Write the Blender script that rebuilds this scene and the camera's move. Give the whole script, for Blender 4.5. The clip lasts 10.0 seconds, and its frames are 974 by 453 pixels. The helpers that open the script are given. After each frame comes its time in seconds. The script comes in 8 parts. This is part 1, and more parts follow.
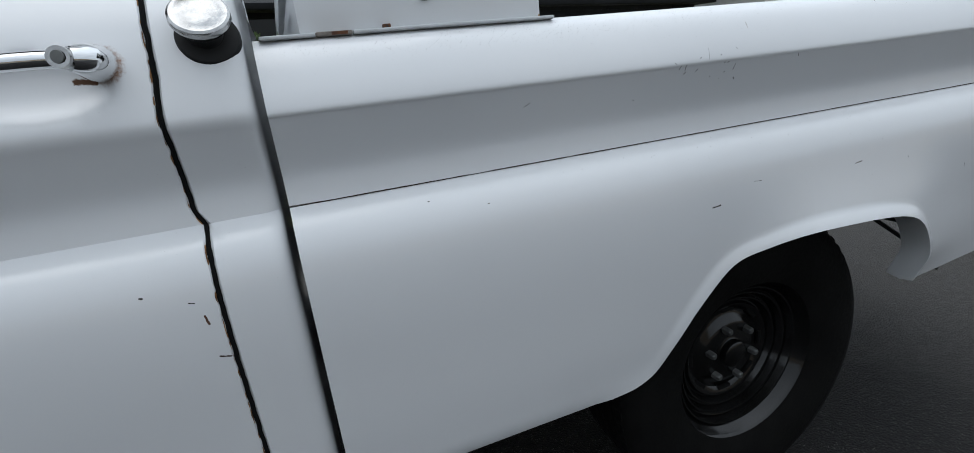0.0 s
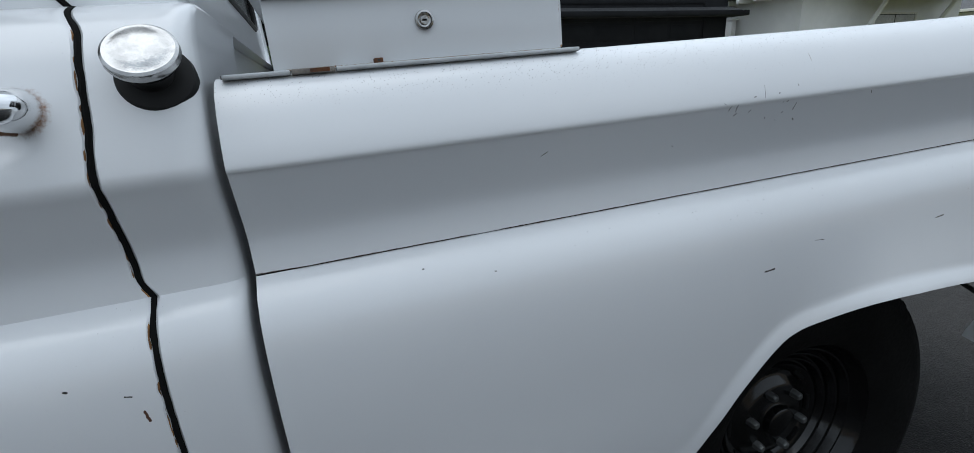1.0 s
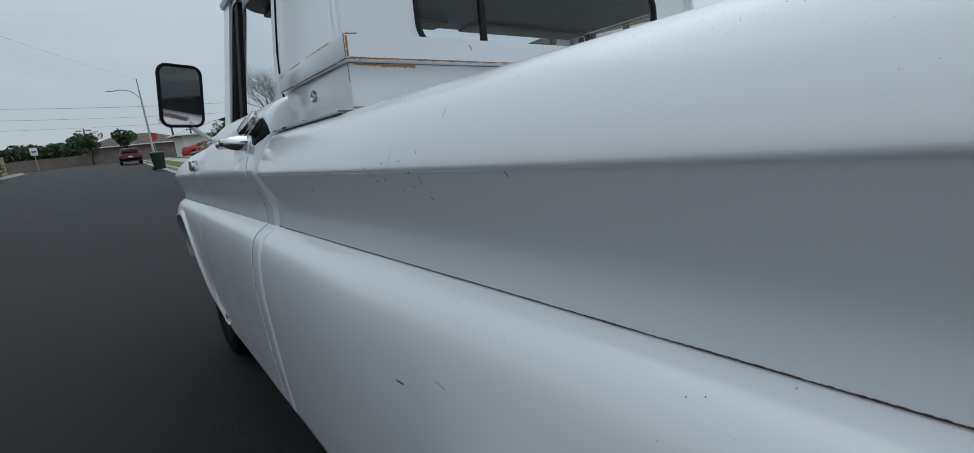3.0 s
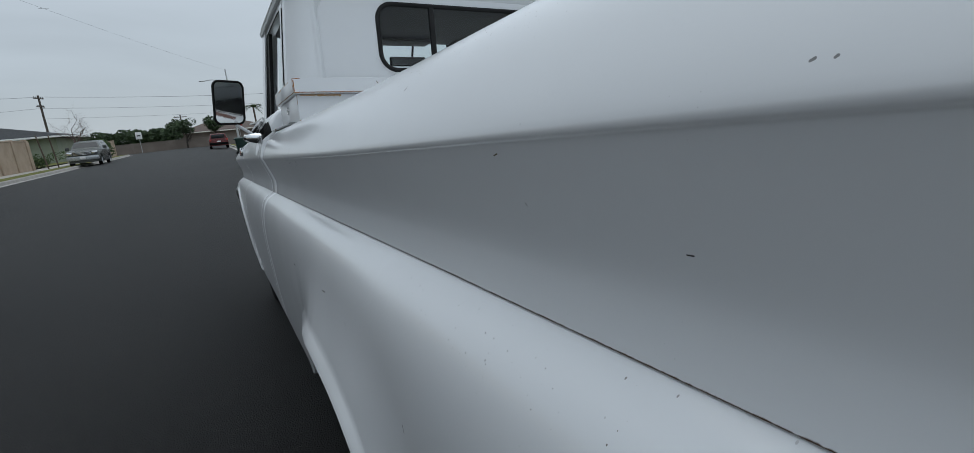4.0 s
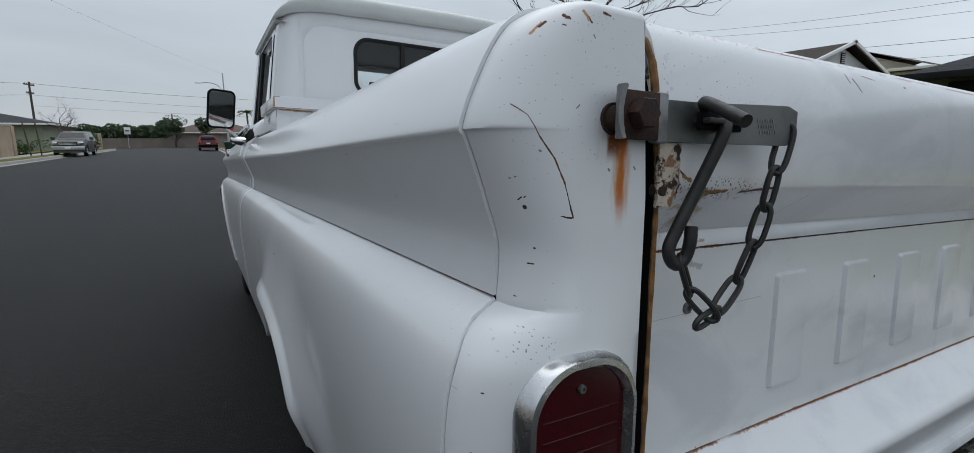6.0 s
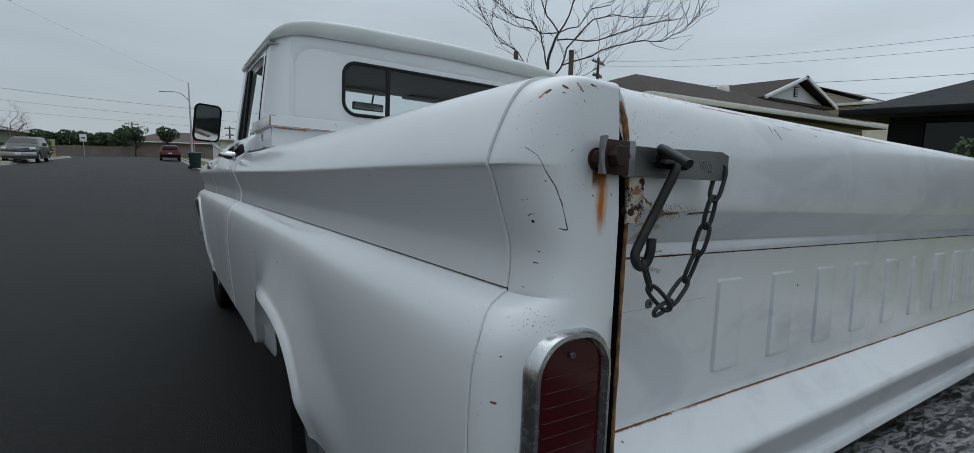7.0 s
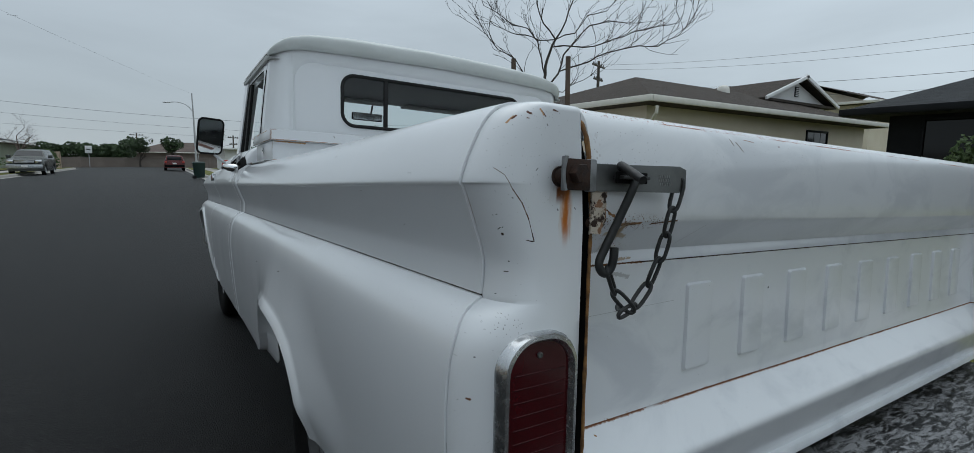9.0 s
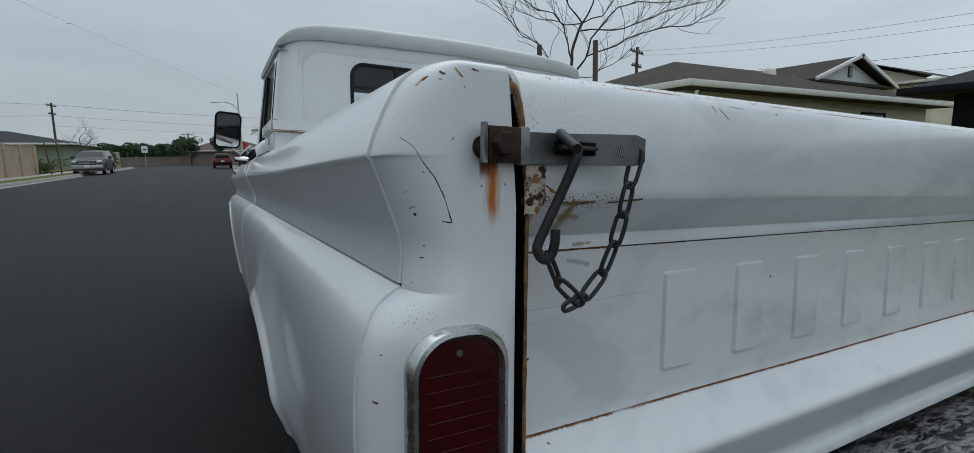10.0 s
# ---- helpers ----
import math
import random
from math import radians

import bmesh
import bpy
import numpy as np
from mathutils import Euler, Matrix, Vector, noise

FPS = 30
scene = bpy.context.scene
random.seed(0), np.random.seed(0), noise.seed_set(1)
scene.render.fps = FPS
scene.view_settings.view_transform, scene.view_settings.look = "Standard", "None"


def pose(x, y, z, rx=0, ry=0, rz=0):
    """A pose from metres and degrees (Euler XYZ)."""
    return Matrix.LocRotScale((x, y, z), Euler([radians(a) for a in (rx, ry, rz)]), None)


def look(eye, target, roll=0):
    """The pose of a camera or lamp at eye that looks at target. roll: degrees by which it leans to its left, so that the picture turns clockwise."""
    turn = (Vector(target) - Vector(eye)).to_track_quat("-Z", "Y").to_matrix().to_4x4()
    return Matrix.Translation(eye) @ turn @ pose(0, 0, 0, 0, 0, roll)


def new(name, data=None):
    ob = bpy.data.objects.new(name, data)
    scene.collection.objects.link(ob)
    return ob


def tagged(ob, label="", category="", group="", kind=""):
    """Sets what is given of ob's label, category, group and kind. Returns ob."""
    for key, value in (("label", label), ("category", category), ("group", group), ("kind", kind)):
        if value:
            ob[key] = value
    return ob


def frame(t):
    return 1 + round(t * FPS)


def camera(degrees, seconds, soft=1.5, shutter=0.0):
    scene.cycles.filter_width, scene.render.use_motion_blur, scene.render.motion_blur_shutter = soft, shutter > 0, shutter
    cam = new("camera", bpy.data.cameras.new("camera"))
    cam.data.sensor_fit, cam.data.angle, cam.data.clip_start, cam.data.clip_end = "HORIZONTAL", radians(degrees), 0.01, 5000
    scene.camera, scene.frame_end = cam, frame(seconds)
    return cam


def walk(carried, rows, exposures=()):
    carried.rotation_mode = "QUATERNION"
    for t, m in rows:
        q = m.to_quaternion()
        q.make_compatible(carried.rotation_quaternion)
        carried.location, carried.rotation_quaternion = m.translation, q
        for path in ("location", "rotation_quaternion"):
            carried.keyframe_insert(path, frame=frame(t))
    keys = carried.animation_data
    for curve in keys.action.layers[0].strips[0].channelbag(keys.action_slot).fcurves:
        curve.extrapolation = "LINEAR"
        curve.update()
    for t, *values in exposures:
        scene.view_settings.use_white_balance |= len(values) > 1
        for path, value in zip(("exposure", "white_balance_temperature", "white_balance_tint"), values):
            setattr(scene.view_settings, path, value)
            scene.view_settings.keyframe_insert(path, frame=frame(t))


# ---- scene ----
# ---------------------------------------------------------------- camera
PATH = [
    (0, (-1.592, 2.024, 1.100), (0.170, 1.344, 0.443), -2.90),
    (0.2, (-1.586, 2.002, 1.111), (0.093, 1.105, 0.496), -1.96),
    (0.5, (-1.534, 2.012, 1.127), (0.097, 1.019, 0.532), -1.05),
    (1, (-1.475, 1.955, 1.131), (0.331, 1.356, 0.513), -2.38),
    (1.3, (-1.467, 1.839, 1.145), (0.445, 1.945, 0.568), -3.44),
    (1.5, (-1.461, 1.782, 1.153), (0.389, 2.337, 0.633), -4.15),
    (2, (-1.353, 1.586, 1.137), (0.119, 2.856, 0.668), -5.21),
    (2.5, (-1.249, 1.227, 1.105), (0.022, 2.710, 0.673), -5.43),
    (2.7, (-1.217, 1.086, 1.111), (-0.002, 2.617, 0.684), -5.51),
    (3.8, (-1.117, 0.315, 1.119), (-0.163, 2.018, 0.680), -5.42),
    (4, (-1.097, 0.196, 1.126), (-0.182, 1.918, 0.682), -5.27),
    (4.2, (-1.085, 0.105, 1.135), (-0.201, 1.842, 0.685), -4.98),
    (4.5, (-1.092, -0.005, 1.131), (-0.242, 1.749, 0.679), -4.56),
    (5, (-1.074, -0.088, 1.117), (-0.246, 1.678, 0.673), -3.70),
    (5.5, (-1.071, -0.131, 1.112), (-0.178, 1.612, 0.708), -2.08),
    (6.8, (-1.201, -0.246, 1.133), (-0.120, 1.413, 0.853), 1.48),
    (7, (-1.210, -0.261, 1.131), (-0.116, 1.391, 0.858), 1.57),
    (7.5, (-1.216, -0.281, 1.141), (-0.097, 1.357, 0.882), 1.74),
    (8, (-1.217, -0.298, 1.142), (-0.095, 1.338, 0.889), 1.57),
    (8.5, (-1.219, -0.311, 1.144), (-0.107, 1.333, 0.893), 1.22),
    (9, (-1.211, -0.319, 1.147), (-0.128, 1.343, 0.892), 0.62),
    (9.5, (-1.179, -0.324, 1.144), (-0.157, 1.373, 0.876), -0.02),
    (10, (-1.073, -0.322, 1.126), (-0.123, 1.415, 0.840), -0.59),
]
cam = camera(88.46, 10.0, soft=0.55)
EXPOSURE = [(0.0, 0.63, 6450, 10), (0.5, 0.63, 6400, 10), (1.0, 0.55, 6250, 9), (1.5, 0.07, 6150, 5), (2.0, 0.03, 6150, 5), (2.5, 0.23, 6200, 6), (4.0, 0.23, 6350, 8), (5.0, 0.37, 6600, 11), (5.5, 0.39, 6550, 11), (7.0, 0.09, 6350, 7), (8.5, 0.11, 6300, 6), (10.0, 0.1, 6350, 6)]
walk(cam, [(t, look(eye, aim, lean)) for t, eye, aim, lean in PATH], EXPOSURE)

# ---------------------------------------------------------------- light: overcast day
world = bpy.data.worlds.new("overcast_sky")
scene.world = world
world.use_nodes = True
wt = world.node_tree
wt.nodes.clear()
w_out = wt.nodes.new("ShaderNodeOutputWorld")
w_bg = wt.nodes.new("ShaderNodeBackground")
w_sky = wt.nodes.new("ShaderNodeTexSky")
w_sky.sky_type, w_sky.sun_disc = "NISHITA", False
w_sky.sun_elevation, w_sky.sun_rotation = radians(73), radians(27)
w_co = wt.nodes.new("ShaderNodeTexCoord")
w_sep = wt.nodes.new("ShaderNodeSeparateXYZ")
w_grad = wt.nodes.new("ShaderNodeValToRGB")
w_map = wt.nodes.new("ShaderNodeMapping")
w_map.inputs["Scale"].default_value = (1.0, 1.0, 3.2)
w_noise = wt.nodes.new("ShaderNodeTexNoise")
w_noise.inputs["Scale"].default_value, w_noise.inputs["Detail"].default_value = 2.1, 7.0
w_noise.inputs["Roughness"].default_value, w_noise.inputs["Distortion"].default_value = 0.52, 0.35
w_cl = wt.nodes.new("ShaderNodeMapRange")
w_cl.inputs[1].default_value, w_cl.inputs[2].default_value = 0.30, 0.72
w_cl.inputs[3].default_value, w_cl.inputs[4].default_value = 0.90, 1.13
w_mul = wt.nodes.new("ShaderNodeMix")
w_mul.data_type, w_mul.blend_type = "RGBA", "MULTIPLY"
w_mul.inputs[0].default_value = 1.0
w_mix = wt.nodes.new("ShaderNodeMix")
w_mix.data_type = "RGBA"
w_mix.inputs[0].default_value = 0.93
w_scale = wt.nodes.new("ShaderNodeMix")
w_scale.data_type, w_scale.blend_type = "RGBA", "MULTIPLY"
w_scale.inputs[0].default_value = 1.0
w_scale.inputs[7].default_value = (0.12, 0.12, 0.12, 1)
r = w_grad.color_ramp
r.elements[0].position, r.elements[0].color = 0.0, (0.650, 0.713, 0.770, 1)
r.elements[1].position, r.elements[1].color = 1.0, (1.30, 1.425, 1.55, 1)
e1 = r.elements.new(0.10)
e1.color = (0.605, 0.671, 0.734, 1)
e2 = r.elements.new(0.35)
e2.color = (0.690, 0.765, 0.840, 1)
wt.links.new(w_co.outputs["Generated"], w_sep.inputs[0])
wt.links.new(w_sep.outputs[2], w_grad.inputs[0])
wt.links.new(w_co.outputs["Generated"], w_map.inputs[0])
wt.links.new(w_map.outputs[0], w_noise.inputs[0])
wt.links.new(w_noise.outputs[0], w_cl.inputs[0])
w_dot = wt.nodes.new("ShaderNodeVectorMath")
w_dot.operation = "DOT_PRODUCT"
w_dot.inputs[1].default_value = (0.80, -0.28, 0.0)
w_side = wt.nodes.new("ShaderNodeMapRange")
w_side.inputs[1].default_value, w_side.inputs[2].default_value = -1.0, 1.0
w_side.inputs[3].default_value, w_side.inputs[4].default_value = 0.73, 1.15
w_tilt = wt.nodes.new("ShaderNodeMix")
w_tilt.data_type, w_tilt.blend_type = "RGBA", "MULTIPLY"
w_tilt.inputs[0].default_value = 1.0
wt.links.new(w_co.outputs["Generated"], w_dot.inputs[0])
wt.links.new(w_dot.outputs["Value"], w_side.inputs[0])
wt.links.new(w_grad.outputs[0], w_tilt.inputs[6])
wt.links.new(w_side.outputs[0], w_tilt.inputs[7])
wt.links.new(w_tilt.outputs[2], w_mul.inputs[6])
wt.links.new(w_cl.outputs[0], w_mul.inputs[7])
wt.links.new(w_sky.outputs[0], w_scale.inputs[6])
wt.links.new(w_scale.outputs[2], w_mix.inputs[6])
wt.links.new(w_mul.outputs[2], w_mix.inputs[7])
wt.links.new(w_mix.outputs[2], w_bg.inputs[0])
w_bg.inputs[1].default_value = 0.74
wt.links.new(w_bg.outputs[0], w_out.inputs[0])
sun = new("sun", bpy.data.lights.new("sun", "SUN"))
sun.data.energy, sun.data.angle, sun.data.color = 0.45, radians(60), (1.0, 0.97, 0.93)
sun.matrix_world = look((4, 8, 30), (0, 0, 0))

# ---------------------------------------------------------------- mesh helpers


def link_mesh(name, geo, mat, parent=None, label="", smooth=40):
    verts, faces = geo
    me = bpy.data.meshes.new(name)
    me.from_pydata([tuple(v) for v in verts], [], [tuple(q) for q in faces])
    me.update()
    if smooth:
        me.polygons.foreach_set("use_smooth", [True] * len(me.polygons))
        me.set_sharp_from_angle(angle=radians(smooth))
    if mat is not None:
        me.materials.append(mat)
    ob = new(name, me)
    if parent is not None:
        ob.parent = parent
    if label:
        tagged(ob, label)
    return ob


def part(name, geo, mat, parent, label="", smooth=40):
    return link_mesh(name, geo, mat, parent, label, smooth)


def thing(name, label, category, m=None, group="", kind=""):
    ob = new(name)
    ob.empty_display_size = 0.2
    if m is not None:
        ob.matrix_basis = m
    return tagged(ob, label, category, group, kind)


def join(*geos):
    verts, faces = [], []
    for v, q in geos:
        k = len(verts)
        verts += [tuple(p) for p in v]
        faces += [tuple(i + k for i in face) for face in q]
    return verts, faces


def moved(geo, m):
    return [tuple(m @ Vector(p)) for p in geo[0]], geo[1]


def mirrored(geo):
    return [(-x, y, z) for x, y, z in geo[0]], [tuple(reversed(q)) for q in geo[1]]


def box(x0, x1, y0, y1, z0, z1, bevel=0.0, seg=2):
    bm = bmesh.new()
    bmesh.ops.create_cube(bm, size=1)
    for v in bm.verts:
        v.co = Vector(((x0 + x1) / 2 + v.co.x * (x1 - x0), (y0 + y1) / 2 + v.co.y * (y1 - y0), (z0 + z1) / 2 + v.co.z * (z1 - z0)))
    if bevel:
        bmesh.ops.bevel(bm, geom=bm.edges[:], offset=bevel, segments=seg, profile=0.5, affect="EDGES")
    bm.verts.index_update()
    out = [tuple(v.co) for v in bm.verts], [tuple(v.index for v in q.verts) for q in bm.faces]
    bm.free()
    return out


def grid(rows, flip=False, wrap=False):
    n, m = len(rows), len(rows[0])
    verts = [tuple(p) for row in rows for p in row]
    faces = []
    for i in range(n - 1):
        for j in range(m if wrap else m - 1):
            k = (j + 1) % m
            q = (i * m + j, i * m + k, (i + 1) * m + k, (i + 1) * m + j)
            faces.append(tuple(reversed(q)) if flip else q)
    return verts, faces


def thick(geo, off):
    """Gives a sheet a thickness: a second sheet off to its back, and a rim."""
    bm = bmesh.new()
    vs = [bm.verts.new(p) for p in geo[0]]
    for q in geo[1]:
        if len(set(q)) > 2:
            try:
                bm.faces.new([vs[i] for i in q])
            except ValueError:
                pass
    bm.normal_update()
    made = [f for f in bm.faces]
    rim = [e for e in bm.edges if len(e.link_faces) == 1]
    back = {v: bm.verts.new(v.co - v.normal * off) for v in vs}
    for f in made:
        bm.faces.new([back[v] for v in reversed(f.verts)])
    for e in rim:
        a, b = e.verts
        loop = [q for q in e.link_loops][0]
        if loop.vert != a:
            a, b = b, a
        bm.faces.new([b, a, back[a], back[b]])
    bm.verts.index_update()
    out = [tuple(v.co) for v in bm.verts], [tuple(v.index for v in q.verts) for q in bm.faces]
    bm.free()
    return out


def tube(points, radius, sides=8, closed=False, caps=True):
    pts = [Vector(p) for p in points]
    n = len(pts)
    radii = radius if isinstance(radius, (list, tuple)) else [radius] * n
    ref, rows = None, []
    for i, p in enumerate(pts):
        a = pts[(i - 1) % n] if closed or i else pts[0]
        b = pts[(i + 1) % n] if closed or i < n - 1 else pts[-1]
        d = (b - a).normalized()
        if ref is None:
            ref = d.orthogonal().normalized()
        ref = (ref - d * ref.dot(d)).normalized()
        side = d.cross(ref)
        rows.append([p + (ref * math.cos(2 * math.pi * k / sides) + side * math.sin(2 * math.pi * k / sides)) * radii[i] for k in range(sides)])
    if closed:
        rows.append(rows[0])
    verts, faces = grid(rows, wrap=True)
    if caps and not closed:
        faces = faces + [tuple(reversed(range(sides))), tuple((n - 1) * sides + k for k in range(sides))]
    return verts, faces


def lathe(profile, sides=32, m=None):
    """Turns (radius, height) pairs round z."""
    rows = [[(r0 * math.cos(2 * math.pi * k / sides), r0 * math.sin(2 * math.pi * k / sides), h) for k in range(sides)] for r0, h in profile]
    geo = grid(rows, wrap=True)
    return moved(geo, m) if m is not None else geo


def prism(poly, z0, z1, bevel=0.0):
    """A flat outline in x, y pushed from z0 to z1."""
    n = len(poly)
    verts = [(x, y, z0) for x, y in poly] + [(x, y, z1) for x, y in poly]
    faces = [tuple(reversed(range(n))), tuple(range(n, 2 * n))] + [(i, (i + 1) % n, n + (i + 1) % n, n + i) for i in range(n)]
    if not bevel:
        return verts, faces
    bm = bmesh.new()
    vs = [bm.verts.new(p) for p in verts]
    for q in faces:
        bm.faces.new([vs[i] for i in q])
    bmesh.ops.recalc_face_normals(bm, faces=bm.faces[:])
    bmesh.ops.bevel(bm, geom=bm.edges[:], offset=bevel, segments=2, profile=0.5, affect="EDGES", clamp_overlap=True)
    bm.verts.index_update()
    out = [tuple(v.co) for v in bm.verts], [tuple(v.index for v in q.verts) for q in bm.faces]
    bm.free()
    return out


def rounded(w, h, rad, n=6):
    """A rounded rectangle about 0, 0, turning left; rad may be four radii from the corner +x +y on."""
    rads = rad if isinstance(rad, (list, tuple)) else [rad] * 4
    out = []
    for k, (sx, sy) in enumerate(((1, 1), (-1, 1), (-1, -1), (1, -1))):
        q = rads[k]
        for i in range(n + 1):
            a = math.pi / 2 * (k + i / n)
            out.append((sx * (w / 2 - q) + q * math.cos(a), sy * (h / 2 - q) + q * math.sin(a)))
    return out


def ring(outer, inner, y0, y1):
    """A frame between two outlines in x, z of equal count, from y0 to y1."""
    rows = [[(x, y0, z) for x, z in outer], [(x, y0, z) for x, z in inner], [(x, y1, z) for x, z in inner], [(x, y1, z) for x, z in outer], [(x, y0, z) for x, z in outer]]
    return grid(rows, wrap=True)


def smooth_line(pts, n=6):
    """Catmull-Rom through points of any size."""
    p = [np.array(q, float) for q in pts]
    p = [2 * p[0] - p[1]] + p + [2 * p[-1] - p[-2]]
    out = []
    for i in range(1, len(p) - 2):
        for k in range(n):
            t = k / n
            out.append(0.5 * (2 * p[i] + (p[i + 1] - p[i - 1]) * t + (2 * p[i - 1] - 5 * p[i] + 4 * p[i + 1] - p[i + 2]) * t * t + (3 * p[i] - p[i - 1] - 3 * p[i + 1] + p[i + 2]) * t**3))
    out.append(p[-2])
    return [tuple(float(c) for c in q) for q in out]


def step(a, b, v):
    t = min(1.0, max(0.0, (v - a) / (b - a)))
    return t * t * (3 - 2 * t)


# ---------------------------------------------------------------- materials


class Nodes:
    """A short hand for building one material."""

    def __init__(self, name):
        self.mat = bpy.data.materials.new(name)
        self.mat.use_nodes = True
        self.t = self.mat.node_tree
        self.t.nodes.clear()
        self.out = self.t.nodes.new("ShaderNodeOutputMaterial")
        self.b = self.t.nodes.new("ShaderNodeBsdfPrincipled")
        self.t.links.new(self.b.outputs[0], self.out.inputs[0])
        self.co = self.t.nodes.new("ShaderNodeTexCoord")

    def put(self, socket, v):
        if isinstance(v, bpy.types.NodeSocket):
            self.t.links.new(v, socket)
        elif isinstance(v, (tuple, list)) and len(v) == 3 and socket.type == "RGBA":
            socket.default_value = (*v, 1)
        else:
            socket.default_value = v

    def set(self, **kw):
        for k, v in kw.items():
            self.put(self.b.inputs[k.replace("_", " ")], v)
        return self

    def noise(self, scale, detail=4.0, rough=0.55, distort=0.0, vec=None):
        n = self.t.nodes.new("ShaderNodeTexNoise")
        self.put(n.inputs["Vector"], vec if vec is not None else self.co.outputs["Object"])
        n.inputs["Scale"].default_value, n.inputs["Detail"].default_value = scale, detail
        n.inputs["Roughness"].default_value, n.inputs["Distortion"].default_value = rough, distort
        return n.outputs[0]

    def cells(self, scale, feature="F1", vec=None, out=0, rand=1.0):
        n = self.t.nodes.new("ShaderNodeTexVoronoi")
        n.feature = feature
        self.put(n.inputs["Vector"], vec if vec is not None else self.co.outputs["Object"])
        n.inputs["Scale"].default_value, n.inputs["Randomness"].default_value = scale, rand
        return n.outputs[out]

    def math(self, op, a, b=0.0, c=0.0, clamp=False):
        n = self.t.nodes.new("ShaderNodeMath")
        n.operation, n.use_clamp = op, clamp
        for s, v in zip(n.inputs, (a, b, c)):
            self.put(s, v)
        return n.outputs[0]

    def vec(self, op, a, b=(0, 0, 0), out=0):
        n = self.t.nodes.new("ShaderNodeVectorMath")
        n.operation = op
        self.put(n.inputs[0], a)
        if op == "SCALE":
            self.put(n.inputs["Scale"], b)
        else:
            self.put(n.inputs[1], b)
        return n.outputs["Value"] if op in ("LENGTH", "DOT_PRODUCT", "DISTANCE") else n.outputs[0]

    def span(self, v, a, b, c=0.0, d=1.0):
        n = self.t.nodes.new("ShaderNodeMapRange")
        n.interpolation_type = "SMOOTHSTEP"
        for s, q in zip(n.inputs, (v, a, b, c, d)):
            self.put(s, q)
        return n.outputs[0]

    def mix(self, f, a, b, mode="MIX"):
        n = self.t.nodes.new("ShaderNodeMix")
        n.data_type, n.blend_type = "RGBA", mode
        self.put(n.inputs[0], f)
        self.put(n.inputs[6], a)
        self.put(n.inputs[7], b)
        return n.outputs[2]

    def split(self, v):
        n = self.t.nodes.new("ShaderNodeSeparateXYZ")
        self.put(n.inputs[0], v)
        return n.outputs

    def bump(self, height, strength=0.2, distance=0.01):
        n = self.t.nodes.new("ShaderNodeBump")
        n.inputs["Strength"].default_value, n.inputs["Distance"].default_value = strength, distance
        self.put(n.inputs["Height"], height)
        self.put(self.b.inputs["Normal"], n.outputs[0])
        return self

    def island(self):
        return self.t.nodes.new("ShaderNodeNewGeometry").outputs["Random Per Island"]


def mottled(name, a, b, rough=0.7, scale=3.0, fine=60.0, bump=0.15, metal=0.0, dist=0.004, spec=0.5, coat=0.0):
    """Two tones at two scales with a fine relief."""
    m = Nodes(name)
    big = m.span(m.noise(scale, 5), 0.35, 0.65)
    small = m.noise(fine, 4)
    col = m.mix(m.math("MULTIPLY_ADD", small, 0.5, m.math("MULTIPLY", big, 0.5)), a, b)
    m.set(Base_Color=col, Roughness=m.span(small, 0.2, 0.8, max(0.02, rough - 0.08), min(1.0, rough + 0.08)), Metallic=metal)
    m.b.inputs["Specular IOR Level"].default_value = spec
    if coat:
        m.b.inputs["Coat Weight"].default_value = coat
    if bump:
        m.bump(small, bump, dist)
    return m.mat


PAINT = (0.715, 0.728, 0.742)
RUST = (0.22, 0.075, 0.018)
DARK_RUST = (0.035, 0.017, 0.010)


def seg(m, p, a, b, r, wob, soft=0.5):
    """How much a place lies on the stroke from a to b, with a ragged edge."""
    a, b = Vector(a), Vector(b)
    ba = b - a
    pa = m.vec("SUBTRACT", p, tuple(a))
    if ba.length > 1e-6:
        h = m.math("MULTIPLY", m.vec("DOT_PRODUCT", pa, tuple(ba)), 1 / ba.length_squared, clamp=True)
        d = m.vec("LENGTH", m.vec("SUBTRACT", pa, m.vec("SCALE", tuple(ba), h)))
    else:
        d = m.vec("LENGTH", pa)
    d = m.math("ADD", d, wob)
    return m.span(d, r * 0.62, r * 0.62 * soft, 0.0, 1.0)


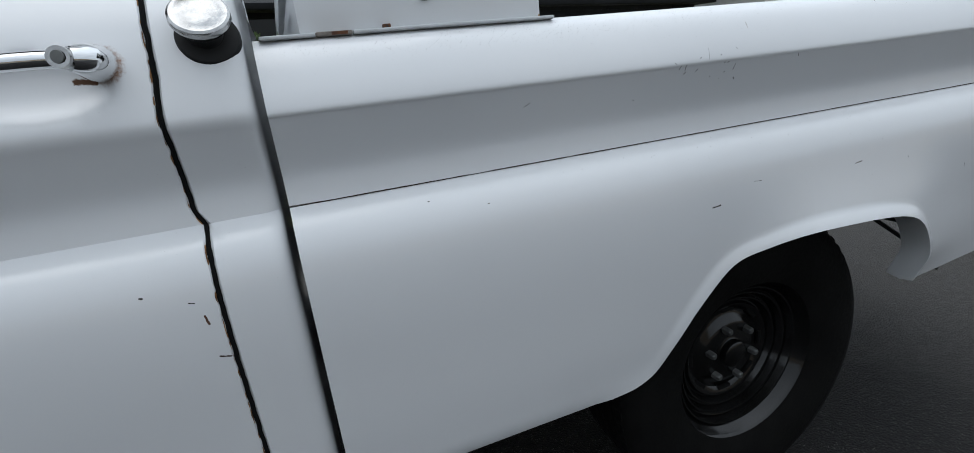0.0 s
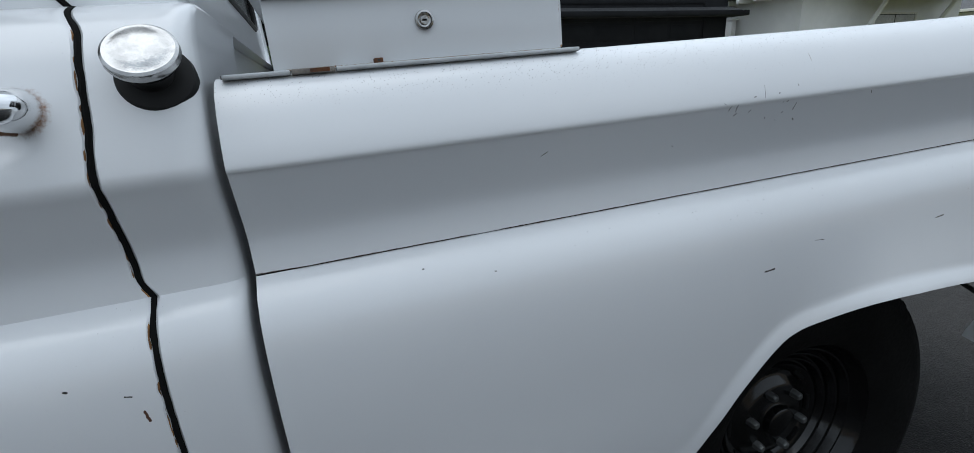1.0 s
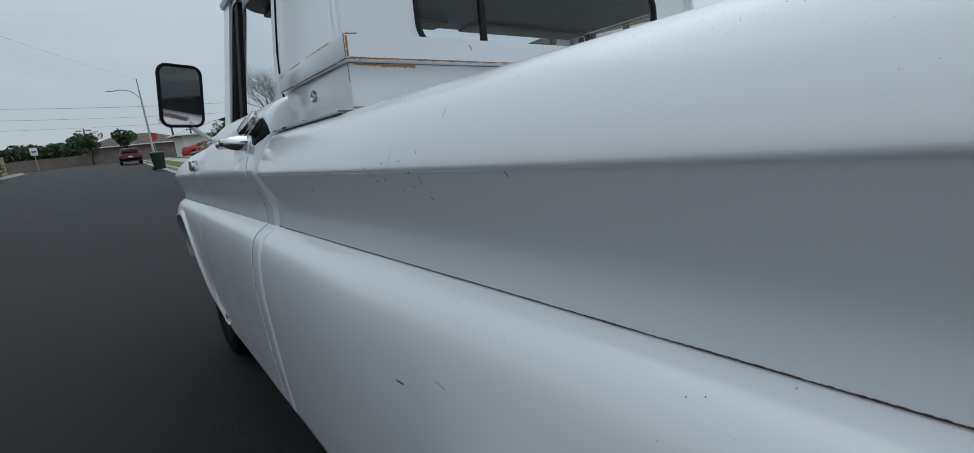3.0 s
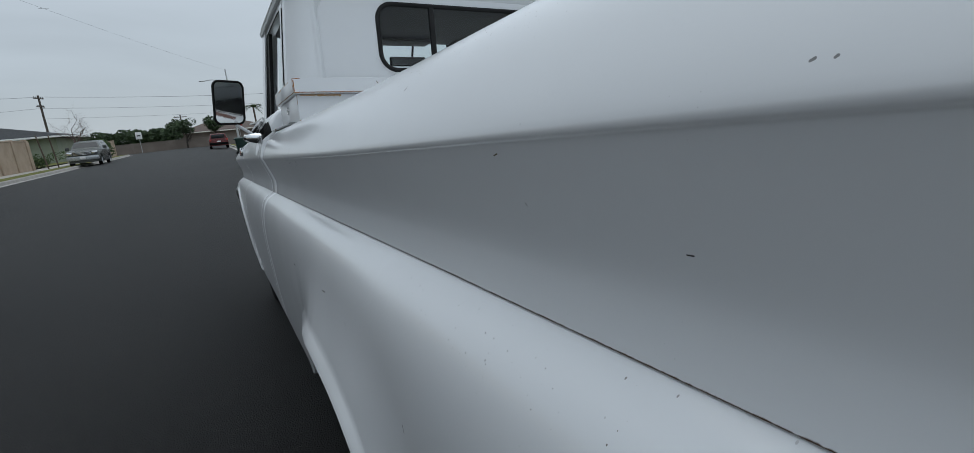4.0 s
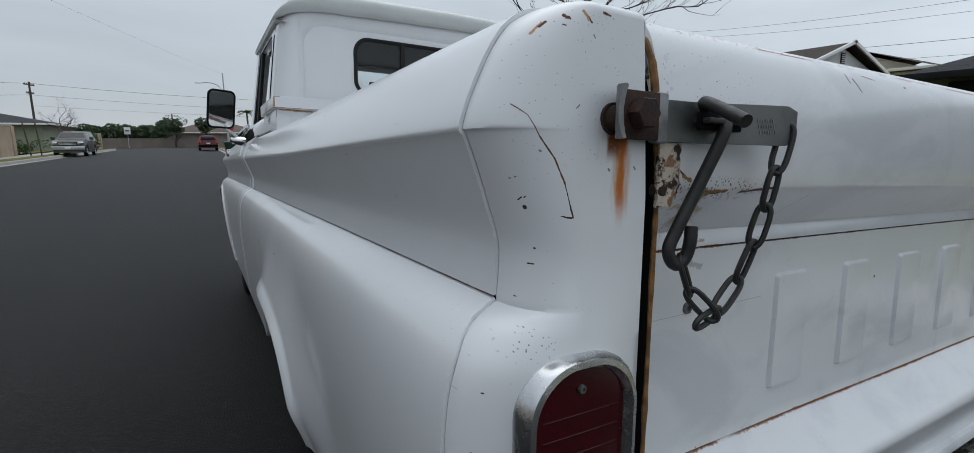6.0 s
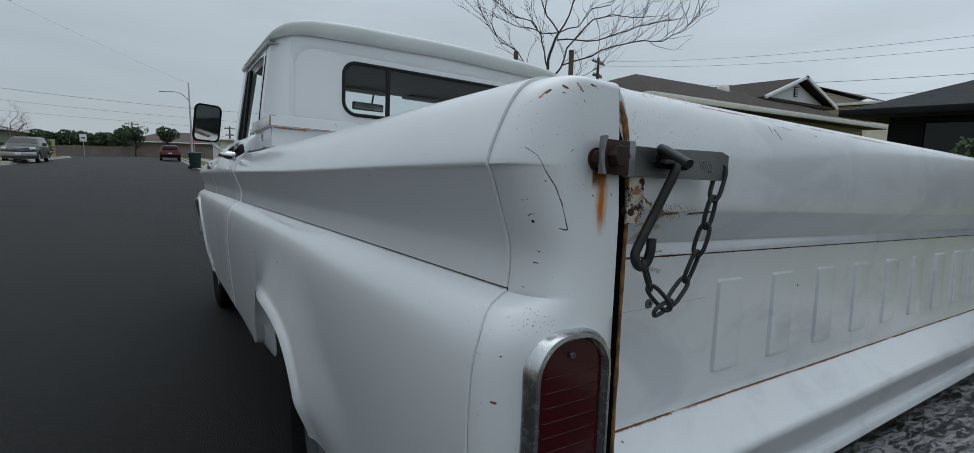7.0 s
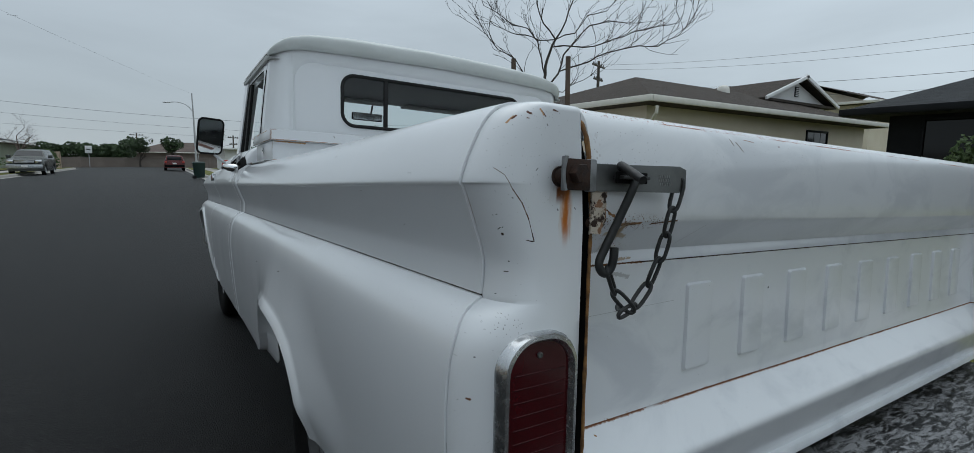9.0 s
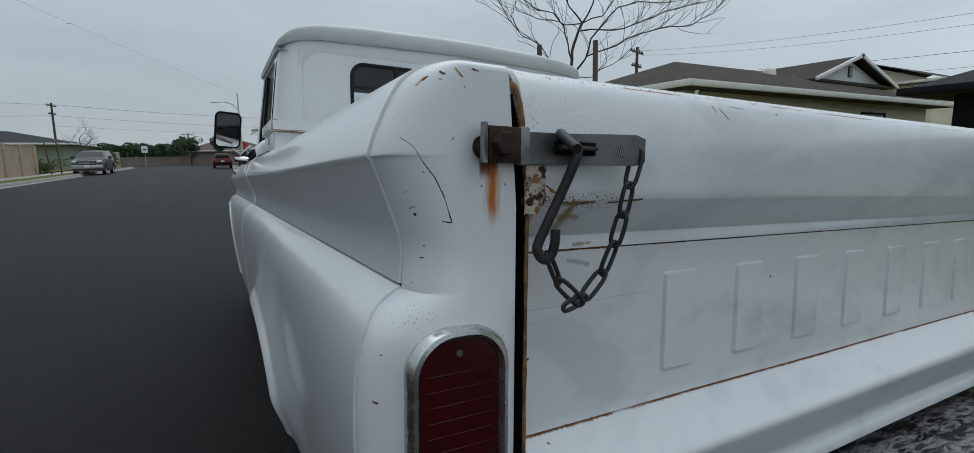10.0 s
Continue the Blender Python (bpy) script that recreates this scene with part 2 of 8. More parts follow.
def paint(name, strokes=(), speck=0.35, plane=(0, 1, 1), rough=0.30, lines=(), streaks=(), dots=(), grime=0.0):
    """White body paint: chips, faint stains, and the strokes (a, b, radius, colour, wobble) of rust and scratches in the plane."""
    m = Nodes(name)
    pos = m.co.outputs["Object"]
    flat = m.vec("MULTIPLY", pos, plane)
    haze = m.span(m.noise(2.2, 5), 0.3, 0.7)
    col = m.mix(haze, PAINT, (0.680, 0.695, 0.712))
    if grime:
        smear = m.span(m.noise(5.0, 6, 0.62, 0.8, m.vec("MULTIPLY", pos, (1.0, 1.0, 1.7))), 0.46, 0.66)
        col = m.mix(m.math("MULTIPLY", smear, grime), col, (0.47, 0.49, 0.525))
    wide = m.noise(42, 3)
    wob0 = m.math("SUBTRACT", m.math("MULTIPLY_ADD", m.noise(330, 3), 0.55, m.math("MULTIPLY", wide, 0.45)), 0.5)
    # fine chips that gather here and there
    spot = m.cells(150, vec=flat)
    gather = m.span(m.noise(5.5, 3), 0.50, 0.72)
    chip = m.math("MULTIPLY", m.span(spot, 0.16 * speck, 0.10 * speck), gather)
    col = m.mix(chip, col, (0.13, 0.125, 0.12))
    spot2 = m.cells(34, vec=flat)
    gather2 = m.span(m.noise(3.1, 2), 0.55, 0.68)
    chip2 = m.math("MULTIPLY", m.span(spot2, 0.10 * speck, 0.07 * speck), gather2)
    col = m.mix(chip2, col, (0.24, 0.235, 0.23))
    for axis, v, half, tone, amount in lines:
        d = m.math("ABSOLUTE", m.math("SUBTRACT", m.split(pos)[axis], v))
        d = m.math("ADD", d, m.math("MULTIPLY", wob0, half * 2.2))
        mk = m.math("MULTIPLY", m.span(d, half, half * 0.3), m.span(m.noise(9, 4, vec=pos), 0.72 - amount * 0.5, 0.86 - amount * 0.5))
        col = m.mix(mk, col, tone)
    for a, b, rad, tone, wob in strokes:
        fa = Vector([c * k for c, k in zip(a, plane)])
        fb = Vector([c * k for c, k in zip(b, plane)])
        mk = seg(m, flat, fa, fb, rad, m.math("MULTIPLY", wob0, rad * wob))
        col = m.mix(mk, col, tone)
    # drips: (axis across, centre, half width, top, bottom, colour)
    for axis, c0, half, zt, zb, tone in streaks:
        across = m.math("ABSOLUTE", m.math("SUBTRACT", m.split(pos)[axis], c0))
        across = m.math("ADD", across, m.math("MULTIPLY", m.math("SUBTRACT", m.noise(1, 4, vec=m.vec("MULTIPLY", pos, (150, 150, 22))), 0.5), half * 1.6))
        down = m.math("MULTIPLY", m.span(m.split(pos)[2], zb, zb + 0.45 * (zt - zb)), m.span(m.split(pos)[2], zt + 0.006, zt))
        mk = m.math("MULTIPLY", m.span(across, half, half * 0.15), down)
        mk = m.math("MULTIPLY", mk, m.span(m.noise(120, 4), 0.25, 0.50, 0.70, 1.0))
        col = m.mix(mk, col, tone)
    # dense specks: (centre, radii, cells a metre, size, colour)
    for c0, radii, per, size, tone in dots:
        far = m.vec("LENGTH", m.vec("MULTIPLY", m.vec("SUBTRACT", pos, c0), tuple(1 / q for q in radii)))
        sp = m.cells(per, vec=flat)
        pick = m.span(m.split(m.cells(per, vec=flat, out=1))[0], 0.25, 0.3)
        mk = m.math("MULTIPLY", m.math("MULTIPLY", m.span(sp, size, size * 0.7), pick), m.span(far, 1.0, 0.4))
        col = m.mix(mk, col, tone)
    rr = m.span(m.noise(7, 5), 0.3, 0.75, rough - 0.01, rough + 0.015)
    bare = m.span(m.vec("DOT_PRODUCT", col, (0.33, 0.34, 0.33)), 0.50, 0.30)
    rr = m.math("MAXIMUM", rr, m.math("MULTIPLY", bare, 0.8))
    m.b.inputs["Coat Roughness"].default_value = 0.13
    m.put(m.b.inputs["Coat Weight"], m.math("MULTIPLY_ADD", bare, -0.85, 0.85))
    m.set(Base_Color=col, Roughness=rr)
    m.b.inputs["Specular IOR Level"].default_value = 0.5
    m.bump(m.noise(320, 3), 0.06, 0.0005)
    return m.mat


def plain(name, c, rough=0.5, metal=0.0, spec=0.5):
    m = Nodes(name)
    n = m.noise(25, 4)
    m.set(Base_Color=m.mix(n, tuple(v * 0.88 for v in c), tuple(min(1, v * 1.12) for v in c)), Roughness=m.span(n, 0.3, 0.7, max(0.03, rough - 0.05), min(1, rough + 0.06)), Metallic=metal)
    m.b.inputs["Specular IOR Level"].default_value = spec
    return m.mat


def glass(name, tint=(0.9, 0.93, 0.94), rough=0.02):
    m = Nodes(name)
    tr = m.t.nodes.new("ShaderNodeBsdfTransparent")
    tr.inputs[0].default_value = (*tint, 1)
    gl = m.t.nodes.new("ShaderNodeBsdfGlossy")
    gl.inputs["Roughness"].default_value = rough
    fr = m.t.nodes.new("ShaderNodeFresnel")
    fr.inputs[0].default_value = 1.45
    mx = m.t.nodes.new("ShaderNodeMixShader")
    m.t.links.new(fr.outputs[0], mx.inputs[0])
    m.t.links.new(tr.outputs[0], mx.inputs[1])
    m.t.links.new(gl.outputs[0], mx.inputs[2])
    m.t.links.new(mx.outputs[0], m.out.inputs[0])
    return m.mat

# ---------------------------------------------------------------- surfaces
ASPHALT = Nodes("asphalt")
_m = ASPHALT
_p = _m.co.outputs["Object"]
_agg = _m.cells(140, vec=_p)
_agg2 = _m.cells(85, vec=_p, out=1)
_fine = _m.noise(260, 4)
_wear = _m.span(_m.noise(0.35, 5, 0.6), 0.35, 0.7)
_track = _m.span(_m.noise(1.2, 4, vec=_m.vec("MULTIPLY", _p, (1.0, 0.05, 1.0))), 0.35, 0.7)
_c = _m.mix(_wear, (0.0125, 0.0126, 0.013), (0.0215, 0.021, 0.0206))
# paler patch behind the truck: the brighter light there is put into the colour
_lit_rear = _m.span(_m.math("ADD", _m.split(_p)[1], _m.math("MULTIPLY", _m.noise(1.1, 4), 1.6)), 1.5, 0.6)
_lit_rear = _m.math("MULTIPLY", _lit_rear, _m.span(_m.math("ADD", _m.split(_p)[0], _m.math("MULTIPLY", _m.noise(0.9, 5), 1.2)), -1.5, -0.6))
_c = _m.mix(_m.math("MULTIPLY", _lit_rear, 0.8), _c, (0.080, 0.075, 0.070))
_c = _m.mix(_m.math("MULTIPLY", _track, 0.35), _c, (0.024, 0.0235, 0.023))
_c = _m.mix(_m.math("MULTIPLY", _m.span(_agg, 0.10, 0.38, 0.65, 0.0), _m.span(_m.noise(40, 3), 0.40, 0.62)), _c, (0.21, 0.20, 0.19))
_c = _m.mix(_m.math("MULTIPLY", _m.split(_agg2)[0], 0.35), _c, (0.013, 0.013, 0.0135))
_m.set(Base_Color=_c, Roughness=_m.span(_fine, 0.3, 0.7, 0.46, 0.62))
_m.b.inputs["Specular IOR Level"].default_value = 0.10
_m.bump(_m.math("ADD", _m.math("MULTIPLY", _agg, 0.9), _fine), 1.0, 0.008)
ASPHALT = ASPHALT.mat

CHROME = plain("chrome", (0.72, 0.73, 0.74), 0.10, 1.0)
ALUMINIUM = mottled("polished_metal_worn", (0.34, 0.34, 0.34), (0.54, 0.54, 0.53), 0.18, 55, 300, 0.22, 1.0, 0.001)
GALV = mottled("galvanised_steel", (0.42, 0.44, 0.45), (0.62, 0.64, 0.65), 0.42, 18, 120, 0.2, 0.6, 0.001)
CLAMP = mottled("weathered_zinc_clamp", (0.15, 0.155, 0.16), (0.30, 0.305, 0.31), 0.55, 40, 160, 0.3, 0.4, 0.001)
STEEL = mottled("weathered_steel", (0.10, 0.105, 0.105), (0.20, 0.205, 0.20), 0.48, 22, 140, 0.25, 0.75, 0.001)
IRON = mottled("dark_iron", (0.016, 0.017, 0.0175), (0.045, 0.045, 0.044), 0.46, 40, 200, 0.4, 0.35, 0.001)
RUSTY = mottled("rusted_steel", (0.045, 0.018, 0.010), (0.17, 0.065, 0.022), 0.85, 60, 240, 0.6, 0.0, 0.002)
RUBBER = mottled("black_rubber", (0.010, 0.010, 0.010), (0.022, 0.022, 0.022), 0.62, 12, 90, 0.2, 0.0, 0.001, 0.2)
TYRE = mottled("tyre_rubber", (0.004, 0.004, 0.004), (0.009, 0.0088, 0.0085), 0.70, 9, 120, 0.3, 0.0, 0.002, 0.07)
BLACK_WHEEL = mottled("black_wheel_paint", (0.003, 0.003, 0.003), (0.006, 0.006, 0.006), 0.15, 20, 120, 0.03, 0.0, 0.0005, 0.45)
# black for undercoated parts and for pieces that stand in for shaded gaps
SHADOW_GAP = plain("undercoat_and_gap_shade", (0.006, 0.006, 0.006), 0.9, 0.0, 0.1)
INTERIOR = mottled("cab_interior_trim", (0.055, 0.055, 0.055), (0.085, 0.083, 0.08), 0.75, 5, 60, 0.1)
RUST_BLACK = mottled("rust_blackened_steel", (0.014, 0.010, 0.009), (0.060, 0.028, 0.016), 0.8, 60, 240, 0.6, 0.2, 0.002)
STAMP_GREY = mottled("scuffed_steel_mark", (0.16, 0.165, 0.165), (0.28, 0.285, 0.28), 0.5, 60, 300, 0.2, 0.75)
FLAKED = Nodes("flaking_painted_steel")
_m = FLAKED
_f = _m.mix(_m.span(_m.noise(95, 5, 0.65), 0.44, 0.53), (0.028, 0.012, 0.007), (0.50, 0.43, 0.35))
_f = _m.mix(_m.math("MULTIPLY", _m.span(_m.noise(60, 4, 0.6), 0.54, 0.60), 0.85), _f, (0.20, 0.075, 0.022))
_m.set(Base_Color=_f, Roughness=0.8)
_m.bump(_m.noise(190, 4), 0.7, 0.002)
FLAKED = FLAKED.mat
DULL_CHROME = mottled("dull_chrome", (0.50, 0.51, 0.52), (0.64, 0.65, 0.66), 0.24, 12, 90, 0.05, 1.0, 0.0005)
AMBER = mottled("amber_rusty_edge", (0.045, 0.017, 0.007), (0.36, 0.18, 0.055), 0.8, 60, 220, 0.5, 0.0, 0.002)
GLASS = glass("window_glass", (0.86, 0.90, 0.90))
PLATE = mottled("matt_black_plate", (0.006, 0.006, 0.006), (0.011, 0.011, 0.011), 0.5, 8, 60, 0.05, 0.0, 0.001, 0.15)

B1, B2, B3 = (0.02, 0.018, 0.016), (0.035, 0.03, 0.026), (0.10, 0.09, 0.08)
GREY_CHIP = (0.20, 0.20, 0.20)
side_marks = [((0, 1.3931, 1.0282), (0, 1.3944, 1.0226), 0.0012, B1, 0.8), ((0, 1.3824, 1.0283), (0, 1.3821, 1.0209), 0.0013, B1, 0.8), ((0, 1.3834, 1.0150), (0, 1.3786, 1.0177), 0.0012, B1, 0.8),
              ((0, 1.3591, 1.0169), (0, 1.3560, 1.0199), 0.0010, B1, 0.8), ((0, 1.3550, 1.0365), (0, 1.3524, 1.0371), 0.0012, B1, 0.8), ((0, 1.3370, 1.0335), (0, 1.3347, 1.0496), 0.0007, GREY_CHIP, 1.4),
              ((0, 1.3124, 1.0376), (0, 1.3110, 1.0382), 0.0014, B1, 0.8), ((0, 1.3253, 1.0065), (0, 1.3248, 1.0053), 0.0013, B1, 0.8), ((0, 1.3027, 1.0247), (0, 1.3016, 1.0254), 0.0010, B1, 0.8)]
side_marks += [((0, 1.2956, 1.0247), (0, 1.2934, 1.0261), 0.0013, B1, 0.8), ((0, 1.2971, 1.0102), (0, 1.2960, 1.0109), 0.0013, B1, 0.8), ((0, 1.2785, 1.0127), (0, 1.2766, 1.0216), 0.0012, B1, 0.9),
              ((0, 1.2714, 0.9992), (0, 1.2690, 0.9967), 0.0016, B1, 0.9), ((0, 1.3044, 1.0007), (0, 1.3039, 0.9999), 0.0009, B1, 0.8), ((0, 1.6625, 0.9980), (0, 1.6538, 1.0026), 0.0009, B2, 0.8),
              ((0, 1.4717, 0.9855), (0, 1.4696, 0.9839), 0.0008, B2, 0.8), ((0, 1.4056, 1.0332), (0, 1.4023, 1.0313), 0.0008, B2, 0.8), ((0, 1.2770, 1.0466), (0, 1.2762, 1.0445), 0.0014, GREY_CHIP, 1.0)]
side_marks += [((0, 1.2405, 1.0754), (0, 1.2410, 1.0847), 0.0008, (0.24, 0.20, 0.16), 1.4), ((0, 1.135, 1.025), (0, 1.133, 1.021), 0.0012, B1, 1.0), ((0, 0.2977, 0.9769), (0, 0.2942, 0.9770), 0.0008, B1, 0.8),
              ((0, 0.4303, 1.0226), (0, 0.4254, 1.0237), 0.0008, (0.09, 0.07, 0.03), 1.0), ((0, 0.4154, 0.9917), (0, 0.4143, 0.9901), 0.0008, B1, 0.8), ((0, 0.2306, 1.0476), (0, 0.2300, 1.0480), 0.0010, GREY_CHIP, 1.0),
              ((0, 0.2361, 1.0483), (0, 0.2372, 1.0478), 0.0010, GREY_CHIP, 1.0), ((0, 0.62, 1.085), (0, 0.615, 1.088), 0.0010, GREY_CHIP, 1.2)]
low_marks = [((0, 1.3374, 0.7902), (0, 1.3209, 0.7913), 0.0028, B2, 1.6), ((0, 1.2449, 0.8202), (0, 1.2272, 0.8182), 0.0010, B2, 1.0),
             ((0, 0.9874, 0.8099), (0, 0.9681, 0.8116), 0.0020, B3, 1.6), ((0, 1.8235, 0.8912), (0, 1.8218, 0.8910), 0.0013, B2, 1.0), ((0, 1.7402, 0.8746), (0, 1.7384, 0.8742), 0.0013, B2, 1.0), ((0, 0.62, 0.75), (0, 0.618, 0.742), 0.0014, B2, 1.0), ((0, 0.83, 0.80), (0, 0.829, 0.797), 0.0013, B2, 1.0)]
scratch = [(-0.968, 1.051), (-0.959, 1.044), (-0.951, 1.030), (-0.940, 1.0155), (-0.932, 0.999), (-0.927, 0.983), (-0.9245, 0.975), (-0.929, 0.9752)]
TOP_RUST, TOP_STAIN = (0.11, 0.040, 0.020), (0.46, 0.27, 0.14)
cap_marks = [((scratch[k][0], 0, scratch[k][1]), (scratch[k + 1][0], 0, scratch[k + 1][1]), (0.0007, 0.0007, 0.0010, 0.0014, 0.0009, 0.0013, 0.0012)[k], (0.10, 0.042, 0.014) if k < 4 else DARK_RUST, 1.3) for k in range(7)]
cap_marks += [((-0.9579, 0, 0.9872), (-0.9568, 0, 0.9891), 0.0008, B1, 0.8), ((-0.9544, 0, 0.9826), (-0.9539, 0, 0.9816), 0.0018, DARK_RUST, 1.2), ((-0.9554, 0, 0.9889), (-0.9550, 0, 0.9898), 0.0007, B1, 0.8),
             ((-0.9461, 0, 0.9531), (-0.9458, 0, 0.9527), 0.0014, B1, 1.0), ((-0.9481, 0, 0.9416), (-0.9460, 0, 0.9415), 0.0010, DARK_RUST, 1.0), ((-0.9332, 0, 0.9762), (-0.9253, 0, 0.9744), 0.0009, DARK_RUST, 2.2),
             ((-0.9536, 0, 0.9166), (-0.9534, 0, 0.9165), 0.0009, B1, 1.0), ((-0.9503, 0, 1.0210), (-0.9496, 0, 1.0203), 0.0013, GREY_CHIP, 1.2), ((-0.8952, 0, 1.0093), (-0.8940, 0, 1.0080), 0.0016, GREY_CHIP, 1.4)]
cap_marks += [((-0.8700, 0, 1.0110), (-0.8686, 0, 1.0091), 0.0017, GREY_CHIP, 1.4), ((-0.9642, 0, 1.0022), (-0.9637, 0, 1.0020), 0.0007, B2, 0.8), ((-0.9619, 0, 1.0029), (-0.9614, 0, 1.0031), 0.0007, B2, 0.8),
             ((-0.9962, 0, 0.8141), (-0.9940, 0, 0.8133), 0.0024, (0.14, 0.055, 0.02), 1.4), ((-0.9896, 0, 0.8568), (-0.9887, 0, 0.8569), 0.0013, B1, 1.0), ((-0.925, 0, 1.050), (-0.923, 0, 1.052), 0.0009, GREY_CHIP, 1.2)]


cap_marks += [((-0.945, 0, 1.1060), (-0.952, 0, 1.0985), 0.0010, TOP_STAIN, 2.4), ((-0.943, 0, 1.1065), (-0.947, 0, 1.1030), 0.0013, TOP_RUST, 1.6), ((-0.9335, 0, 1.1105), (-0.9295, 0, 1.1080), 0.0024, TOP_RUST, 3.4), ((-0.9345, 0, 1.1040), (-0.9330, 0, 1.1036), 0.0012, TOP_RUST, 1.2),
              ((-0.9200, 0, 1.1130), (-0.9150, 0, 1.1070), 0.0015, TOP_RUST, 1.8), ((-0.9205, 0, 1.1135), (-0.9175, 0, 1.1085), 0.0020, TOP_STAIN, 2.6), ((-0.9130, 0, 1.0990), (-0.9118, 0, 1.0972), 0.0013, GREY_CHIP, 1.2), ((-0.905, 0, 1.1145), (-0.899, 0, 1.1135), 0.0018, TOP_RUST, 2.0)]
RAIL_DOTS = [((-0.93, 1.62, 1.106), (0.10, 0.62, 0.032), 420, 0.22, (0.08, 0.075, 0.07)), ((-0.93, 1.45, 1.085), (0.10, 0.8, 0.050), 300, 0.10, (0.10, 0.095, 0.09)), ((-0.93, 0.75, 1.108), (0.10, 0.6, 0.030), 420, 0.16, (0.12, 0.11, 0.10))]
CORNER_DOTS = [((-0.958, 0.06, 0.888), (0.026, 0.08, 0.015), 330, 0.22, (0.20, 0.198, 0.195)), ((-0.975, 0.08, 0.80), (0.05, 0.08, 0.05), 160, 0.085, (0.22, 0.21, 0.20)),
               ((-0.92, 0.06, 1.06), (0.08, 0.08, 0.09), 260, 0.115, (0.22, 0.21, 0.20)), ((-0.94, 0.05, 0.95), (0.05, 0.06, 0.10), 90, 0.06, (0.06, 0.05, 0.045))]
GATE_DOTS = [((-0.80, 0.05, 1.080), (0.12, 0.06, 0.05), 230, 0.15, (0.24, 0.235, 0.23)), ((-0.78, 0.06, 0.993), (0.11, 0.06, 0.014), 380, 0.40, (0.15, 0.065, 0.025)), ((-0.79, 0.09, 0.965), (0.07, 0.06, 0.030), 330, 0.24, (0.24, 0.14, 0.07)),
             ((-0.45, 0.06, 1.09), (0.30, 0.06, 0.040), 240, 0.12, (0.26, 0.25, 0.24)), ((-0.70, 0.09, 0.7215), (0.9, 0.06, 0.0042), 260, 0.34, (0.24, 0.085, 0.025)), ((-0.60, 0.05, 1.123), (0.9, 0.08, 0.008), 300, 0.34, (0.26, 0.10, 0.06)), ((-0.835, 0.06, 0.86), (0.016, 0.06, 0.27), 200, 0.42, (0.13, 0.05, 0.018))]
WHITE_UPPER = paint("white_paint_bed_upper", side_marks, 0.30, (0, 1, 1), 0.30, [(2, 0.9121, 0.0012, (0.055, 0.028, 0.013), 0.95)], (), RAIL_DOTS)
WHITE_LOWER = paint("white_paint_bed_lower", low_marks, 0.30, (0, 1, 1), 0.30, (), (), [((-0.96, 1.05, 0.885), (0.1, 1.0, 0.035), 120, 0.075, (0.12, 0.11, 0.10)), ((-0.97, 0.35, 0.885), (0.1, 0.35, 0.035), 150, 0.10, (0.14, 0.13, 0.12))])
WHITE_CAP = paint("white_paint_bed_corner", cap_marks, 0.55, (1, 0, 1), 0.32, [(1, 0.0996, 0.0006, (0.26, 0.15, 0.07), 0.40), (0, -0.8515, 0.0016, RUST, 0.4)], [(0, -0.8825, 0.0100, 1.044, 0.968, (0.52, 0.23, 0.06)), (0, -0.8820, 0.0066, 1.042, 0.962, (0.46, 0.13, 0.012)), (0, -0.8915, 0.0150, 1.040, 1.012, (0.20, 0.065, 0.016))], CORNER_DOTS)
door_marks = [((0, 2.1165, 0.8114), (0, 2.1144, 0.8009), 0.0030, (0.07, 0.025, 0.01), 1.4), ((0, 2.1751, 0.849), (0, 2.1728, 0.8484), 0.0024, B1, 1.0), ((0, 2.1288, 0.8314), (0, 2.1233, 0.8299), 0.0014, B1, 1.0),
              ((0, 2.1131, 0.7558), (0, 2.1014, 0.7523), 0.0026, DARK_RUST, 1.4), ((0, 2.415, 0.80), (0, 2.414, 0.796), 0.0018, B2, 1.0), ((0, 2.42, 0.755), (0, 2.419, 0.75), 0.0018, B2, 1.0),
              ((0, 2.149, 1.102), (0, 2.152, 1.102), 0.0375, (0.26, 0.11, 0.035), 0.5)]
door_marks += [((0, 2.178, 1.087), (0, 2.160, 1.085), 0.0070, (0.10, 0.045, 0.02), 0.9), ((0, 2.50, 1.030), (0, 2.49, 1.018), 0.0016, B2, 1.2), ((0, 2.385, 1.030), (0, 2.383, 1.028), 0.0020, B1, 1.0),
              ((0, 2.75, 1.12), (0, 2.749, 1.119), 0.0022, B1, 1.0), ((0, 2.61, 1.190), (0, 2.40, 1.197), 0.0120, (0.145, 0.075, 0.060), 1.6), ((0, 2.11, 0.56), (0, 2.105, 0.53), 0.0070, (0.26, 0.11, 0.04), 1.4)]
WHITE_DOOR = paint("white_paint_door", door_marks, 0.28, (0, 1, 1), 0.30)
WHITE = paint("white_paint_body", (), 0.25, (0, 1, 1), 0.30)
OCHRE, BROWN = (0.30, 0.15, 0.055), (0.11, 0.045, 0.018)
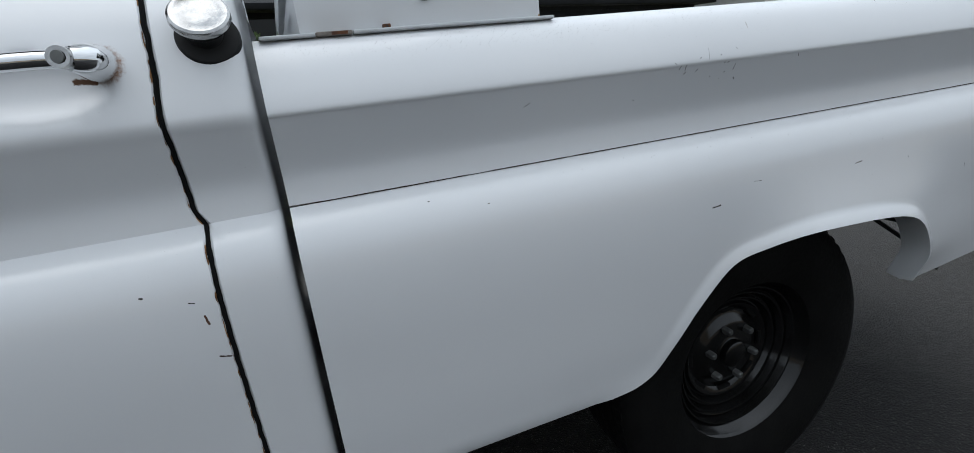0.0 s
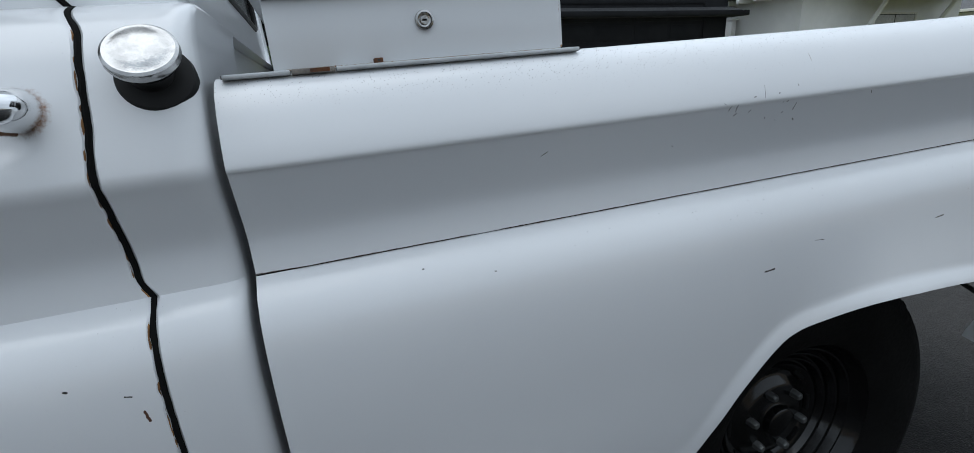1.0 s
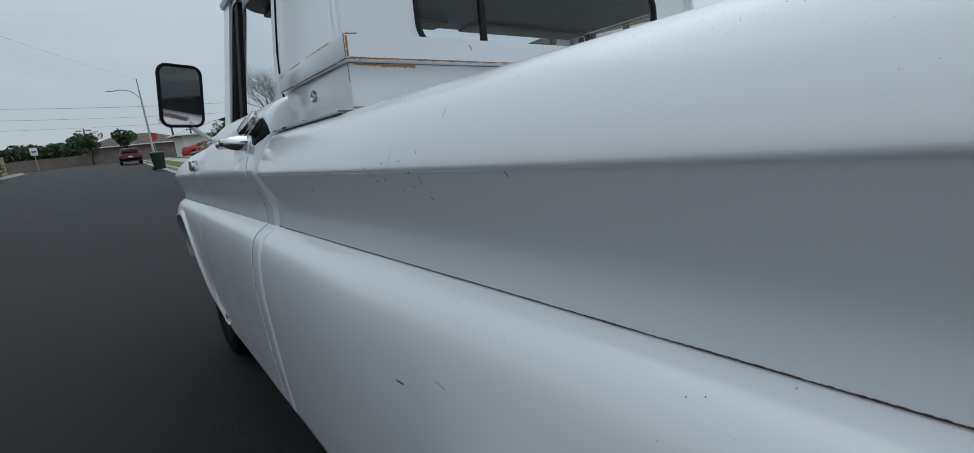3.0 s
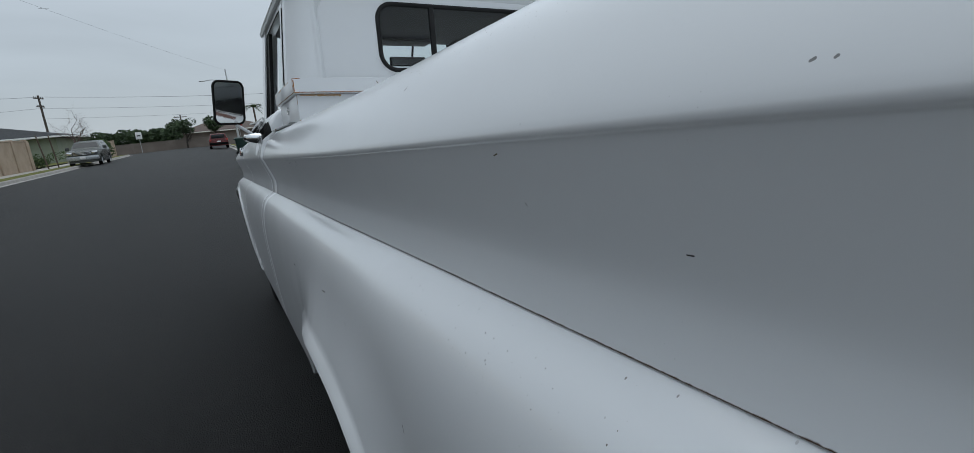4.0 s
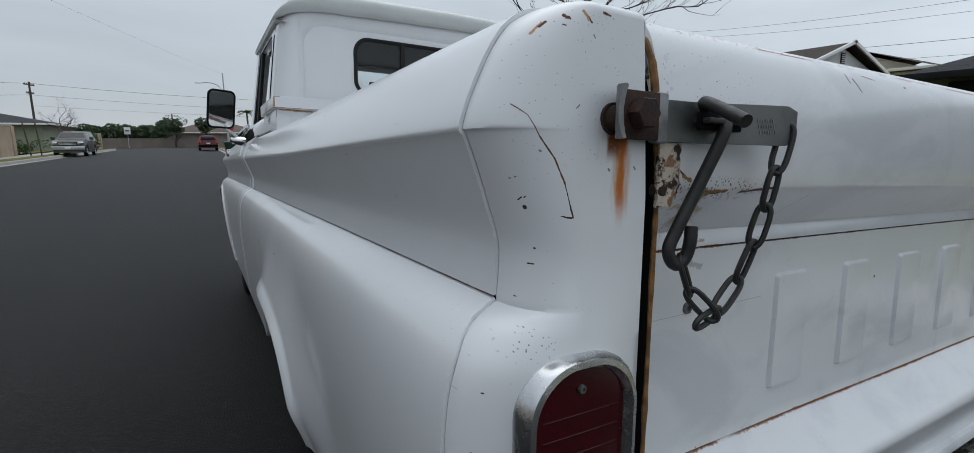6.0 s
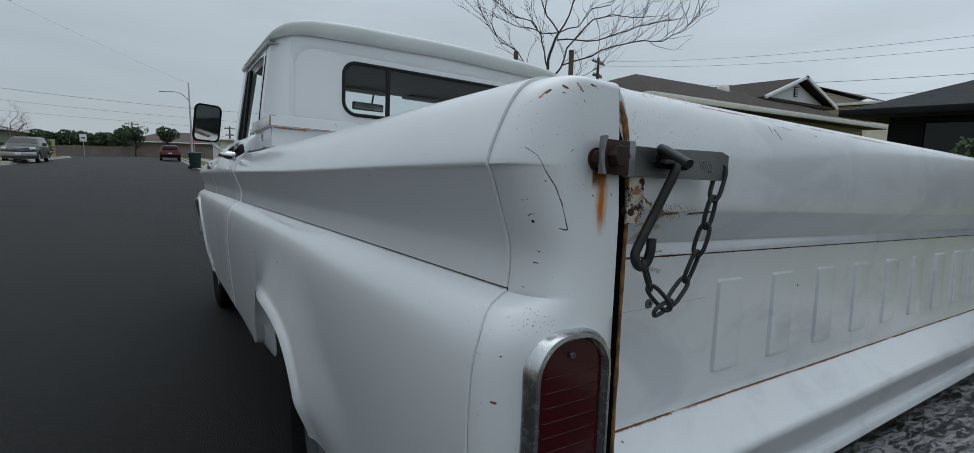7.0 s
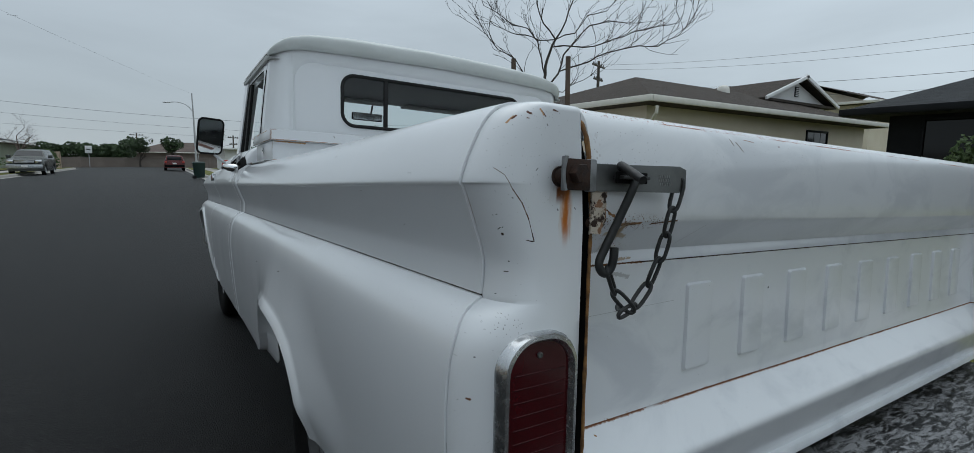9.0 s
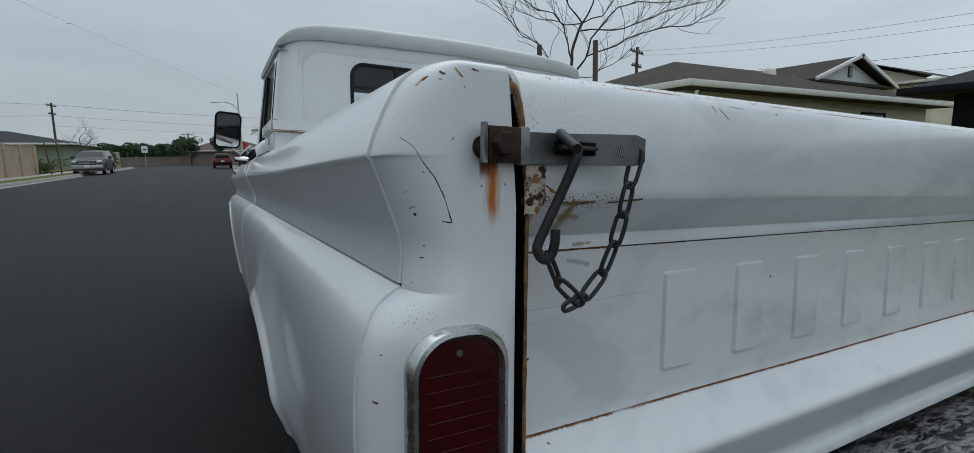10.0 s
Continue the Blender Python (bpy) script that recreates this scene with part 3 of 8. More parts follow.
gate_marks = [((-0.838, 0, 1.030), (-0.836, 0, 0.985), 0.0110, (0.34, 0.27, 0.20), 1.6), ((-0.832, 0, 1.020), (-0.830, 0, 0.996), 0.0060, BROWN, 2.0), ((-0.826, 0, 1.012), (-0.813, 0, 1.004), 0.0022, BROWN, 2.0),
              ((-0.815, 0, 1.004), (-0.806, 0, 1.001), 0.0030, OCHRE, 2.2), ((-0.800, 0, 0.9905), (-0.755, 0, 0.9915), 0.0034, OCHRE, 2.4), ((-0.790, 0, 0.9885), (-0.762, 0, 0.9900), 0.0016, BROWN, 2.0),
              ((-0.733, 0, 0.9905), (-0.685, 0, 0.9940), 0.0022, BROWN, 2.0), ((-0.80, 0, 0.978), (-0.76, 0, 0.974), 0.0050, (0.44, 0.36, 0.27), 2.6)]
gate_marks += [((-0.815, 0, 0.9345), (-0.700, 0, 0.9345), 0.0026, (0.20, 0.075, 0.022), 2.0), ((-0.748, 0, 0.9400), (-0.722, 0, 0.9410), 0.0040, (0.42, 0.33, 0.24), 2.6), ((-0.756, 0, 0.9224), (-0.725, 0, 0.9158), 0.0050, (0.44, 0.44, 0.44), 2.6),
              ((-0.834, 0, 0.800), (-0.810, 0, 0.813), 0.0026, BROWN, 1.4), ((-0.838, 0, 0.965), (-0.836, 0, 0.945), 0.0060, (0.40, 0.27, 0.16), 2.2), ((-0.787, 0, 0.7125), (-0.785, 0, 0.7115), 0.0020, (0.26, 0.13, 0.05), 1.2)]
# the last dot of this group paints the dark of an open hole
gate_marks += [((-0.6325, 0, 0.9585), (-0.6092, 0, 0.986), 0.0009, (0.34, 0.33, 0.32), 2.4), ((-0.548, 0, 1.106), (-0.534, 0, 1.094), 0.0020, (0.16, 0.13, 0.11), 2.8), ((-0.562, 0, 1.110), (-0.556, 0, 1.102), 0.0018, (0.20, 0.17, 0.15), 2.6),
              ((-0.525, 0, 1.112), (-0.500, 0, 1.110), 0.0014, (0.26, 0.14, 0.09), 2.6), ((-0.43, 0, 1.108), (-0.425, 0, 1.108), 0.0016, (0.18, 0.11, 0.09), 2.4), ((-0.361, 0, 0.870), (-0.361, 0, 0.869), 0.0036, (0.006, 0.006, 0.006), 0.6)]
gate_marks += [((-0.83, 0, 0.868), (-0.62, 0, 0.873), 0.0005, (0.36, 0.36, 0.36), 1.0)]
WHITE_GATE = paint("white_paint_tailgate", gate_marks, 0.45, (1, 0, 1), 0.36, [(2, 1.1195, 0.0014, (0.30, 0.15, 0.11), 0.62), (2, 0.9345, 0.0013, (0.07, 0.035, 0.018), 0.95), (2, 0.7210, 0.0022, (0.20, 0.075, 0.025), 0.95)], [(0, -0.829, 0.0080, 0.985, 0.930, (0.34, 0.19, 0.09)), (0, -0.780, 0.0100, 0.990, 0.950, (0.30, 0.22, 0.13))], GATE_DOTS, 0.45)
BOX_PAINT = paint("white_toolbox_paint", [((0, 1.575, 1.1940), (0, 1.95, 1.1940), 0.0018, (0.22, 0.14, 0.07), 2.4), ((0, 1.60, 1.121), (0, 1.93, 1.121), 0.0016, (0.28, 0.16, 0.08), 2.2), ((0, 1.86, 1.226), (0, 1.80, 1.228), 0.0030, (0.33, 0.19, 0.07), 2.4),
                                           ((0, 1.945, 1.222), (0, 1.915, 1.224), 0.0030, (0.35, 0.22, 0.11), 2.4), ((0, 1.76, 1.229), (0, 1.64, 1.229), 0.0022, (0.34, 0.22, 0.11), 3.0), ((0, 1.576, 1.197), (0, 1.576, 1.230), 0.0028, (0.28, 0.11, 0.03), 1.8), ((0, 1.598, 1.190), (0, 1.598, 1.165), 0.0016, (0.30, 0.20, 0.11), 2.0)], 0.15, (0, 1, 1), 0.40)
BOX_BACK = paint("white_toolbox_back", [((-0.922, 0, 1.229), (-0.905, 0, 1.2305), 0.0024, (0.26, 0.10, 0.03), 1.8), ((-0.9225, 0, 1.225), (-0.9225, 0, 1.197), 0.0026, (0.30, 0.12, 0.03), 1.8), ((-0.922, 0, 1.1945), (-0.72, 0, 1.1945), 0.0024, (0.30, 0.13, 0.04), 2.2), ((-0.72, 0, 1.1945), (-0.20, 0, 1.1945), 0.0014, (0.24, 0.13, 0.06), 2.6),
                                         ((-0.70, 0, 1.222), (-0.695, 0, 1.214), 0.0018, (0.10, 0.06, 0.03), 1.8), ((-0.905, 0, 1.190), (-0.80, 0, 1.188), 0.0050, (0.42, 0.25, 0.11), 2.6), ((-0.915, 0, 1.124), (-0.80, 0, 1.124), 0.0022, (0.34, 0.20, 0.10), 2.4)], 0.1, (1, 0, 1), 0.42)
LENS = Nodes("red_lamp_lens")
LENS.set(Base_Color=LENS.mix(LENS.noise(30), (0.022, 0.0004, 0.001), (0.060, 0.001, 0.004)), Roughness=0.16)
LENS = LENS.mat
TREAD = Nodes("worn_tread_plate")
_m = TREAD
_g = _m.span(_m.noise(46, 6, 0.7, 0.6, _m.vec("MULTIPLY", _m.co.outputs["Object"], (0.5, 1.6, 1))), 0.42, 0.60)
_m.set(Base_Color=_m.mix(_g, (0.006, 0.006, 0.0065), (0.30, 0.30, 0.305)), Roughness=_m.span(_g, 0, 1, 0.35, 0.55), Metallic=0.2)
_m.bump(_g, 0.5, 0.003)
TREAD = TREAD.mat

# ---------------------------------------------------------------- the pickup truck, in its own axes: x to its right, y ahead
TRUCK = Matrix(((0.99912, 0.0, 0.04196, 0.0), (-0.00172, 0.99916, 0.04089, 0.0), (-0.04193, -0.04093, 0.99828, 0.05434), (0, 0, 0, 1)))
truck = thing("pickup_truck", "old white short-bed pickup truck, chipped and rusty, parked at the kerb", "pickup truck", TRUCK)

# the outline of the side, (x, z), from the sill up
LOW = [(-0.945, 0.449), (-0.973, 0.456), (-0.9805, 0.50), (-0.9895, 0.57), (-0.998, 0.66), (-1.004, 0.73), (-1.006, 0.79), (-1.003, 0.84), (-0.995, 0.872), (-0.983, 0.891), (-0.968, 0.902), (-0.9565, 0.9085)]
UPPER = [(-0.9568, 0.9118), (-0.9554, 0.9240), (-0.9546, 0.9380), (-0.9552, 0.9510), (-0.9590, 0.9650), (-0.9662, 0.9830), (-0.9755, 1.0060), (-0.9838, 1.0265), (-0.9864, 1.0315), (-0.9800, 1.052), (-0.9680, 1.077), (-0.9560, 1.095), (-0.9440, 1.106), (-0.9280, 1.1135), (-0.905, 1.1155), (-0.882, 1.113), (-0.873, 1.103), (-0.871, 1.080)]
DOORTOP = [(-0.9864, 1.0315), (-0.9810, 1.055), (-0.9720, 1.085), (-0.9600, 1.120), (-0.9440, 1.152), (-0.9230, 1.178), (-0.9000, 1.192), (-0.8700, 1.197), (-0.845, 1.196)]
low_line = smooth_line(LOW, 5)
up_line = smooth_line(UPPER, 4)
cab_line = low_line[:-1] + [(-0.9568, 0.9088)] + smooth_line([(-0.9560, 0.9130)] + UPPER[1:8] + DOORTOP, 4)


def x_at(line, z):
    zs = [p[1] for p in line]
    return float(np.interp(z, zs, [p[0] for p in line]))


def edge_gap(y, z, edge):
    """Distance in the side's plane from a point to an opening's outline."""
    best = 9.0
    for (a, b), (c, d) in zip(edge, edge[1:]):
        k = max(0.0, min(1.0, ((y - a) * (c - a) + (z - b) * (d - b)) / ((c - a) ** 2 + (d - b) ** 2 + 1e-12)))
        best = min(best, math.hypot(y - a - k * (c - a), z - b - k * (d - b)))
    return best


def arch_bump(y, z, edge):
    """A rolled lip that flares out along an opening's edge, most at the rear wheel's trailing side."""
    d = edge_gap(y, z, edge)
    if y > 2.5:
        return 0.010 * (1 - step(0.0, 0.030, d))
    flare = float(np.interp(y, (0.50, 0.80, 1.05, 1.11, 1.21, 1.29, 1.37), (0.030, 0.037, 0.037, 0.033, 0.019, 0.011, 0.007))) * (0.45 + 0.55 * step(0.48, 0.57, z))
    near = min(flare, 0.009)
    wide = 0.26 - 0.08 * step(0.60, 0.70, z)
    return near * (1 - step(0.0, 0.024, d)) + (flare - near) * (1 - min(1.0, d / wide)) ** 1.45 * (1 - step(0.70, 0.88, z))


REAR_HUB, FRONT_HUB = (1.070, 0.318), (3.83, 0.418)
rear_arch = smooth_line([(0.712, 0.488), (0.722, 0.555), (0.745, 0.606), (0.790, 0.656), (0.855, 0.684), (0.970, 0.699), (1.104, 0.705), (1.214, 0.693), (1.287, 0.674), (1.352, 0.607), (1.403, 0.533), (1.436, 0.487), (1.480, 0.464), (1.530, 0.456)], 6)
front_arch = smooth_line([(2.86, 0.475), (2.93, 0.50), (3.10, 0.535), (3.22, 0.585), (3.33, 0.665), (3.43, 0.755), (3.55, 0.815), (3.70, 0.843), (3.85, 0.838), (3.98, 0.812), (4.09, 0.750), (4.16, 0.66), (4.18, 0.58)], 6)


def low_edge(y, pts):
    return float(np.interp(y, [p[0] for p in pts], [p[1] for p in pts]))


def lower_skin(y0, y1, arch, below, seam_z, line, rows=26, cols=70, taper=None):
    ys = sorted(set([y0 + (y1 - y0) * i / cols for i in range(cols + 1)] + [p[0] for p in arch if y0 < p[0] < y1]))
    grid_rows = []
    for y in ys:
        inside = arch[0][0] <= y <= arch[-1][0]
        zb = low_edge(y, arch) if inside else below(y)
        row = []
        for k in range(rows + 1):
            z = zb + (seam_z(y) - zb) * k / rows
            x = x_at(line, z)
            if inside or min(abs(y - arch[0][0]), abs(y - arch[-1][0])) < 0.26:
                x -= arch_bump(y, z, arch)
            if taper:
                x = taper(x, y)
            row.append((x, y, z))
        if inside:
            lip = row[0]
            deep = 0.055 - 0.035 * step(4.0, 4.1, y)
            row.insert(0, (lip[0] + 0.45 * deep, y, lip[2] - 0.004))
            drop = step(1.34, 1.42, y) * step(1.60, 1.50, y)
            row.insert(0, (lip[0] + deep, y - 0.030 * drop, lip[2] + 0.002 - 0.050 * drop))
        else:
            lip = row[0]
            row.insert(0, (lip[0] + 0.012, y, lip[2] - 0.003))
            row.insert(0, (lip[0] + 0.040, y, lip[2] + 0.006))
        grid_rows.append(row)
    return grid(grid_rows)


def bed_below(y):
    return float(np.interp(y, [0.095, 0.12, 0.16, 0.25, 0.60, 0.712, 1.53, 2.0], [0.625, 0.600, 0.555, 0.508, 0.489, 0.488, 0.456, 0.452]))


def waver(x, y, z):
    return x + 0.0012 * noise.noise((y * 2.3, z * 3.1, 7.0)) + 0.0006 * noise.noise((y * 7, z * 8, 3.0))


def lift_at(y, z):
    """The bed's crease and rail climb a little towards the tail."""
    return step(1.1, 0.1, y) * (0.006 * step(0.93, 1.02, z) + 0.004 * step(1.05, 1.11, z))


def seam_back(z):
    """How far the corner's seam swings towards the tail below the shoulder."""
    return 0.0118 * step(0.907, 0.868, z)


def cap_edge(z):
    """The corner's inner edge beside the tailgate."""
    return -0.8548 - 0.078 * max(0.0, z - 0.985)


sections = [0.1005 + (1.999 - 0.1005) * i / 40 for i in range(41)]
upper_rows = []
for y in sections:
    upper_rows.append([(waver(x, y, z) + (0.004 if y > 1.997 else 0), y, z + lift_at(y, z)) for x, z in up_line])
geo_upper = thick(grid(upper_rows, flip=True), 0.003)
geo_lower = lower_skin(0.1005, 1.999, rear_arch, bed_below, lambda y: 0.9085, low_line)
geo_lower = ([(waver(x, y, z), y, z) for x, y, z in geo_lower[0]], [tuple(reversed(q)) for q in geo_lower[1]])
geo_lower = ([(x, y - seam_back(z) * step(0.30, 0.10, y), z) for x, y, z in geo_lower[0]], geo_lower[1])
geo_lower = thick(geo_lower, 0.003)

# rear corner of the bed: the side's outline swept round to the tail
corner_line = [p for p in low_line if p[1] > 0.60] + [p for p in up_line if p[0] <= -0.9045 or p[1] < 1.06 and p[0] < -0.94]
cap_rows = []
for x, z in corner_line:
    yr = 0.040 + 0.010 * step(0.86, 0.95, z)
    row = []
    xs = waver(x, 0.1, z)
    rx = max(0.0, -0.908 - xs)
    y0 = 0.1000 - seam_back(z)
    xe = cap_edge(z)
    for k in range(15):
        a = math.pi / 2 * k / 14
        drop = 0.010 * (k / 14) ** 3 * step(1.07, 1.115, z)
        row.append((xs + (1 - math.cos(a) ** 0.85) * rx, y0 - math.sin(a) ** 0.9 * (y0 - yr), z - drop + lift_at(0.1, z)))
    x1 = row[-1][0]
    for k in range(1, 5):
        row.append((x1 + (xe - 0.0015 - x1) * k / 4, yr + (0.0500 - yr) * (k / 4) ** 1.5, row[-1][2]))
    row.append((xe, 0.0520, row[-1][2]))
    row.append((xe, 0.080, row[-1][2]))
    cap_rows.append(row)
crest = cap_rows[-1][:15]
te = cap_edge(1.112)
top_rows = [[(x + (te - 0.002 - x) * s, y, z) for x, y, z in crest] for s in (0.0, 0.3, 0.6, 0.85, 1.0)]
top_rows.append([(te - 0.0005, y, z - 0.0015) for x, y, z in crest])
top_rows.append([(te, y, z - 0.014) for x, y, z in crest])
geo_cap = join(thick(grid(cap_rows), 0.003), grid(top_rows))

for side in (0, 1):
    flip = (lambda g: g) if side == 0 else mirrored
    bed = part("bedside", flip(geo_upper), WHITE_UPPER, truck, "white upper bed side with chips along the crease")
    part("lower_panel", flip(geo_lower), WHITE_LOWER, bed, "white lower bed side bulging round the wheel opening")
    part("rear_corner", flip(geo_cap), WHITE_CAP, bed, "white rear corner with rust streak and long rusty scratch")
    inner = join(box(-0.868, -0.858, 0.06, 1.99, 0.62, 1.09), box(-0.868, -0.62, 0.62, 1.46, 0.62, 0.80, 0.02))
    part("inner_wall", flip(inner), WHITE, bed)
    # black bead along the bed seam stands in for the shade in its gap
    seam = tube([(waver(-0.9566, y, 0.91), y, 0.9101) for y in sections], 0.0019, 6)
    part("seam_shade", flip(seam), SHADOW_GAP, bed, "black bead drawn in as the shade of the seam")
part("bed_floor", box(-0.858, 0.858, 0.10, 1.99, 0.60, 0.62), WHITE, truck)
part("bed_front_wall", box(-0.868, 0.868, 1.975, 1.992, 0.60, 1.085, 0.004), WHITE, truck)
part("frame_rail", join(box(-0.45, -0.37, 0.05, 4.3, 0.40, 0.52, 0.01), box(0.37, 0.45, 0.05, 4.3, 0.40, 0.52, 0.01), box(-0.45, 0.45, 0.35, 0.42, 0.42, 0.50), box(-0.70, 0.70, 1.0, 1.07, 0.27, 0.34, 0.02), box(-0.70, 0.70, 3.80, 3.86, 0.38, 0.44, 0.02)), SHADOW_GAP, truck, "black chassis rail")
part("bumper_brace", tube([(-0.84, 0.30, 0.36), (-0.90, 0.502, 0.479), (-0.90, 0.76, 0.64)], 0.0055), IRON, truck)

# tailgate: outline in y, z pushed across
gate_line = smooth_line([(0.113, 1.090), (0.107, 1.112), (0.092, 1.1215), (0.074, 1.1180), (0.060, 1.1030), (0.0515, 1.068), (0.0490, 1.025), (0.0495, 1.004), (0.0515, 0.9945)], 4)
gate_line += [(0.0525, 0.9925), (0.0545, 0.9908), (0.0570, 0.9887), (0.0610, 0.9853), (0.0770, 0.9716), (0.0930, 0.9580), (0.0975, 0.9541), (0.0995, 0.9524), (0.1005, 0.9510), (0.1003, 0.9497), (0.0990, 0.9468), (0.0962, 0.9400)] + [(0.0955, 0.9354), (0.0990, 0.9345), (0.0955, 0.9336)]
gate_line += [(0.0955, 0.925), (0.0955, 0.85), (0.0955, 0.78), (0.0955, 0.735), (0.0952, 0.7245)] + [(0.0945, 0.7230), (0.0975, 0.7215), (0.0940, 0.7195)]
gate_line += [(0.0925, 0.7178), (0.0895, 0.7152), (0.0860, 0.7122), (0.0660, 0.6952), (0.0470, 0.6790), (0.0435, 0.6757), (0.0415, 0.6725), (0.0405, 0.6690), (0.0410, 0.6650), (0.0425, 0.6605), (0.0440, 0.6565), (0.0540, 0.6290), (0.0645, 0.6000), (0.0660, 0.5960), (0.0675, 0.5915), (0.0680, 0.5850)] + [(0.060, 0.5830), (0.058, 0.5800), (0.0575, 0.5700), (0.061, 0.566), (0.085, 0.564)]
gx = [-0.842, -0.8395] + [-0.82 + 1.64 * i / 60 for i in range(61)] + [0.8395, 0.842]
rise_at = lambda x: 0.0055 + 0.0085 * step(-0.8, 0.8, x)
gate_rows = []
for x in gx:
    fade = step(0.842, 0.824, abs(x))
    row = []
    for y, z in gate_line:
        yy = y if fade >= 1 else y + (0.0535 - y) * (1 - fade) * (1 if 0.70 < z < 0.985 else 0.15)
        yy += 0.0015 * noise.noise((x * 3, z * 4, 1.0)) + (0.006 if abs(x) > 0.8405 else 0)
        row.append((math.copysign(abs(x) + 0.078 * max(0.0, z - 0.985) * step(0.80, 0.842, abs(x)), x), yy, z + rise_at(x) * step(1.04, 1.115, z)))
    gate_rows.append(row)
gate = part("tailgate", thick(grid(gate_rows, flip=False), 0.003), WHITE_GATE, truck, "white tailgate with rust along its seams and edges")
part("inner_skin", box(-0.838, 0.838, 0.106, 0.116, 0.575, 1.080, 0.003), WHITE, gate)
emb_w, emb_h = 0.066, 0.136
for i in range(9):
    cx = -0.564 + 0.1500 * i
    outer, mid, core = rounded(emb_w, emb_h, 0.005, 3), rounded(emb_w - 0.006, emb_h - 0.006, 0.004, 3), rounded(emb_w - 0.010, emb_h - 0.010, 0.003, 3)
    rows = [[(cx + a, yy, 0.829 + b) for a, b in loop] for loop, yy in ((outer, 0.0964), (mid, 0.0912), (core, 0.0908))]
    v, q = grid(rows, wrap=True, flip=True)
    n = len(core)
    part("embossed_bar", (v, q + [tuple(reversed(range(2 * n, 3 * n)))]), WHITE_GATE, gate, "pressed block shape in the sheet metal", 25)
screw = lathe([(0.0, 0.0), (0.0022, 0.0), (0.0026, 0.002), (0.0052, 0.002), (0.0060, 0.0005), (0.0062, -0.003)], 16)
part("screw", moved(screw, pose(-0.557, 0.0930, 0.870, 90)), ALUMINIUM, gate)
part("screw", moved(screw, pose(-0.7426, 0.0945, 0.8758, 90)), STEEL, gate)
plate_rows = []
for k in range(23):
    z = 1.0290 - 0.0022 * k
    wide = 0.0215 - 0.0065 * step(0.992, 0.984, z) + 0.0016 * noise.noise((z * 260, 4.0, 1.0))
    plate_rows.append([(-0.8468 + wide * u, 0.0500 - 0.0016 * noise.noise((u * 5, z * 190, 2.0)) - 0.0014 * math.sin(math.pi * u), z) for u in (0, 0.15, 0.3, 0.45, 0.6, 0.75, 0.9, 1.0)])
bracket = part("hinge_bracket", thick(grid(plate_rows), 0.004), FLAKED, gate, "rusty hinge bracket with flaking paint below the latch")
part("bracket_nut", lathe([(0.0, 0.0), (0.0036, 0.0), (0.0050, -0.0012), (0.0054, -0.006), (0.0058, -0.010)], 12, pose(-0.8425, 0.0445, 0.9930, 90)), RUST_BLACK, bracket, "rusty nut")
part("bracket_nut", lathe([(0.0, 0.0), (0.0030, 0.0), (0.0044, -0.0012), (0.0048, -0.008)], 12, pose(-0.8320, 0.0455, 0.9905, 90)), FLAKED, bracket, "flaking rivet head")
for sx in (-1, 1):
    # bent black sheet makes the shade inside the tailgate's gap
    gap_rows = [[(sx * (-cap_edge(z) - 0.0004), 0.090, z), (sx * (-cap_edge(z) - 0.0118), 0.090, z), (sx * (-cap_edge(z) - 0.0118), 0.0535 if z < 1.05 else 0.0535 + 0.25 * (z - 1.05), z)] for z in (0.565, 0.75, 0.90, 0.985, 1.04, 1.06, 1.08, 1.10)]
    part("tailgate_gap", grid(gap_rows, flip=sx > 0), SHADOW_GAP, gate, "black sheet for the shade in the gap beside the tailgate")
    lip_path = [(0.090, 1.1165), (0.074, 1.1140), (0.062, 1.1030), (0.055, 1.085), (0.0525, 1.060), (0.0510, 1.03), (0.0510, 1.0), (0.0520, 0.975), (0.0525, 0.94), (0.0525, 0.85), (0.0525, 0.75), (0.0515, 0.70), (0.044, 0.66), (0.062, 0.60), (0.066, 0.575)]
    lip_path = smooth_line([(sx * (-cap_edge(z) - 0.0130), y, z) for y, z in lip_path], 6)
    edge_strip = tube([(x + 0.0007 * noise.noise((z * 150, 1.0, sx)), y, z) for x, y, z in lip_path], [0.0021 + 0.0009 * step(0.99, 1.04, p[2]) + 0.0010 * noise.noise((p[2] * 110, p[1] * 110, 2.0)) for p in lip_path], 7)
    part("rusty_edge", edge_strip, AMBER, gate, "rusty raw edge of the sheet")

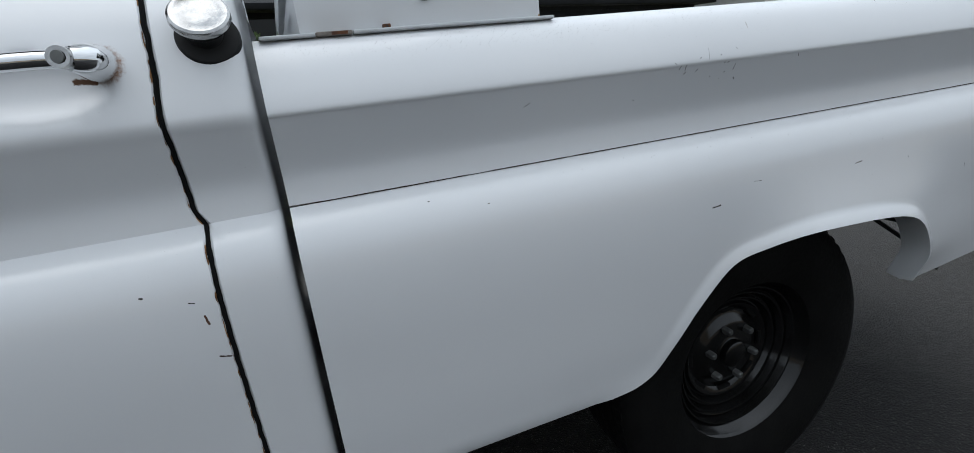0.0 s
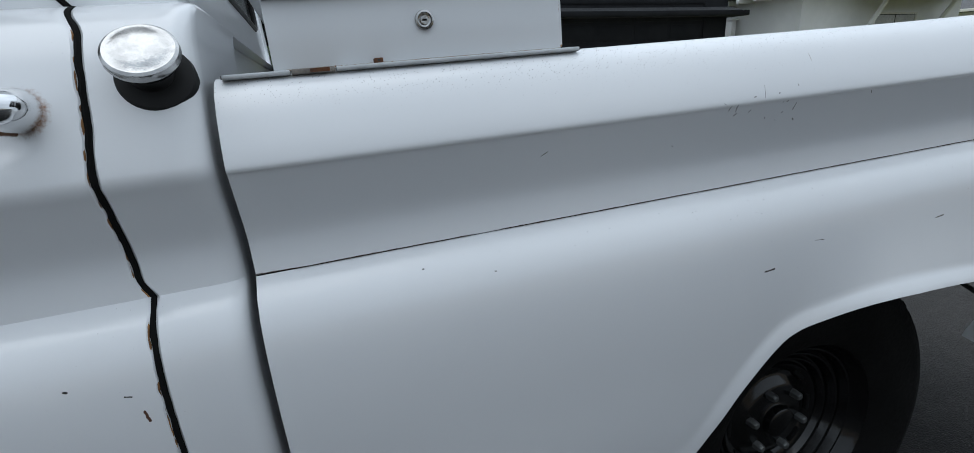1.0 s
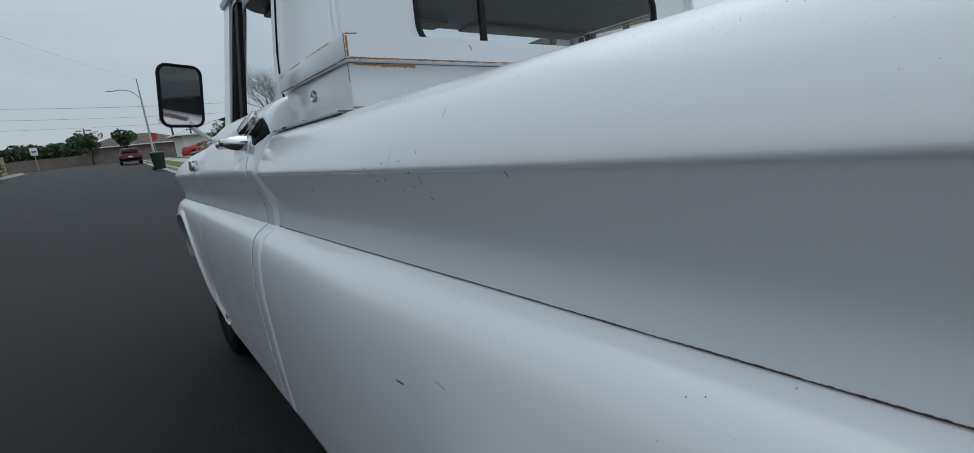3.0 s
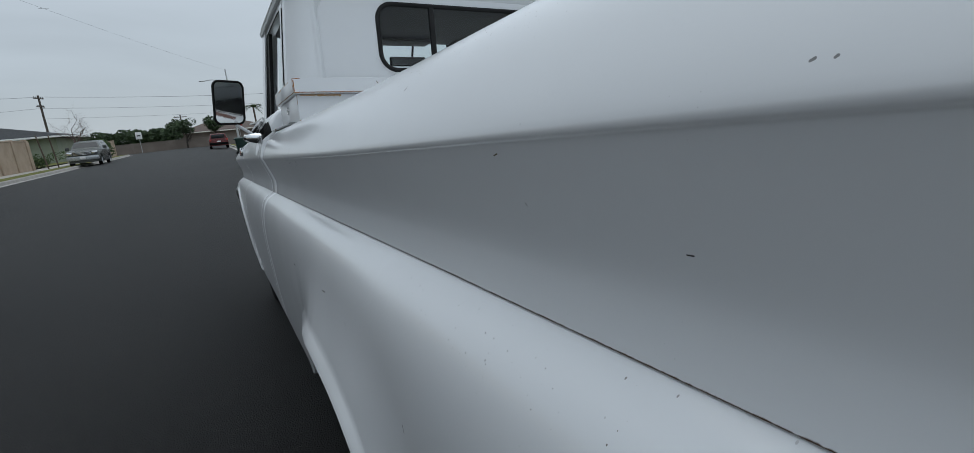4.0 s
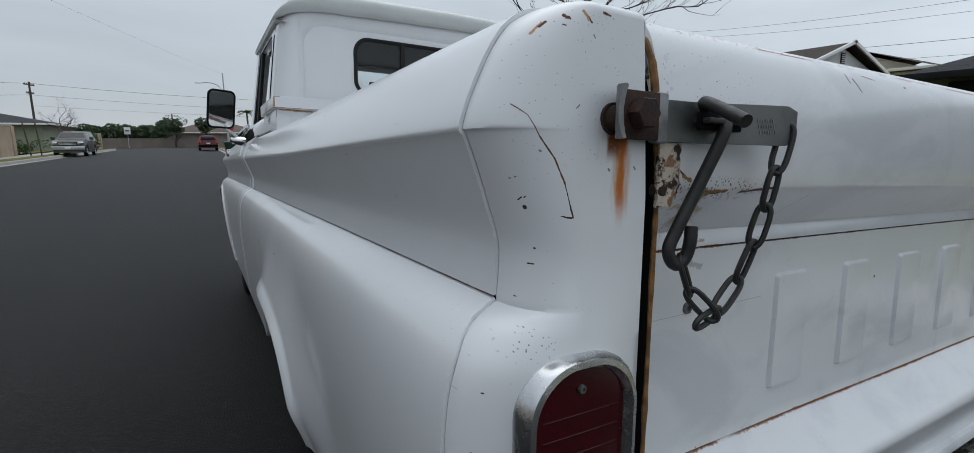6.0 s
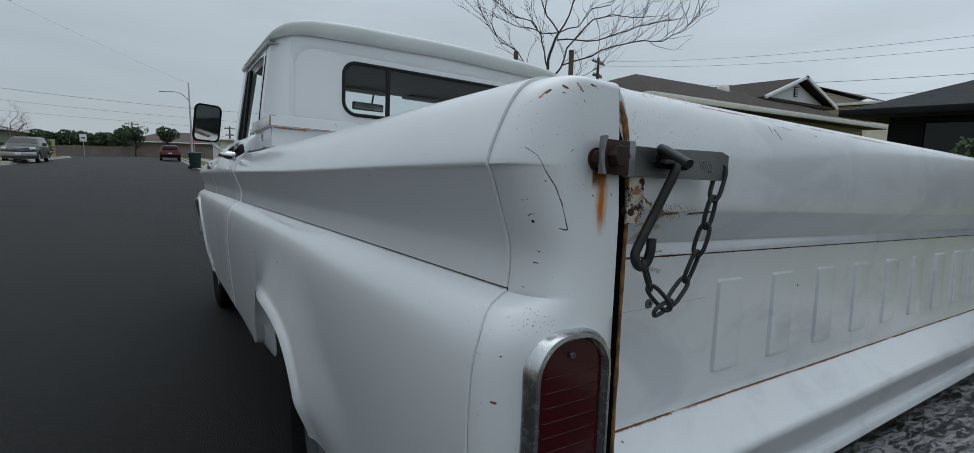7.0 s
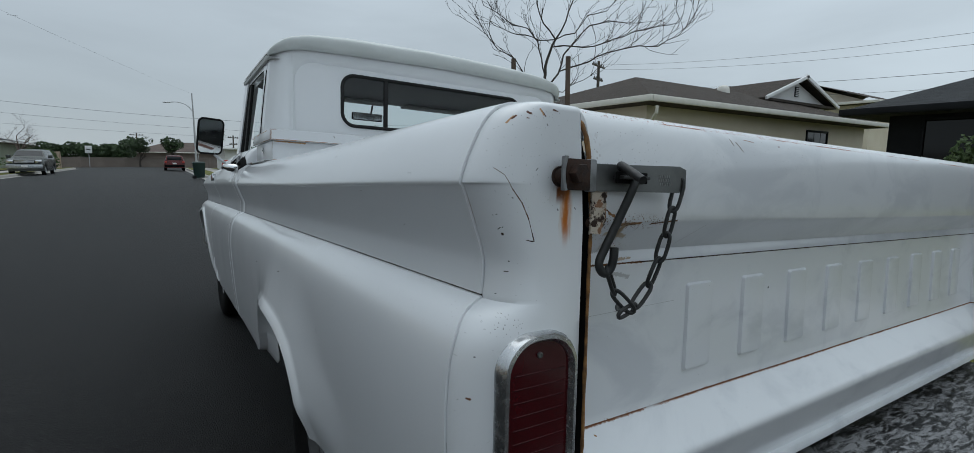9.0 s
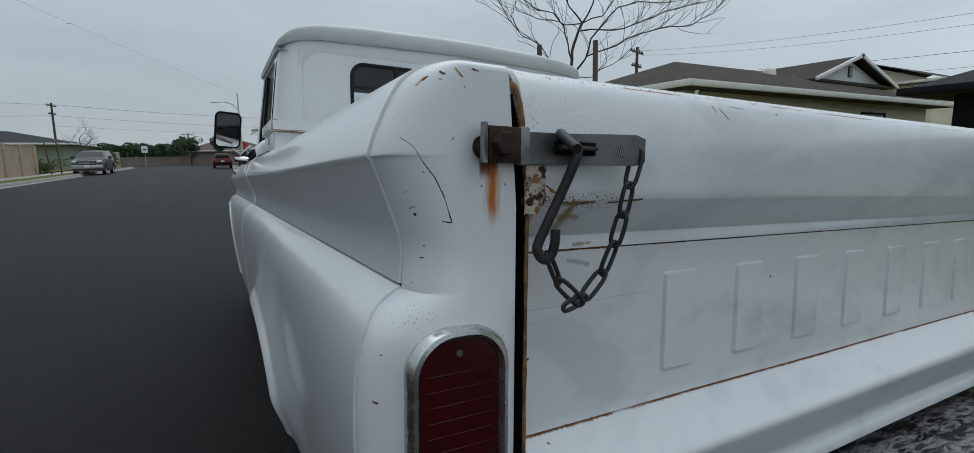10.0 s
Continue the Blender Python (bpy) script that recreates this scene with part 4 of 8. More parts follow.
# tail lamps
for sx in (-1, 1):
    cx, cz, w, h = sx * 0.9215, 0.779, 0.102, 0.203
    loop = lambda m, top, low: rounded(w - m, h - m, [top, top, low, low], 10)
    o1, o2, i1, i2 = loop(0, 0.042, 0.030), loop(0.006, 0.040, 0.027), loop(0.014, 0.037, 0.024), loop(0.022, 0.033, 0.020)
    rows = [[(cx + a, yy, cz + c) for a, c in ring] for ring, yy in ((o1, 0.062), (o1, 0.0375), (o2, 0.0325), (i1, 0.0315), (i2, 0.0395))]
    lamp = part("tail_lamp", grid(rows, wrap=True, flip=True), DULL_CHROME, truck, "dull chrome tail lamp bezel round a dark red lens")
    i3 = loop(0.022, 0.033, 0.020)
    loops = [[(cx + a * s, 0.0385 - 0.0012 * (1 - s * s), cz + c * s) for a, c in i3] for s in (1.0, 0.85, 0.6, 0.3, 0.001)]
    part("lens", grid(loops, wrap=True, flip=True), LENS, lamp, "dark red ribbed lens")
    for k in range(10):
        zz = cz - 0.072 + 0.0145 * k
        hw_ = (w - 0.034) / 2
        part("lens_rib", box(cx - hw_, cx + hw_, 0.0368, 0.040, zz - 0.0005, zz + 0.0005, 0.0002, 1), LENS, lamp)
    for zz in (0.077, -0.080):
        part("screw", moved(screw, pose(cx - 0.002, 0.0362, cz + zz, 90) @ Matrix.Scale(0.55, 4)), STEEL, lamp)

# step bumper
def bumper_plan(g):
    near = [(-0.855, 0.115), (-0.855, 0.046), (-0.935 + g, 0.045), (-0.935 + g, -0.19), (-0.930 + g, -0.222), (-0.912 + g, -0.244), (-0.88, -0.255 + g)]
    return near + [(-x, y) for x, y in reversed(near)]


bumper = part("rear_bumper", prism(bumper_plan(0.004), 0.405, 0.522, 0.004), mottled("black_bumper_paint", (0.010, 0.011, 0.012), (0.05, 0.055, 0.056), 0.45, 9, 60, 0.2), truck, "black step bumper with worn tread top")
part("step_plate", prism(bumper_plan(0.0), 0.523, 0.531, 0.002), TREAD, bumper, "worn black tread plate")

# latch with hook and chain on the near corner
strap_rows = []
for k in range(13):
    t = k / 12
    x, y = -0.856 + 0.1405 * t, 0.0475 - 0.0225 * step(0.2, 1.0, t)
    top = 1.0605 + 0.0015 * t - (0.004 if k == 12 else 0)
    strap_rows.append([(x, y, 1.0300 + (0.004 if k == 12 else 0)), (x, y, 1.040), (x, y, 1.052), (x, y, top)])
latch = part("latch_strap", thick(grid(strap_rows, flip=False), 0.005), STEEL, truck, "grey steel latch strap bolted to the corner")
part("slot_plate", box(-0.822, -0.776, 0.024, 0.040, 1.0440, 1.0480, 0.001), IRON, latch)
for k in range(7):
    for q in range(3):
        t = 0.715 + 0.017 * k - 0.010 * q
        x, y = -0.856 + 0.1405 * t, 0.0475 - 0.0225 * step(0.2, 1.0, t)
        part("stamp_bar", box(x - 0.0006, x + 0.0006, y - 0.0056, y - 0.0048, 1.0385 + 0.0046 * q, 1.0415 + 0.0046 * q), STAMP_GREY, latch, "faint stamped bar" if k + q == 0 else "")
# solid black block in place of the shaded slot
part("slot", box(-0.824, -0.774, 0.0300, 0.0345, 1.0395, 1.0525, 0.001), SHADOW_GAP, latch, "black block for the shade of the slot in the strap")
flange = [[(-0.9035 + 0.004 * (abs(z - 1.047) / 0.018) ** 2, 0.0290, z), (-0.9012, 0.0330, z), (-0.8975, 0.0375, z), (-0.8935, 0.0400, z)] for z in (1.0300, 1.0330, 1.0400, 1.0480, 1.0560, 1.0620, 1.0650)]
part("clamp_plate", thick(grid(flange), 0.0035), CLAMP, latch, "curled grey steel flange")
part("clamp_plate", box(-0.8580, -0.8470, 0.0400, 0.0500, 1.0285, 1.0650, 0.002), CLAMP, latch)
part("backing_plate", box(-0.8934, -0.8582, 0.0385, 0.0430, 1.0300, 1.0640, 0.001), RUST_BLACK, latch, "rusty dark plate under the bolt head")
part("bolt", lathe([(0.0, 0.0), (0.0090, 0.0), (0.0113, 0.0022), (0.0115, 0.011), (0.0104, 0.0125), (0.0, 0.013)], 6, pose(-0.8800, 0.0400, 1.0478, 90)), RUST_BLACK, latch, "rusty hexagonal bolt head")
part("bolt", tube([(-0.8935, 0.060, 1.0445), (-0.8930, 0.050, 1.0446), (-0.8925, 0.044, 1.0448), (-0.8915, 0.0405, 1.0450)], [0.0098, 0.0095, 0.0088, 0.006], 14), RUST_BLACK, latch, "rusty bolt shank")
part("washer", tube([(-0.8935, 0.0540, 1.0445), (-0.8935, 0.0475, 1.0445)], 0.0112, 18), RUST_BLACK, latch, "rusty washer against the paint")
part("pin", tube(smooth_line([(-0.806, 0.036, 1.047), (-0.812, 0.035, 1.055), (-0.8185, 0.0315, 1.0595), (-0.8245, 0.012, 1.0520), (-0.8310, -0.0105, 1.0420)], 4), 0.0048, 12), IRON, latch, "bent dark iron locking pin")
hook_path = smooth_line([(-0.7990, 0.034, 1.050), (-0.8010, 0.026, 1.040), (-0.8130, 0.034, 1.003), (-0.8290, 0.042, 0.963), (-0.8345, 0.044, 0.948), (-0.8320, 0.043, 0.9385), (-0.8255, 0.042, 0.9350), (-0.8195, 0.040, 0.941), (-0.8175, 0.038, 0.953), (-0.8170, 0.038, 0.9655)], 5)
hook = part("hook", tube(hook_path, 0.0051, 12), IRON, latch, "dark iron rod bent into a hook")
def chain_link(a, b, turn, wid=0.0056, r0=0.00245):
    """One welded link from end to end, a and b the places where its neighbours hang."""
    a, b = Vector(a), Vector(b)
    d = b - a
    half = d.length / 2 + r0
    pts = []
    for k in range(24):
        t = 2 * math.pi * k / 24
        c, s = math.cos(t), math.sin(t)
        pts.append((math.copysign(abs(c) ** 0.62, c) * half, math.copysign(abs(s) ** 0.85, s) * wid, 0))
    q = d.normalized().to_track_quat("X", "Z").to_matrix().to_4x4()
    return moved(tube(pts, r0, 8, closed=True), Matrix.Translation((a + b) / 2) @ q @ pose(0, 0, 0, turn))


right_run = [(-0.7235, 0.0220, 1.0450), (-0.7325, 0.0245, 1.0100), (-0.7372, 0.0280, 0.9788), (-0.7440, 0.0320, 0.9477), (-0.7545, 0.0370, 0.9170), (-0.7775, 0.0390, 0.8920)]
left_run = [(-0.8237, 0.0412, 0.9400), (-0.8096, 0.0415, 0.9115), (-0.7860, 0.0345, 0.8880)]
chain_runs = [(a, b, 62 if i % 2 else 118) for i, (a, b) in enumerate(zip(right_run, right_run[1:]))]
chain_runs += [(left_run[0], left_run[1], 60), (left_run[1], left_run[2], 115), ((-0.7790, 0.0370, 0.8925), (-0.8040, 0.0370, 0.8845), 75)]
for i, (a, b, turn) in enumerate(chain_runs):
    part("chain_link", chain_link(a, b, turn), IRON, latch, "dark iron chain link" if i == 0 else "")

# wheels
tyre_prof = [(0.205, -0.085), (0.235, -0.098), (0.275, -0.104), (0.315, -0.101), (0.342, -0.092), (0.353, -0.078), (0.3555, -0.050), (0.350, -0.047), (0.350, -0.040), (0.3560, -0.037), (0.3560, -0.006), (0.350, -0.003), (0.350, 0.003), (0.3560, 0.006), (0.3560, 0.037), (0.350, 0.040), (0.350, 0.047), (0.3555, 0.050), (0.353, 0.078), (0.342, 0.092), (0.315, 0.101), (0.275, 0.104), (0.235, 0.098), (0.205, 0.085)]
rim_prof = [(0.0, 0.050), (0.028, 0.050), (0.034, 0.046), (0.036, 0.030), (0.043, 0.026), (0.070, 0.028), (0.084, 0.024), (0.096, 0.012), (0.108, 0.010), (0.119, 0.018), (0.127, 0.020), (0.131, 0.012), (0.135, 0.012), (0.143, 0.028), (0.147, 0.029), (0.150, 0.021), (0.154, 0.022), (0.162, 0.042), (0.166, 0.043), (0.169, 0.035), (0.173, 0.037), (0.181, 0.058), (0.185, 0.059), (0.188, 0.052), (0.192, 0.055), (0.200, 0.078), (0.206, 0.085), (0.212, 0.083), (0.214, 0.070)]
lug = lathe([(0.0, 0.022), (0.006, 0.022), (0.0095, 0.018), (0.0100, 0.0), (0.0105, -0.002)], 6)


def wheel(x, y, z, sx):
    m = pose(x, y, z, 0, 90 * sx, 0)
    tyre = part("wheel", moved(lathe([(q * 1.034 if q > 0.3 else q, h) for q, h in tyre_prof], 64), m), TYRE, truck, "black tyre on a black steel rim")
    part("rim", moved(lathe(rim_prof, 48), m), BLACK_WHEEL, tyre, "gloss black pressed steel rim")
    for k in range(6):
        a = 2 * math.pi * k / 6 + 0.3
        part("lug_nut", moved(lug, m @ pose(0.070 * math.cos(a), 0.070 * math.sin(a), 0.026)), STEEL, tyre)
    for k in range(8):
        a = 2 * math.pi * k / 8
        # black blocks draw the shade of the rim's openings
        slot = box(-0.020, 0.020, -0.006, 0.006, -0.004, 0.004, 0.003)
        part("rim_slot", moved(slot, m @ pose(0.112 * math.cos(a), 0.112 * math.sin(a), 0.013, 0, 0, math.degrees(a) + 90)), SHADOW_GAP, tyre)
    tread = []
    for k in range(60):
        a = 2 * math.pi * k / 60
        for row, off in ((-0.064, 0), (0.064, 0.5)):
            aa = a + off * 2 * math.pi / 60
            tread.append(moved(box(-0.006, 0.006, -0.0105, 0.0105, -0.015, 0.015), m @ Matrix.Rotation(aa, 4, "Z") @ pose(0.3605, 0, row)))
    tagged(part("tread_blocks", join(*tread), TYRE, tyre), kind="stuff")


for sx in (-1, 1):
    wheel(sx * 0.790, REAR_HUB[0], REAR_HUB[1], sx)
    wheel(sx * 0.790, FRONT_HUB[0], FRONT_HUB[1], sx)

# ---------------------------------------------------------------- cab, doors, fenders, hood
BELT = 1.197


def z_top(y):
    return float(np.interp(y, [2.0, 2.70, 2.80, 2.90, 3.04, 3.20, 3.67, 4.05, 4.30, 4.43], [1.197, 1.197, 1.190, 1.170, 1.152, 1.144, 1.134, 1.110, 1.078, 1.050]))


def nose_in(x, y):
    return x + (0.13 * ((y - 3.85) / 0.58) ** 2.4 if y > 3.85 else 0.0)


CAB_Z = [p[1] for p in cab_line]
cum = [0.0]
for p, q in zip(cab_line, cab_line[1:]):
    cum.append(cum[-1] + math.hypot(p[0] - q[0], p[1] - q[1]))


FOLD = cum[len(low_line) - 1]


def cab_column(y0, zlow, n=84, shift=0.0):
    """Points up the side of the cab at y, from zlow to the belt."""
    s0 = float(np.interp(zlow, CAB_Z[: CAB_Z.index(max(CAB_Z)) + 1], cum[: CAB_Z.index(max(CAB_Z)) + 1]))
    row = []
    curl = 0.165 * step(2.70, 3.0, y0) * (1 - step(3.06, 3.75, y0))
    n1 = int(n * 0.52) if s0 < FOLD - 0.01 else 0
    for k in range(n + 1):
        s = s0 + (FOLD - s0) * k / n1 if k <= n1 and n1 else (FOLD if n1 else s0) + (cum[-1] - (FOLD if n1 else s0)) * (k - n1) / (n - n1)
        x = float(np.interp(s, cum, [p[0] for p in cab_line]))
        z = float(np.interp(s, cum, CAB_Z))
        y = y0
        if z > 1.034:
            # the seam before the door curls back towards the windscreen
            y = y0 - curl * ((z - 1.034) / (BELT - 1.034)) ** 2.6
            z = 1.034 + (z - 1.034) * (z_top(y) - 1.034) / (BELT - 1.034)
        # the door's rear edge leans a little ahead above the seam line
        y += (0.010 * step(0.905, 0.93, z) * (1 - 0.4 * step(1.05, 1.09, z)) + 0.012 * step(1.165, 1.192, z)) * step(2.034, 2.085, y) * (1 - step(2.13, 2.32, y))
        x = waver(x, y, z) + shift
        # the shallow scoop behind the handle
        d = ((y - 2.215) / 0.074) ** 2 + ((z - 1.084) / 0.034) ** 2
        if d < 1:
            x += 0.016 * (1 - d) ** 0.6 * (1 if 2.10 < y < 2.5 else 0)
        row.append((nose_in(x, y), y, z))
    return row


def cut_line(y):
    return float(np.interp(y, [2.0, 2.85, 2.88, 2.93, 3.00, 3.04], [0.462, 0.462, 0.490, 0.535, 0.590, 0.640]))


cab = part("cab", box(-0.80, 0.80, 2.10, 2.98, 0.44, 0.47, 0.01), SHADOW_GAP, truck, "white cab with a small rear window")
for side in (0, 1):
    flip = (lambda g: g) if side == 0 else mirrored
    rows = []
    for y in (2.0125, 2.0135, 2.016, 2.020, 2.026, 2.034, 2.042, 2.050, 2.060, 2.075, 2.0895, 2.0920):
        t = max(0.0, min(1.0, (2.034 - y) / 0.0225))
        rows.append(cab_column(y, 0.458, shift=0.020 * (1 - math.sqrt(max(0, 1 - t * t))) + (0.004 if y > 2.0915 else 0)))
    for y, extra in ((2.0118, 0.034), (2.0112, 0.070), (2.0108, 0.14), (2.0105, 0.30)):
        rows.insert(0, cab_column(y, 0.458, shift=extra))
    part("cab_corner", flip(thick(grid(rows, flip=True), 0.003)), WHITE, cab, "white rear cab corner")
    # black sheet set behind the door gap in place of its shade
    part("door_gap", flip(grid([[(x + 0.010, y, z) for x, y, z in cab_column(y, 0.47)] for y in (2.086, 2.110)], flip=True)), SHADOW_GAP, cab, "black sheet shading the door gap behind its ragged rusty edges")
    ys = [2.1005, 2.1025, 2.108] + [2.114 + 0.0045 * i for i in range(45)] + [2.322 + (3.033 - 2.322) * i / 46 for i in range(47)] + [3.0355]
    rows = [cab_column(y, cut_line(y), shift=0.003 if y < 2.102 or y > 3.035 else 0.0) for y in ys]
    for k in (0, 1):
        rows[k] = [(x, y + 0.0022 * noise.noise((z * 90, 5.0, side)) + 0.0016 * noise.noise((z * 260, 2.0, side)), z) for x, y, z in rows[k]]
    # slightly proud black bead draws in the shade of the door gap
    edge_line = [(x + 0.0012, y + 0.0018 * noise.noise((z * 60, 3.0, side)), z) for x, y, z in cab_column(2.0966, 0.468, n=120)]
    part("door_gap_shade", flip(tube(edge_line, [0.0032 + 0.0009 * noise.noise((k * 0.9, 1.0, 4.0)) for k in range(121)], 6)), SHADOW_GAP, cab, "black bead drawn in as the shade of the door gap")
    door = part("door", flip(thick(grid(rows, flip=True), 0.003)), WHITE_DOOR, truck, "white door with rusty edges and bare patch on the sill")
    rim = [(x - 0.0006, y + 0.0010 * noise.noise((z * 130, 8.0, side)), z) for x, y, z in cab_column(2.1003, 0.470, n=150)]
    part("rusty_edge", flip(tube(rim, [max(0.0003, 0.0008 + 0.0016 * noise.noise((p[2] * 75, 3.0, side))) for p in rim], 6)), AMBER, door, "ragged rusty edge of the door skin")
    # window frame, leaning in towards the roof
    lean = lambda z: -0.872 + (z - 1.19) * 0.10
    outer = [(2.110, 1.180), (2.138, 1.215), (2.163, 1.270), (2.176, 1.320), (2.178, 1.400), (2.176, 1.500), (2.176, 1.560), (2.190, 1.596), (2.300, 1.603), (2.500, 1.603), (2.620, 1.600), (2.652, 1.585), (2.672, 1.500), (2.700, 1.360), (2.735, 1.190), (2.600, 1.185), (2.400, 1.185), (2.200, 1.183)]
    inner = [(2.208, 1.213), (2.196, 1.225), (2.190, 1.270), (2.198, 1.320), (2.204, 1.400), (2.204, 1.500), (2.206, 1.545), (2.220, 1.566), (2.300, 1.572), (2.500, 1.572), (2.610, 1.570), (2.628, 1.560), (2.648, 1.490), (2.676, 1.350), (2.708, 1.205), (2.600, 1.199), (2.400, 1.199), (2.230, 1.203)]
    ahead = lambda z: 0.110 - 0.075 * (z - 1.19)
    outer, inner = ([(y + (ahead(z) if y > 2.605 else 0.0), z) for y, z in loop] for loop in (outer, inner))
    rows = []
    for loop, dx in ((outer, 0.0), (inner, -0.004), (inner, 0.030), (outer, 0.034)):
        rows.append([(lean(z) + dx, y, z) for y, z in loop])
    rows.append(rows[0])
    part("window_frame", flip(grid(rows, wrap=True)), WHITE, door, "white window frame")
    seal = tube([(lean(z) - 0.001, y + (0.004 if y < 2.4 else -0.004), z) for y, z in inner], 0.0022, 6, closed=True)
    part("window_seal", flip(seal), RUBBER, door, "black rubber window seal")
    for y0, y1 in ((2.644, 2.658), (2.664, 2.682)):
        part("vent_post", flip(thick(grid([[(lean(z) + dx, y, z) for dx, y in ((0.002, y0), (0.0, y1), (0.014, y1), (0.014, y0), (0.002, y0))] for z in (1.198, 1.57)]), 0.001)), RUBBER, door, "black vent window post")
    part("post_strip", flip(thick(grid([[(lean(z) + 0.006, y, z) for y in (2.656, 2.666)] for z in (1.198, 1.57)]), 0.002)), STEEL, door, "bright strip between the posts")
    vent = [(lean(z) + 0.014, y, z) for y, z in ((2.682, 1.203), (2.815, 1.205), (2.772, 1.350), (2.736, 1.490), (2.712, 1.560), (2.682, 1.566))]
    part("vent_glass", flip((vent, [tuple(range(6))])), GLASS, door, "clear vent window")
    vf = tube([(lean(z) + 0.010, y - 0.010, z) for y, z in ((2.700, 1.207), (2.812, 1.210), (2.772, 1.350), (2.736, 1.490), (2.712, 1.560))], [0.006, 0.011, 0.011, 0.011, 0.009], 8)
    part("vent_frame", flip(vf), RUBBER, door, "black vent window frame")
    # handle: chrome bar, knuckle and push button
    handle = part("door_handle", flip(tube(smooth_line([(-1.000, 2.272, 1.103), (-1.009, 2.266, 1.105), (-1.013, 2.240, 1.107), (-1.012, 2.190, 1.108), (-1.004, 2.166, 1.107)], 4), [0.005, 0.0075] + [0.0088] * 14 + [0.0095], 14)), CHROME, door, "chrome door handle with rust at its base")
    part("handle_base", flip(tube([(-0.968, 2.152, 1.103), (-0.985, 2.152, 1.104), (-1.002, 2.156, 1.106), (-1.008, 2.164, 1.107)], [0.0195, 0.0185, 0.0155, 0.012], 18)), CHROME, handle)
    part("handle_stop", flip(tube([(-0.975, 2.266, 1.098), (-1.002, 2.266, 1.103)], 0.0045, 8)), CHROME, handle)
    part("push_button", flip(tube([(-1.000, 2.165, 1.107), (-1.022, 2.168, 1.109)], 0.0105, 20)), ALUMINIUM, handle)
    part("lock_face", flip(lathe([(0.0, 0.0012), (0.0060, 0.0012), (0.0065, 0.0)], 18, Matrix.Translation((-1.0222, 2.168, 1.109)) @ Vector((-0.95, 0.28, 0.08)).to_track_quat("Z", "Y").to_matrix().to_4x4())), STEEL, handle)
    # rear corner post from the door round to the back panel
    rows = []
    for z in [1.188, 1.192, 1.20, 1.24, 1.30, 1.36, 1.42, 1.48, 1.54, 1.60, 1.645]:
        ye = float(np.interp(z, [1.18, 1.215, 1.27, 1.32, 1.40, 1.50, 1.60], [2.107, 2.135, 2.160, 2.173, 2.175, 2.173, 2.173]))
        xs, row = lean(z), []
        yb = 2.036 + (z - 1.19) * 0.03
        row.append((xs + 0.02, ye, z))
        row.append((xs, ye - 0.0005, z))
        row.append((xs - 0.001, ye - 0.012, z))
        for k in range(9):
            a = math.pi / 2 * k / 8
            row.append((xs + 0.075 * (1 - math.cos(a)), yb + min(0.085, ye - 0.022 - yb) * (1 - math.sin(a)), z))
        row.append((-0.748, yb, z))
        rows.append(row)
    part("corner_post", flip(thick(grid(rows), 0.003)), WHITE, cab, "white corner post")
    shelf = grid([[(x, y, 1.1968) for x in (-0.868, -0.80, -0.60, -0.30, 0.0)] for y in (2.0118, 2.030, 2.060)])
    part("belt_shelf", flip(shelf), WHITE, cab)
    # black bead standing in for the shaded gap above the belt
    upper_gap = tube([(lean(z) - 0.0004, y - 0.003, z) for y, z in outer[:7]], 0.0032, 6)
    part("upper_door_gap", flip(upper_gap), SHADOW_GAP, cab, "black bead for the shaded gap behind the window frame")
    # black backing sheet supplies the shade of the front door seam
    front_gap = grid([[(x + 0.009, y, z) for x, y, z in cab_column(yy, 0.66)] for yy in (3.028, 3.049)], flip=True)
    part("front_door_gap", flip(front_gap), SHADOW_GAP, cab, "black sheet for the shade in the gap before the door")
    a_p = grid([[(lean(z) - 0.006 + dx, y + off, z) for dx, off in ((0.0, 0.0), (0.0, w1), (0.02, w1 + 0.012), (0.055, w1), (0.055, 0.0))] for z, y, w1 in ((1.140, 2.858, 0.100), (1.25, 2.833, 0.100), (1.40, 2.795, 0.100), (1.52, 2.762, 0.100), (1.61, 2.742, 0.100))], wrap=True, flip=True)
    part("windscreen_pillar", flip(a_p), WHITE, cab, "white windscreen pillar")
    part("drip_rail", flip(tube([(-0.834, 2.13, 1.600), (-0.840, 2.17, 1.6065), (-0.8425, 2.30, 1.610), (-0.8425, 2.60, 1.609), (-0.839, 2.73, 1.602)], 0.0048, 8)), RUBBER, cab, "dark drip rail along the roof edge")
    # front fender
    ys = [3.0415, 3.044] + [3.05 + (4.43 - 3.05) * i / 56 for i in range(57)]
    rows = []
    for y in ys:
        col = cab_column(y, 0.912, n=46, shift=0.003 if y < 3.043 else 0)
        rows.append(col + [(-0.76 + 0.05 * step(3.9, 4.43, y), y, z_top(y) + 0.004)])
    fender = part("front_fender", flip(thick(grid(rows, flip=True), 0.003)), WHITE, truck, "white front fender")
    geo_f = lower_skin(2.868, 4.46, front_arch, lambda y: 0.56 + 0.12 * step(4.16, 4.40, y), lambda y: 0.908 if y > 3.0405 else cut_line(y) - 0.005, low_line, taper=nose_in)
    geo_f = (geo_f[0], [tuple(reversed(q)) for q in geo_f[1]])
    part("lower_fender", flip(thick(geo_f, 0.003)), WHITE, fender)
